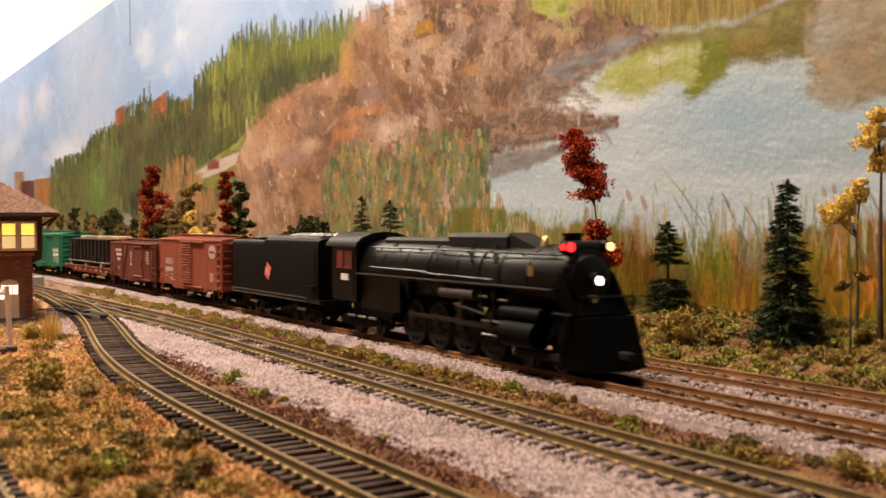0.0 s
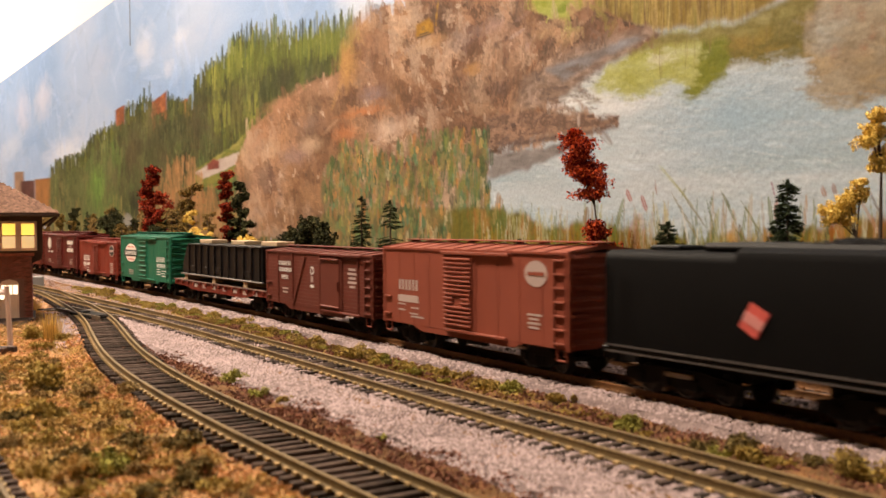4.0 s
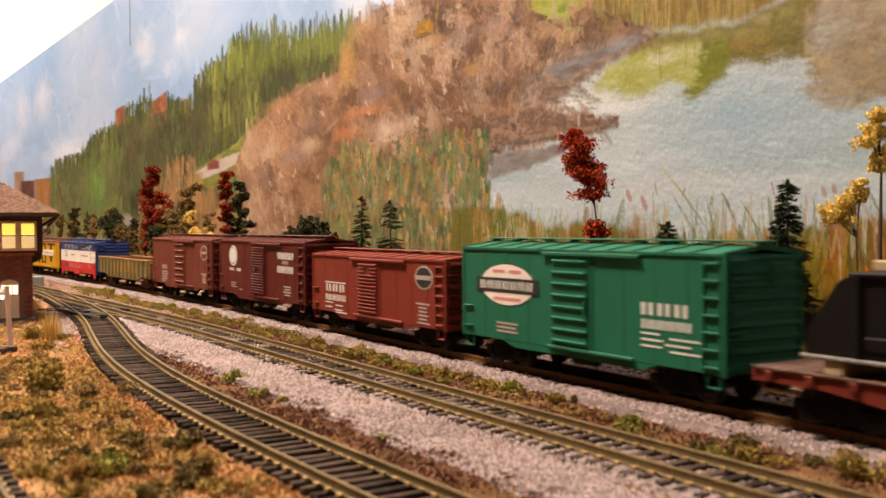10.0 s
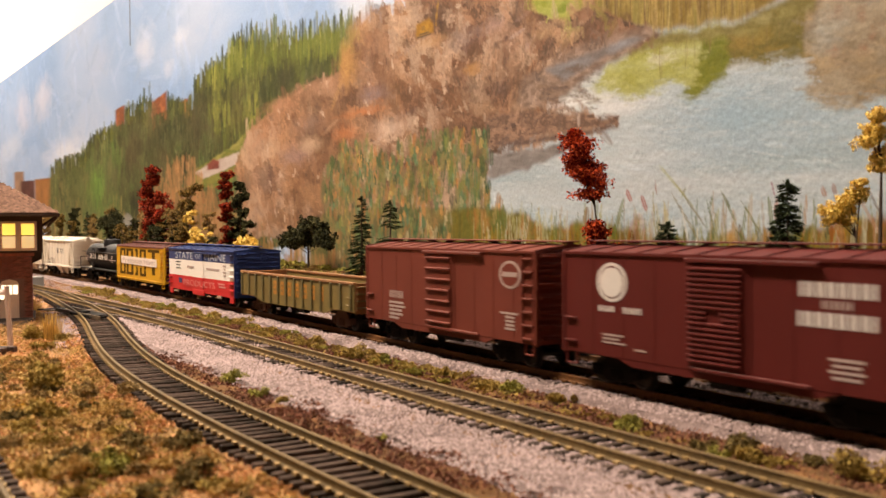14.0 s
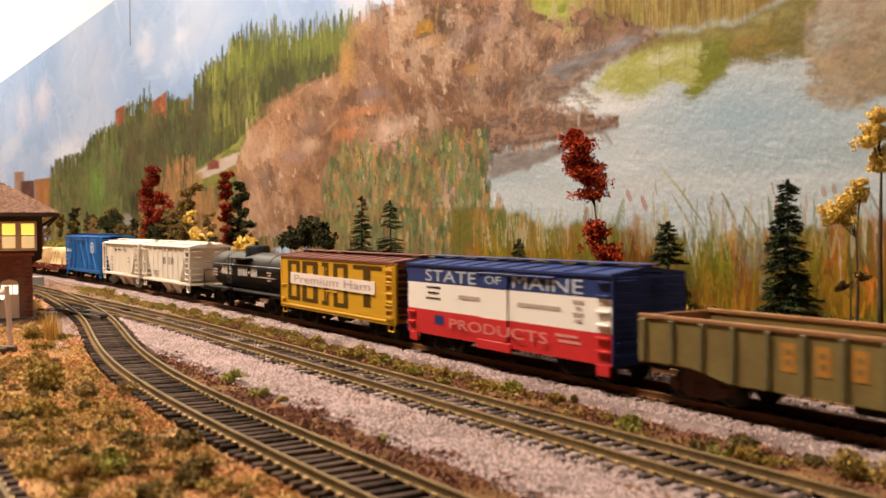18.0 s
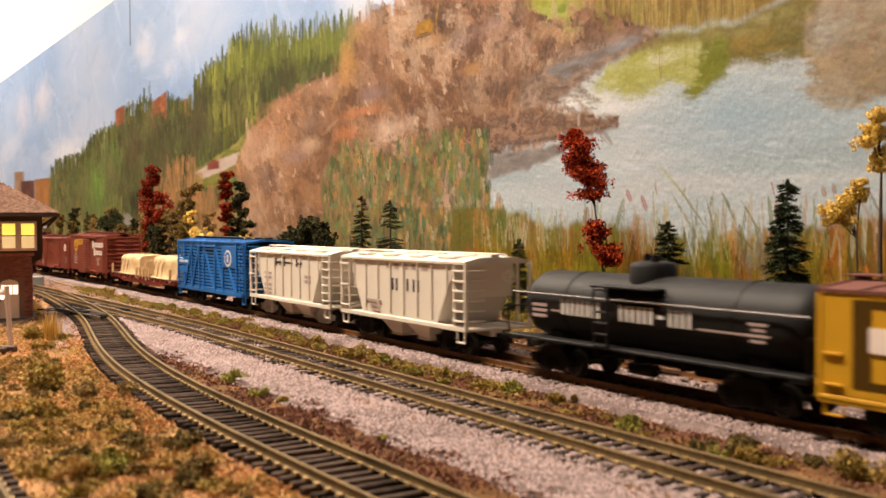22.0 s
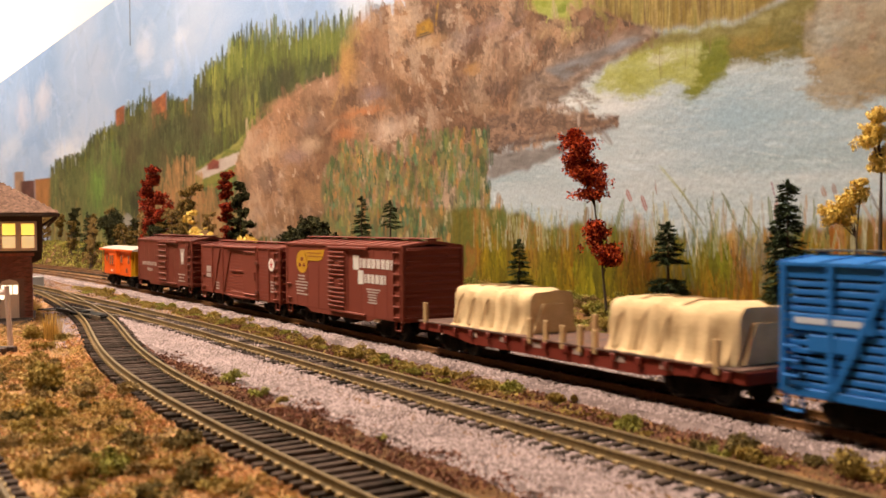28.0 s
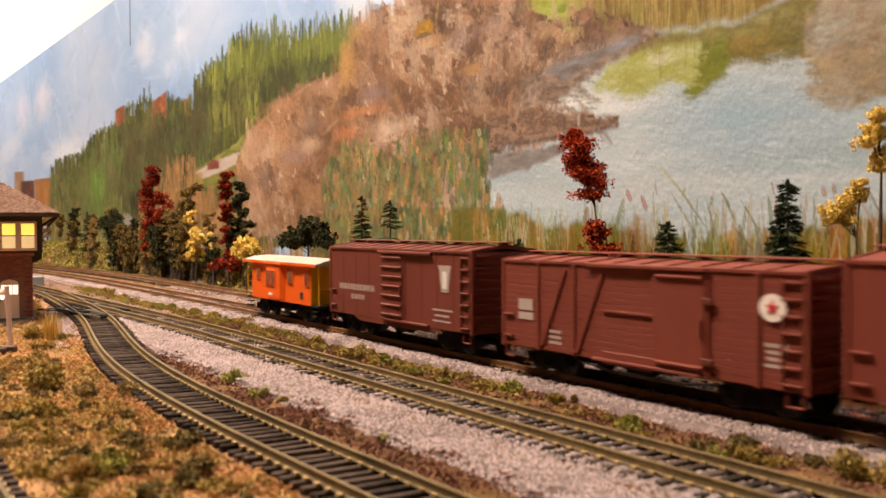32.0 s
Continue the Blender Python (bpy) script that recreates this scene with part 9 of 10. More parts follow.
def conifer(u, out, height, width, label, tiers=9, bare=0.0, gap=None, needles=40, flat=0.0, mat=None):
    """A model pine: trunk, and tiers of drooping boughs set with needles; flat tiers stand apart."""
    x, y, z = at_wall(u, out)
    t = thing("pine_tree", label, "tree", "pines by the backdrop", at=mmpose(x, y, z - 1))
    part("trunk", Geo().rod((0, 0, -1), (0, 0, height * 0.95), width * 0.04 + 0.3, 7, 0.2), M_BARK, t)
    q = np.random.RandomState(nextseed())
    ps, ds, ls = [], [], []
    for i in range(tiers):
        k = (i + 0.5 * q.rand() * (1 - flat)) / tiers
        if gap and gap[0] < k < gap[1]:
            continue
        wide = width / 2 * ((1 - k) ** 0.95 * 0.84 + 0.2) * q.uniform(0.82, 1.12)
        if gap and k >= gap[1]:
            wide *= 1.25
        for _ in range(int(15 + 11 * (1 - k))):
            a, reach, droop = q.rand() * 6.283, wide * q.uniform(0.7, 1.1), q.uniform(0.05, 0.42) * (1 - 0.6 * flat)
            zz = bare + (height - bare) * min(0.97, k + (1.5 - 1.0 * flat) * (q.rand() - 0.5) / tiers)
            n = int(needles * (0.35 + 0.65 * reach / (width / 2)))
            r = reach * (0.12 + 0.88 * q.rand(n) ** 0.75)
            d = np.array((math.cos(a), math.sin(a), -droop))
            side = np.array((-math.sin(a), math.cos(a), 0))
            w = (q.rand(n, 1) - 0.5) * 2
            base = d * r[:, None] + np.array((0, 0, zz)) + side * w * 0.12 * r[:, None]
            way = d + side * w * 0.9 + np.stack([np.zeros(n), np.zeros(n), q.normal(size=n) * 0.42 + 0.1], -1)
            ps.append(base); ds.append(way / np.linalg.norm(way, axis=1)[:, None]); ls.append((1.7 + 0.16 * reach) * (0.6 + 0.7 * q.rand(n)))
    n = int(needles * 3)
    top = np.stack([q.normal(size=n) * 0.5, q.normal(size=n) * 0.5, height * (0.93 + 0.07 * q.rand(n))], -1)
    way = np.stack([q.normal(size=n), q.normal(size=n), 0.6 + 0.8 * q.rand(n)], -1)
    ps.append(top); ds.append(way / np.linalg.norm(way, axis=1)[:, None]); ls.append(np.full(n, 1.3))
    P, D, N = np.concatenate(ps), np.concatenate(ds), np.concatenate(ls)[:, None]
    S = np.cross(D, q.normal(size=D.shape)); S /= np.linalg.norm(S, axis=1)[:, None]
    v = np.stack([P - D * N * 0.25 + S * 0.24, P - D * N * 0.25 - S * 0.24, P + D * N * 0.75], 1).reshape(-1, 3)
    part("crown", raw_mesh("crown", v, np.arange(len(v)).reshape(-1, 3), mat or F_PINE), None, t)
    return t


conifer(-53, 32, 66, 29, "large dark green pine on the mossy bank", 26, 1, needles=58)
conifer(21, 25, 48, 23, "two-tiered dark pine with a bare gap in its trunk", 13, 7, gap=(0.36, 0.55), needles=64, flat=0.6)
conifer(134, 28, 42, 22, "small dark pine at the foot of the backdrop", 8, 2, needles=60, flat=0.6)
conifer(338, 20, 60, 26, "dark green pine at the foot of the backdrop", 9, 3, needles=70, flat=0.45)
conifer(295, 20, 58, 27, "dark green pine at the foot of the backdrop", 9, 6, gap=(0.52, 0.6), needles=66, flat=0.45)
conifer(1090, 40, 52, 26, "dark pine among the scrub", 8, 2, needles=40, flat=0.5)
tree(58, 30, 92, F_RED, "tall leaning crimson maple with bare trunk", [(24, 95, 5), (22, 91, 7), (19, 86, 7), (21, 81, 7), (16, 76, 7.5), (14, 71, 8), (10, 67, 7.5), (12, 63, 5), (17, 73, 5), (6, 46, 5), (8, 41, 6), (3, 37, 6), (-2, 32, 6), (1, 29, 5)], lean=13, trunk=0.8, dens=2.4, leaf=1.05)
tree(-94, 30, 92, F_YELLOW, "slender golden-leaved tree with bare lower trunk", [(3, 88, 3.5), (4, 84, 4.5), (3, 79, 4.5), (1, 74, 4.5), (0, 69, 3.5)], trunk=1.2, dens=3.2, leaf=0.8)
tree(-82, 28, 56, F_YELLOW, "small golden tree with crooked bare branches", [(10, 52, 4.5), (6, 56, 4.5), (2, 57, 5), (-1, 60, 3.5), (-2, 63, 2.4), (5, 51, 4)], trunk=0.8, dens=3.2, leaf=0.8)
tree(-88, 40, 40, F_BROWN, "bare russet sapling at the bank", [(-4, 34, 2), (5, 30, 2)], trunk=0.6)
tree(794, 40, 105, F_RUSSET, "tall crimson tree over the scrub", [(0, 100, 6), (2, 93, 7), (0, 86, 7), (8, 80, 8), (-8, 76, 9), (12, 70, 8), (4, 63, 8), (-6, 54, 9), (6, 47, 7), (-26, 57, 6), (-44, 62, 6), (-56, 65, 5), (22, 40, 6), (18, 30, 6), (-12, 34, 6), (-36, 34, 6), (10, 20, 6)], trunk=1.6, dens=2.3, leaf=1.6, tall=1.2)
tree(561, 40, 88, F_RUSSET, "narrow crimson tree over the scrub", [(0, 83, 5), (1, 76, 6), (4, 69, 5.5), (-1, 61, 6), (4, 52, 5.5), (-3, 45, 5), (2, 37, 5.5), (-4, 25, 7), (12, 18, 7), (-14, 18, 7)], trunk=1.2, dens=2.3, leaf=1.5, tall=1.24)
tree(545, 34, 72, F_NIGHT, "dark green tree beside the crimson one", [(0, 68, 5), (-6, 60, 5.5), (5, 55, 5), (-9, 48, 5), (3, 43, 5.5), (-20, 40, 5), (8, 34, 5.5), (-6, 30, 6), (12, 22, 6)], trunk=1.2, dens=2.3, leaf=1.5, tall=1.24)
tree(971, 40, 60, F_NIGHT, "dark round-headed tree above the scrub", [(0, 52, 13), (-18, 46, 10), (14, 42, 12), (0, 38, 11), (-24, 36, 8)], trunk=1.6, dens=2.2, leaf=1.6, tall=1.0)
tree(504, 45, 44, F_YELLOW, "low golden bush beside the crimson trees", [(0, 44, 7), (-12, 43, 6), (10, 40, 6), (22, 36, 5), (-4, 36, 6), (-18, 39, 5)], trunk=0.8, dens=1.6, leaf=1.8)
tree(636, 45, 55, F_YELLOW, "thin yellowing sapling in the scrub", [(0, 46, 5), (14, 42, 5), (-20, 48, 6), (4, 34, 6), (20, 30, 5)], trunk=0.8, dens=1.1, leaf=1.8)
tree(420, 25, 48, F_NIGHT, "dark olive bush at the foot of the backdrop", [(0, 37, 8), (12, 33, 8), (-14, 32, 8), (26, 26, 8), (-26, 26, 8), (2, 24, 9), (38, 22, 7), (-34, 22, 6)], trunk=1.0, dens=1.8, leaf=1.5)
for k, (u, h) in enumerate([(705, 82), (730, 66), (670, 60), (850, 56), (882, 50), (920, 46), (1010, 50), (1060, 44), (1140, 48), (1208, 54), (1260, 46), (1330, 44), (830, 46), (600, 50), (760, 44), (1400, 40), (690, 54), (745, 60), (780, 48), (815, 58), (870, 62), (900, 40), (945, 44), (1035, 40), (1110, 46), (1180, 44), (260, 26), (230, 24), (470, 26)]):
    m = (F_SCRUB, F_NIGHT, F_SCRUB, F_BROWN)[k % 4]
    cl = [(rng.uniform(-0.34, 0.34) * h, h * rng.uniform(0.25, 1.0), h * rng.uniform(0.04, 0.085)) for _ in range(24)]
    tree(u, 30 + 10 * (k % 3), h, m, "ragged olive and brown scrub tree", cl, trunk=0.9, group="scrub trees by the backdrop", dens=0.62, leaf=1.5, tall=0.98, stems=((-6, -16), (5, 14)))
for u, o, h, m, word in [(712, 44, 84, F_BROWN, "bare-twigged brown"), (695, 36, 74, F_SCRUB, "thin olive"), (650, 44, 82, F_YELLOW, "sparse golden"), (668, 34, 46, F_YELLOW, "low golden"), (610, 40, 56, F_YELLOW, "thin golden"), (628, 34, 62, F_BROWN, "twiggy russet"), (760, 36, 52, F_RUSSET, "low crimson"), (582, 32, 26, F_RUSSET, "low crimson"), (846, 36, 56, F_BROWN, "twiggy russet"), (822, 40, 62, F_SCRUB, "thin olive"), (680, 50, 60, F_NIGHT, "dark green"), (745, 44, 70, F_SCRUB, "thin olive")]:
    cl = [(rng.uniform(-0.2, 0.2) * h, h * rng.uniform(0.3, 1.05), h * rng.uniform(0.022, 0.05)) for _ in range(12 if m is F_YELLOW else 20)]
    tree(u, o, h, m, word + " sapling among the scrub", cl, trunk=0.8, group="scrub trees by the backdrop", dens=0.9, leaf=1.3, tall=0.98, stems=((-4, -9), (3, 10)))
moss = {}
for k in range(520):
    u, o = (-125 + 1450 * (k / 300) ** 1.6, rng.uniform(6, 84)) if k < 300 else (rng.uniform(-125, 260), rng.uniform(4, 76))
    x, y, z = at_wall(u, o)
    s, l = nearest(x, y)
    if l >= float(rear_lat(s)) - 20:
        continue
    r, c = rng.uniform(2.4, 5.2), (0, 1, 0, 1, 0, 2)[k % 6]
    if u < 130 and len(moss.get("single", ())) < 70:
        moss.setdefault("single", []).append(1)
        shrub(x, y, r, (F_GREEN, F_OLIVE, F_BROWN)[c], "mossy foam clump on the bank", "clumps on the bank", z=z, squash=0.75)
    else:
        moss.setdefault(c, []).append((x, y, r))
for c, m, word in ((0, F_GREEN, "mossy green"), (1, F_OLIVE, "olive"), (2, F_BROWN, "brown")):
    joined("bank_foam", m, moss[c], word + " foam covering the bank under the backdrop", "turf", 0.8, 0.42)
for u, o, r in [(10, 34, 9), (30, 38, 8), (2, 40, 8), (-14, 30, 7)]:
    x, y, z = at_wall(u, o)
    shrub(x, y, r, F_OLIVE, "bushy olive-green shrub under the pine", "clumps on the bank", z=z)
# bare rock and a dead branch on the bank
M_ROCK = material("grey_tan_rock", (0.20, 0.15, 0.115), (0.08, 0.058, 0.045), 0.9, grain=500, stain=80, bump=0.6)
for u, o, r in [(-76, 54, 3.0), (-84, 60, 2.6), (-70, 58, 2.2), (-66, 50, 3.0), (-4, 50, 2.6), (470, 38, 12), (500, 42, 9), (640, 40, 11), (690, 44, 9), (880, 40, 9)]:
    x, y, z = at_wall(u, o)
    v, f = stones(np.array([(0, 0, 0.0)]), r * 1.7, nextseed(), 0.55)
    bm = bmesh.new(); me = raw_mesh("rock", v, f, M_ROCK); bm.from_mesh(me)
    bmesh.ops.subdivide_edges(bm, edges=bm.edges, cuts=3, use_grid_fill=True, fractal=0.8, seed=nextseed())
    bm.to_mesh(me); bm.free()
    solid("rock", me, None, "weathered tan rock set in the bank", "rock", "rocks on the bank", at=mmpose(x, y, z))
# tall straw tufts by the tower
for s, l, h in [(-12, 143, 17), (-10, 141, 15), (-198, 119, 12)]:
    x, y, _ = line(s, l)
    g = Geo()
    for k in range(46):
        a, b = rng.uniform(-2.2, 2.2), rng.uniform(-2.2, 2.2)
        g.rod((a, b, -1), (a * 1.9 + rng.uniform(-1, 1), b * 1.9 + rng.uniform(-1, 1), h * rng.uniform(0.6, 1)), 0.28, 3, 0.08, caps=False)
    solid("grass_tuft", g, F_STRAW, "tall dry straw-coloured grass tuft", "grass", "grass tufts", at=mmpose(float(x), float(y), ground_at(float(x), float(y))))

# ---- the brick signal tower ----
M_BRICK = material("dark_red_brick", (0.37, 0.12, 0.088), (0.19, 0.058, 0.043), 0.85, grain=900, stain=200, bump=0.4, obrand=0.6)
M_MORTAR = material("mortar", (0.30, 0.16, 0.13), (0.2, 0.11, 0.09), 0.9)
M_SHINGLE = material("brown_shingle", (0.20, 0.115, 0.082), (0.105, 0.06, 0.044), 0.95, spec=0.1, grain=900, stain=200, obrand=0.3)
M_SHINGLE_REST = material("brown_shingle_rest", (0.20, 0.115, 0.082), (0.105, 0.06, 0.044), 0.95, spec=0.1, grain=900, stain=200, island=0.3)
M_CREAM = paint("cream_trim", (0.80, 0.60, 0.47), 0.6)
M_CLAD = material("dark_clapboard", (0.062, 0.030, 0.019), (0.032, 0.016, 0.011), 0.8)
M_WINLIT = material("lamp_lit_pane", (1.0, 0.70, 0.13), (1.0, 0.64, 0.07), 0.4, emit=1.15)
M_WINLOW = material("lamp_lit_blind", (0.95, 0.70, 0.36), (0.92, 0.62, 0.26), 0.4, emit=0.62)
M_DOORGLOW = material("lit_door_glass", (1.0, 0.86, 0.62), (1.0, 0.86, 0.62), 0.4, emit=1.6)
TX, TY = -267.0, 646.0
TZ = ground_at(TX + 4, TY + 4)
tower = thing("signal_tower", "brick railway signal tower with lit windows and shingle roof", "building", at=mmpose(TX, TY, TZ, 0, 0, 22))
W, D, H1, H2 = 86.0, 62.0, 42.0, 69.5
wall_part = part("brick_wall", Geo().box(-W, -0.4, 0.4, D, 0, H1, 0.2), M_MORTAR, tower)
part("foundation", Geo().box(-W - 1.5, 1.5, -1.5, D + 1.5, -3, 2.2, 0.4), M_CLAD, tower)
part("belt_course", Geo().box(-W - 1.4, 1.4, -1.4, D + 1.4, H1, H1 + 2.2, 0.3), M_BRICK, tower)
# upper storey
part("upper_wall", Geo().box(-W + 2, 6, -4, D, H1 + 2.2, H2, 0.2), M_CLAD, tower)
n = 5
for i in range(n):
    part("clapboard", Geo().box(-W + 1.8, 6.3, -4.5, -4.0, H1 + 2.4 + 1.6 * i, H1 + 3.8 + 1.6 * i, 0.1), M_CLAD, tower)
part("bay_bottom", Geo().prism([(-2, H1 - 6), (6, H1 - 2), (6, H1 + 3), (-2, H1 + 3)], 4, D - 4), M_CLAD, tower)
part("window_surround", Geo().box(-W + 4, 3.2, -5.0, -4.0, 45.6, 64.6, 0.2), M_CREAM, tower)
for k in range(8):
    a = -6.0 - 11.3 * k
    if a < -W + 4:
        break
    wd = part("window", Geo().box(a - 0.7, a + 8.3, -5.6, -4.9, 46.6, 63.8, 0.15), M_CREAM, tower)
    part("upper_pane", Geo().box(a, a + 7.6, -5.75, -5.55, 55.6, 63.0), M_WINLIT, wd, "bright yellow lamp-lit pane")
    part("lower_pane", Geo().box(a, a + 7.6, -5.75, -5.55, 47.4, 55.0), M_WINLOW, wd, "softly lit lower pane")
    part("glazing_bar", Geo().box(a - 0.2, a + 7.8, -6.0, -5.5, 55.0, 55.6), M_CLAD, wd)
part("corner_board", Geo().box(4.4, 6.6, -4.8, -3.6, H1 + 2.2, H2, 0.2), M_CLAD, tower)
# roof
EV = 14.0
rx0, rx1, ry0, ry1, rz0, rz1 = -W - EV + 2, 6 + EV - 3, -EV - 4, D + EV, H2, H2 + 30
part("eave", Geo().box(rx0, rx1, ry0, ry1, rz0 - 1.6, rz0, 0.3), M_CLAD, tower, "dark eave board")
ridge = [(-W / 2 - 8, D / 2, rz1), (-W / 2 + 8, D / 2, rz1)]
roof = part("roof", Geo().add([(rx0, ry0, rz0), (rx1, ry0, rz0), (rx1, ry1, rz0), (rx0, ry1, rz0), ridge[0], ridge[1]], [(0, 1, 5, 4), (1, 2, 5), (2, 3, 4, 5), (3, 0, 4), (3, 2, 1, 0)]), M_SHINGLE, tower)
sh = Geo().box(-0.82, 0.82, 0, 1.9, 0, 0.3, 0.06).mesh("shingle", M_SHINGLE)
far_shingles = Geo()
A, B, C4, D4 = (Vector(p) for p in ((rx0, ry0, rz0), (rx1, ry0, rz0), ridge[1], ridge[0]))
up = ((C4 + D4) / 2 - (A + B) / 2)
tilt = math.degrees(math.atan2(up.z, up.y))
rows_n = 30
count = 0
for i in range(rows_n):
    a, b = A.lerp(D4, i / rows_n), B.lerp(C4, i / rows_n)
    k = int((b.x - a.x) / 1.75)
    for j in range(k):
        x = a.x + (b.x - a.x) * (j + 0.5 + 0.5 * (i % 2)) / (k + 0.5)
        if x > -34 and (j + i * 7) % 3 and count < 290:
            count += 1
            part("shingle", sh, None, roof, at=mmpose(x, a.y, a.z + 0.25, tilt + 4, rng.uniform(-2, 2), rng.uniform(-2, 2)))
        elif x > -60:
            far_shingles.box(-0.82, 0.82, 0, 1.9, 0, 0.3, 0, Matrix.Translation((x, a.y, a.z + 0.25)) @ Matrix.Rotation(radians(tilt + 4), 4, "X") @ Matrix.Rotation(radians(rng.uniform(-2, 2)), 4, "Y"))
tagged(part("shingling", far_shingles, M_SHINGLE_REST, roof), kind="stuff")
for x in (4, -30):
    part("eave_bracket", Geo().path([(x + (6 if x > 0 else 0), -3.5, H2 - 8), (x + (12 if x > 0 else 0), -12, H2 - 1.8)], 0.9, 5), M_CLAD, tower)
part("eave_bracket", Geo().path([(6, 10, H2 - 8), (15, 10, H2 - 1.8)], 0.9, 5), M_CLAD, tower)
part("finial", Geo().rod((-12, 6, H2 + 6), (-12, 6, H2 + 12), 0.8, 6), M_CLAD, tower)
part("chimney", Geo().box(-60, -50, D / 2 - 5, D / 2 + 5, rz1 - 8, rz1 + 14, 0.3), M_BRICK, tower)
# door with an arched head
door = part("door", Geo().prism([(-19.5, 2), (-8.0, 2), (-8.0, 24), (-9.4, 26), (-13.7, 27.2), (-18, 26), (-19.5, 24)], -0.9, 0.2), M_CREAM, tower, "cream arched door with lit glass")
for k in (0, 1, 2):
    part("door_pane", Geo().box(-18.4 + 3.4 * k, -15.6 + 3.4 * k, -1.2, -0.85, 17.6, 23.4), M_DOORGLOW, door)
part("door_panel", Geo().box(-18, -9.5, -1.15, -0.85, 4, 15.5, 0.1), M_CREAM, door)
for x0 in (-44, -68):
    wd = part("window", Geo().box(x0, x0 + 13, -0.8, 0.3, 14, 32, 0.2), M_CREAM, tower)
    part("pane", Geo().box(x0 + 1.4, x0 + 11.6, -1.0, -0.7, 15.4, 30.6), M_WINLOW, wd)
# bricks of the two seen walls
bf = Geo().box(0.12, 2.38, -0.35, 0.6, 0.1, 0.72, 0.06).mesh("brick", M_BRICK)
nb = 0
rest = Geo()
for i in range(50):
    z = 2.2 + 0.82 * i
    if z > H1 - 0.8:
        break
    for j in range(12):
        x = -2.5 * (j + 1) - (1.25 if i % 2 else 0)
        if -20.6 < x < -6.0 and z < 27:
            continue
        if j < 4 and nb < 280:
            nb += 1
            part("brick", bf, None, wall_part, at=mmpose(x, 0.3, z))
        else:
            rest.box(x + 0.12, x + 2.38, 0.0, 0.8, z + 0.1, z + 0.72)
    for j in range(20):
        rest.box(-0.5, 0.0, 2.5 * j + (1.25 if i % 2 else 0) + 0.12, 2.5 * j + (1.25 if i % 2 else 0) + 2.38, z + 0.1, z + 0.72)
tagged(part("far_brickwork", rest, M_BRICK, wall_part), kind="stuff")
# timber platform and steps before the door
plat = thing("timber_platform", "dark timber platform before the tower door", "platform", at=mmpose(TX, TY, TZ, 0, 0, 22))
for i in range(7):
    part("plank", Geo().box(-60, 0 - i * 1.2, -5.2 - 4.2 * i, -1.4 - 4.2 * i, -2.0, 1.6 - 0.4 * i, 0.2), M_CLAD, plat)
# pale post with a small lit lamp
px, py = -217.0, 498.0
pz = ground_at(px, py)
post = thing("lamp_post", "pale pink-white post with a small lit lamp", "lamp post", at=mmpose(px, py, pz))
M_POST = paint("pinkish_white_paint", (0.66, 0.50, 0.45), 0.6)
part("post", Geo().rod((0, 0, -2), (-1.8, 0, 32), 1.45, 8, 1.3), M_POST, post)
part("lamp_shade", Geo().lathe([(27.5, 2.2), (29, 2.0), (30.6, 0.6)], "z", 12, (-4.6, 1, 0)), M_POST, post)
part("lamp_globe", Geo().lathe([(25.2, 0.5), (26, 1.4), (27.2, 1.6), (27.8, 1.2)], "z", 12, (-4.6, 1, 0)), M_DOORGLOW, post, "small glowing globe")
part("lamp_arm", Geo().rod((-1.7, 0, 29), (-4.6, 1, 30.4), 0.4, 5), M_POST, post)
# a grey relay box by the tower's corner and a stack of old ties
bx, by, _ = line(-472, 68.7)
solid("relay_box", Geo().box(-7, 7, -6, 6, -2, 11, 0.8), paint("cool_grey", (0.2, 0.19, 0.185)), "small grey trackside relay box", "box", at=mmpose(float(bx), float(by), ground_at(float(bx), float(by)), 0, 0, 30))
for k, (dx, dy, rot) in enumerate([(0, 0, -12), (2, 5, -8), (-3, -5, -16)]):
    solid("old_tie", Geo().box(-19, 19, -1.8, 1.8, 0, 3, 0.3), M_CLAD, "weathered old railway tie lying on the turf", "timber", "old ties", at=mmpose(-228 + dx, 478 + dy, ground_at(-228, 478) + 0.5, 0, 0, rot))
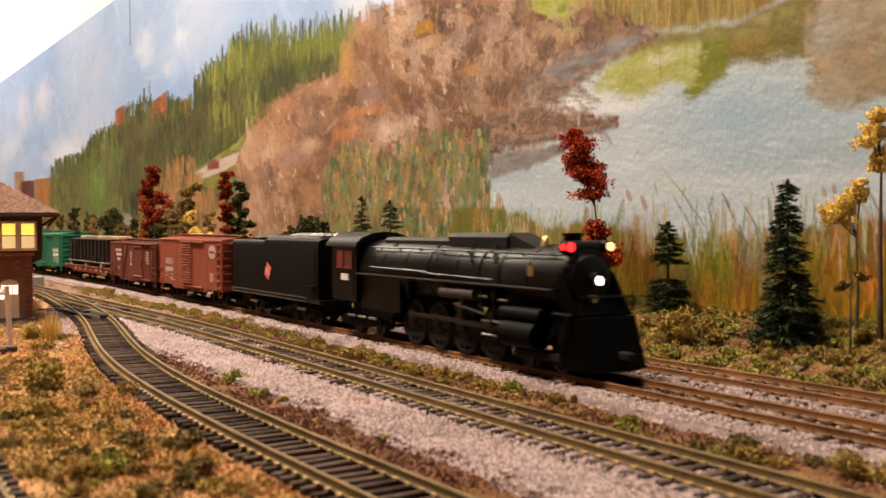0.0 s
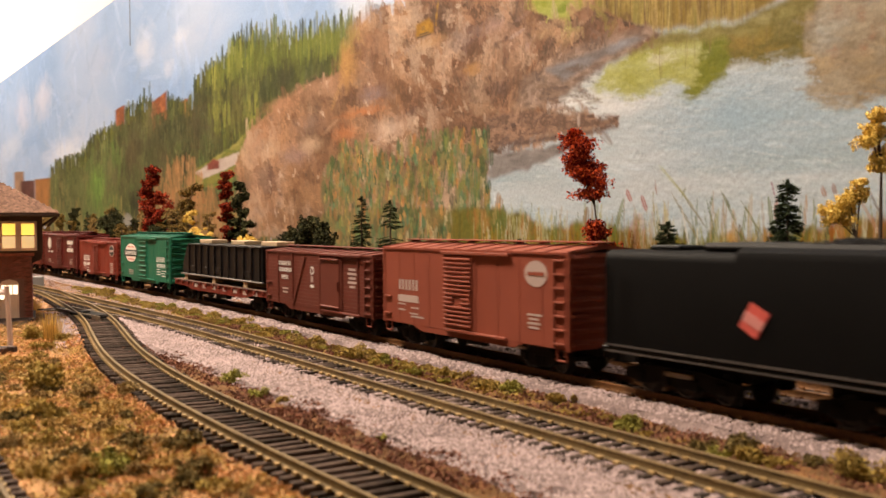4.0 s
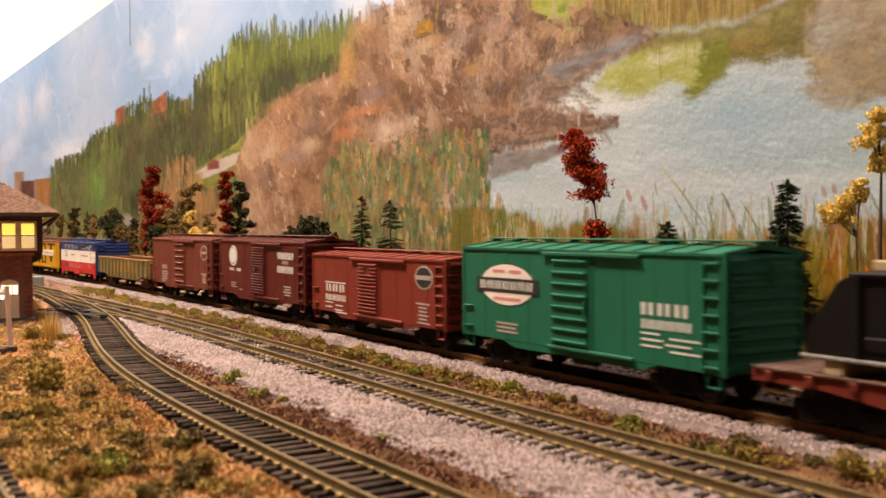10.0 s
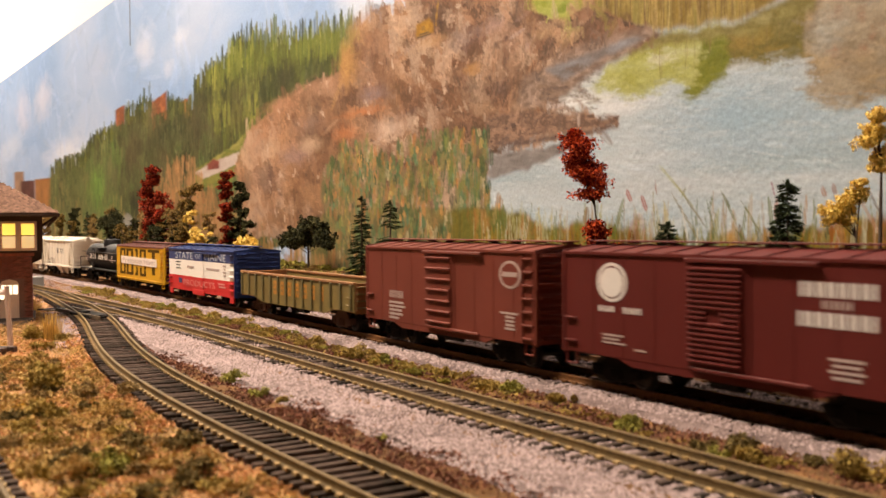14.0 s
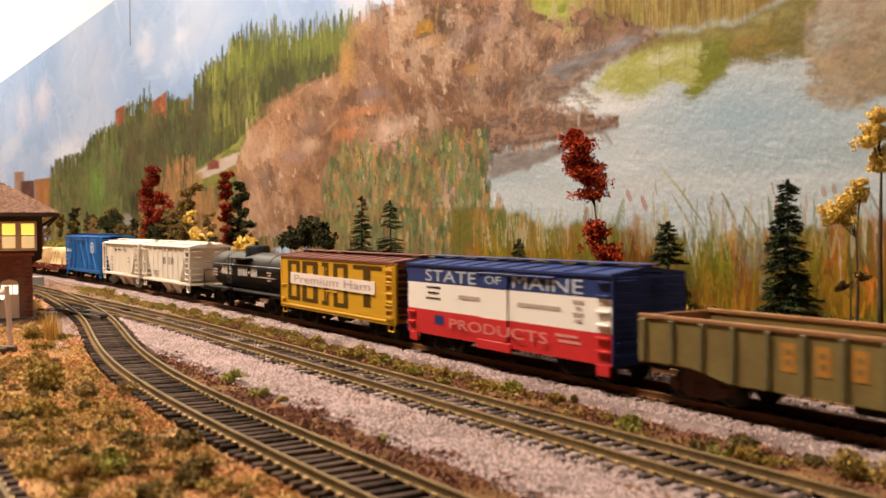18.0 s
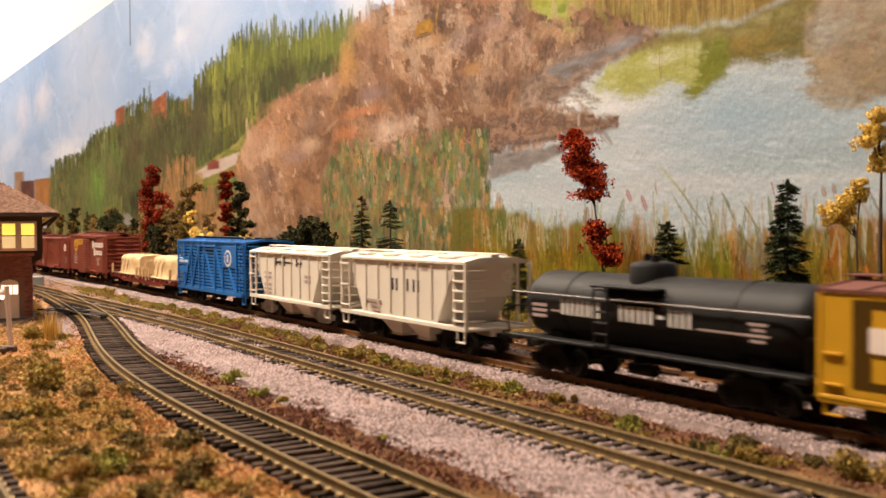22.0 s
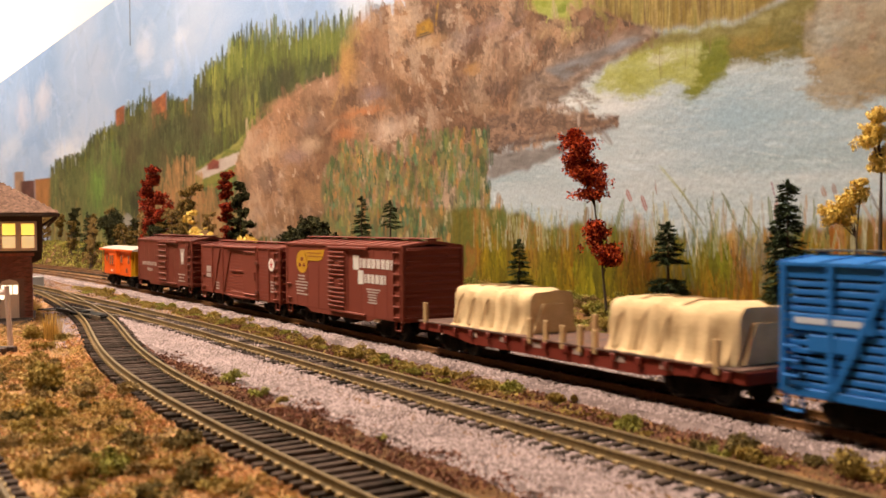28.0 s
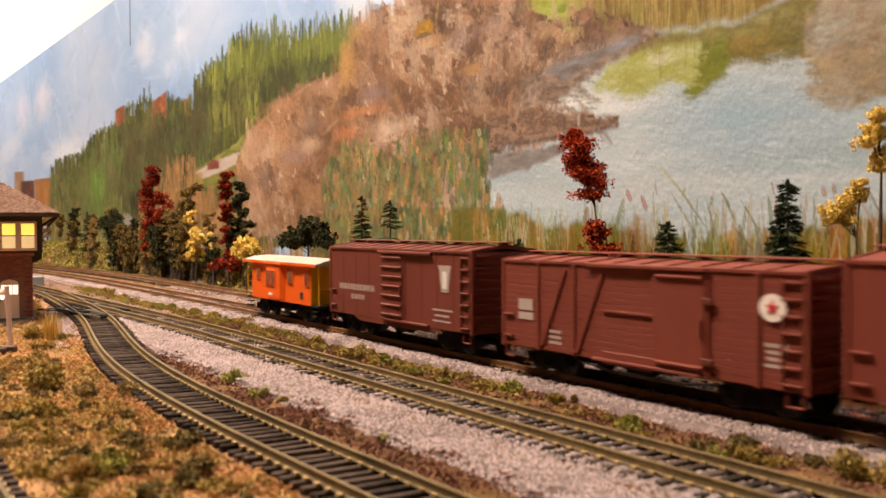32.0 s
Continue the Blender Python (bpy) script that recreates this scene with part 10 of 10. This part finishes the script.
# turnout: dark crossing block, guard rails and throw bar
turnout = thing("turnout_crossing", "dark turnout crossing block with guard rails", "turnout", at=put(-108, float(curve_smooth(-108)), 0, 5.5))
part("crossing_block", Geo().box(-24, 14, -7.2, 7.2, -2.6, -0.5, 0.4).box(-16, -8, -5, 1, -0.5, 0.5, 0.3), M_UNDER, turnout)
part("block_lip", Geo().box(14, 16, -7.2, 7.2, -2.6, -1.2, 0.3), M_UNDER, turnout)
part("guard_rail", Geo().box(-60, 30, -5.9, -5.1, -2.5, -0.1, 0.1), M_DULL, turnout)
part("guard_rail", Geo().box(-60, 30, 5.1, 5.9, -2.5, -0.1, 0.1), M_DULL, turnout)
part("throw_rod", Geo().rod((-64, -12, -1.6), (-40, 14, -1.6), 0.5, 6), M_DULL, turnout)
part("throw_bar", Geo().box(-74, -72, -14, 12, -2.4, -1.4, 0.1), M_UNDER, turnout)
solid("switch_machine", Geo().box(-8, 8, -1.5, 1.5, -2, 1.4, 0.4), M_UNDER, "long dark switch machine beside the rails", "switch machine", at=put(-144, 70.1, -2.5))


def motions():
    """The train rolls by at an even pace, its wheels and rods turning."""
    for car, mid, wheelbase in TRAIN:
        walk(car, [(t, car_pose(mid + SPEED * (t - 20), wheelbase)) for t in range(33)])
    done = {}
    for wheel, x, r in WHEELS:
        key = (x, r)
        if key in done:
            first = done[key].animation_data
            wheel.rotation_mode = "QUATERNION"
            keys = wheel.animation_data_create()
            keys.action, keys.action_slot = first.action, first.action_slot
            continue
        done[key] = wheel
        n = 2 if r < 6 else 3
        walk(wheel, [(i * n / 30, mmpose(x, 0, r, 0, math.degrees(SPEED * i * n / 30 / r) % 360, 0)) for i in range(960 // n + 1)])
    for rod, kind in RODS:
        rows = []
        for i in range(321):
            a = SPEED * i * 0.1 / DR
            cx, cz = 4.0 * math.sin(a), DR + 4.0 * math.cos(a)
            if kind == "side":
                rows.append((i * 0.1, mmpose(cx, 0, cz)))
            else:
                rows.append((i * 0.1, mmpose(10.5 + cx, 0, cz, 0, -math.degrees(math.atan2(13.4 - cz, 44)), 0)))
        walk(rod, rows)


motions()
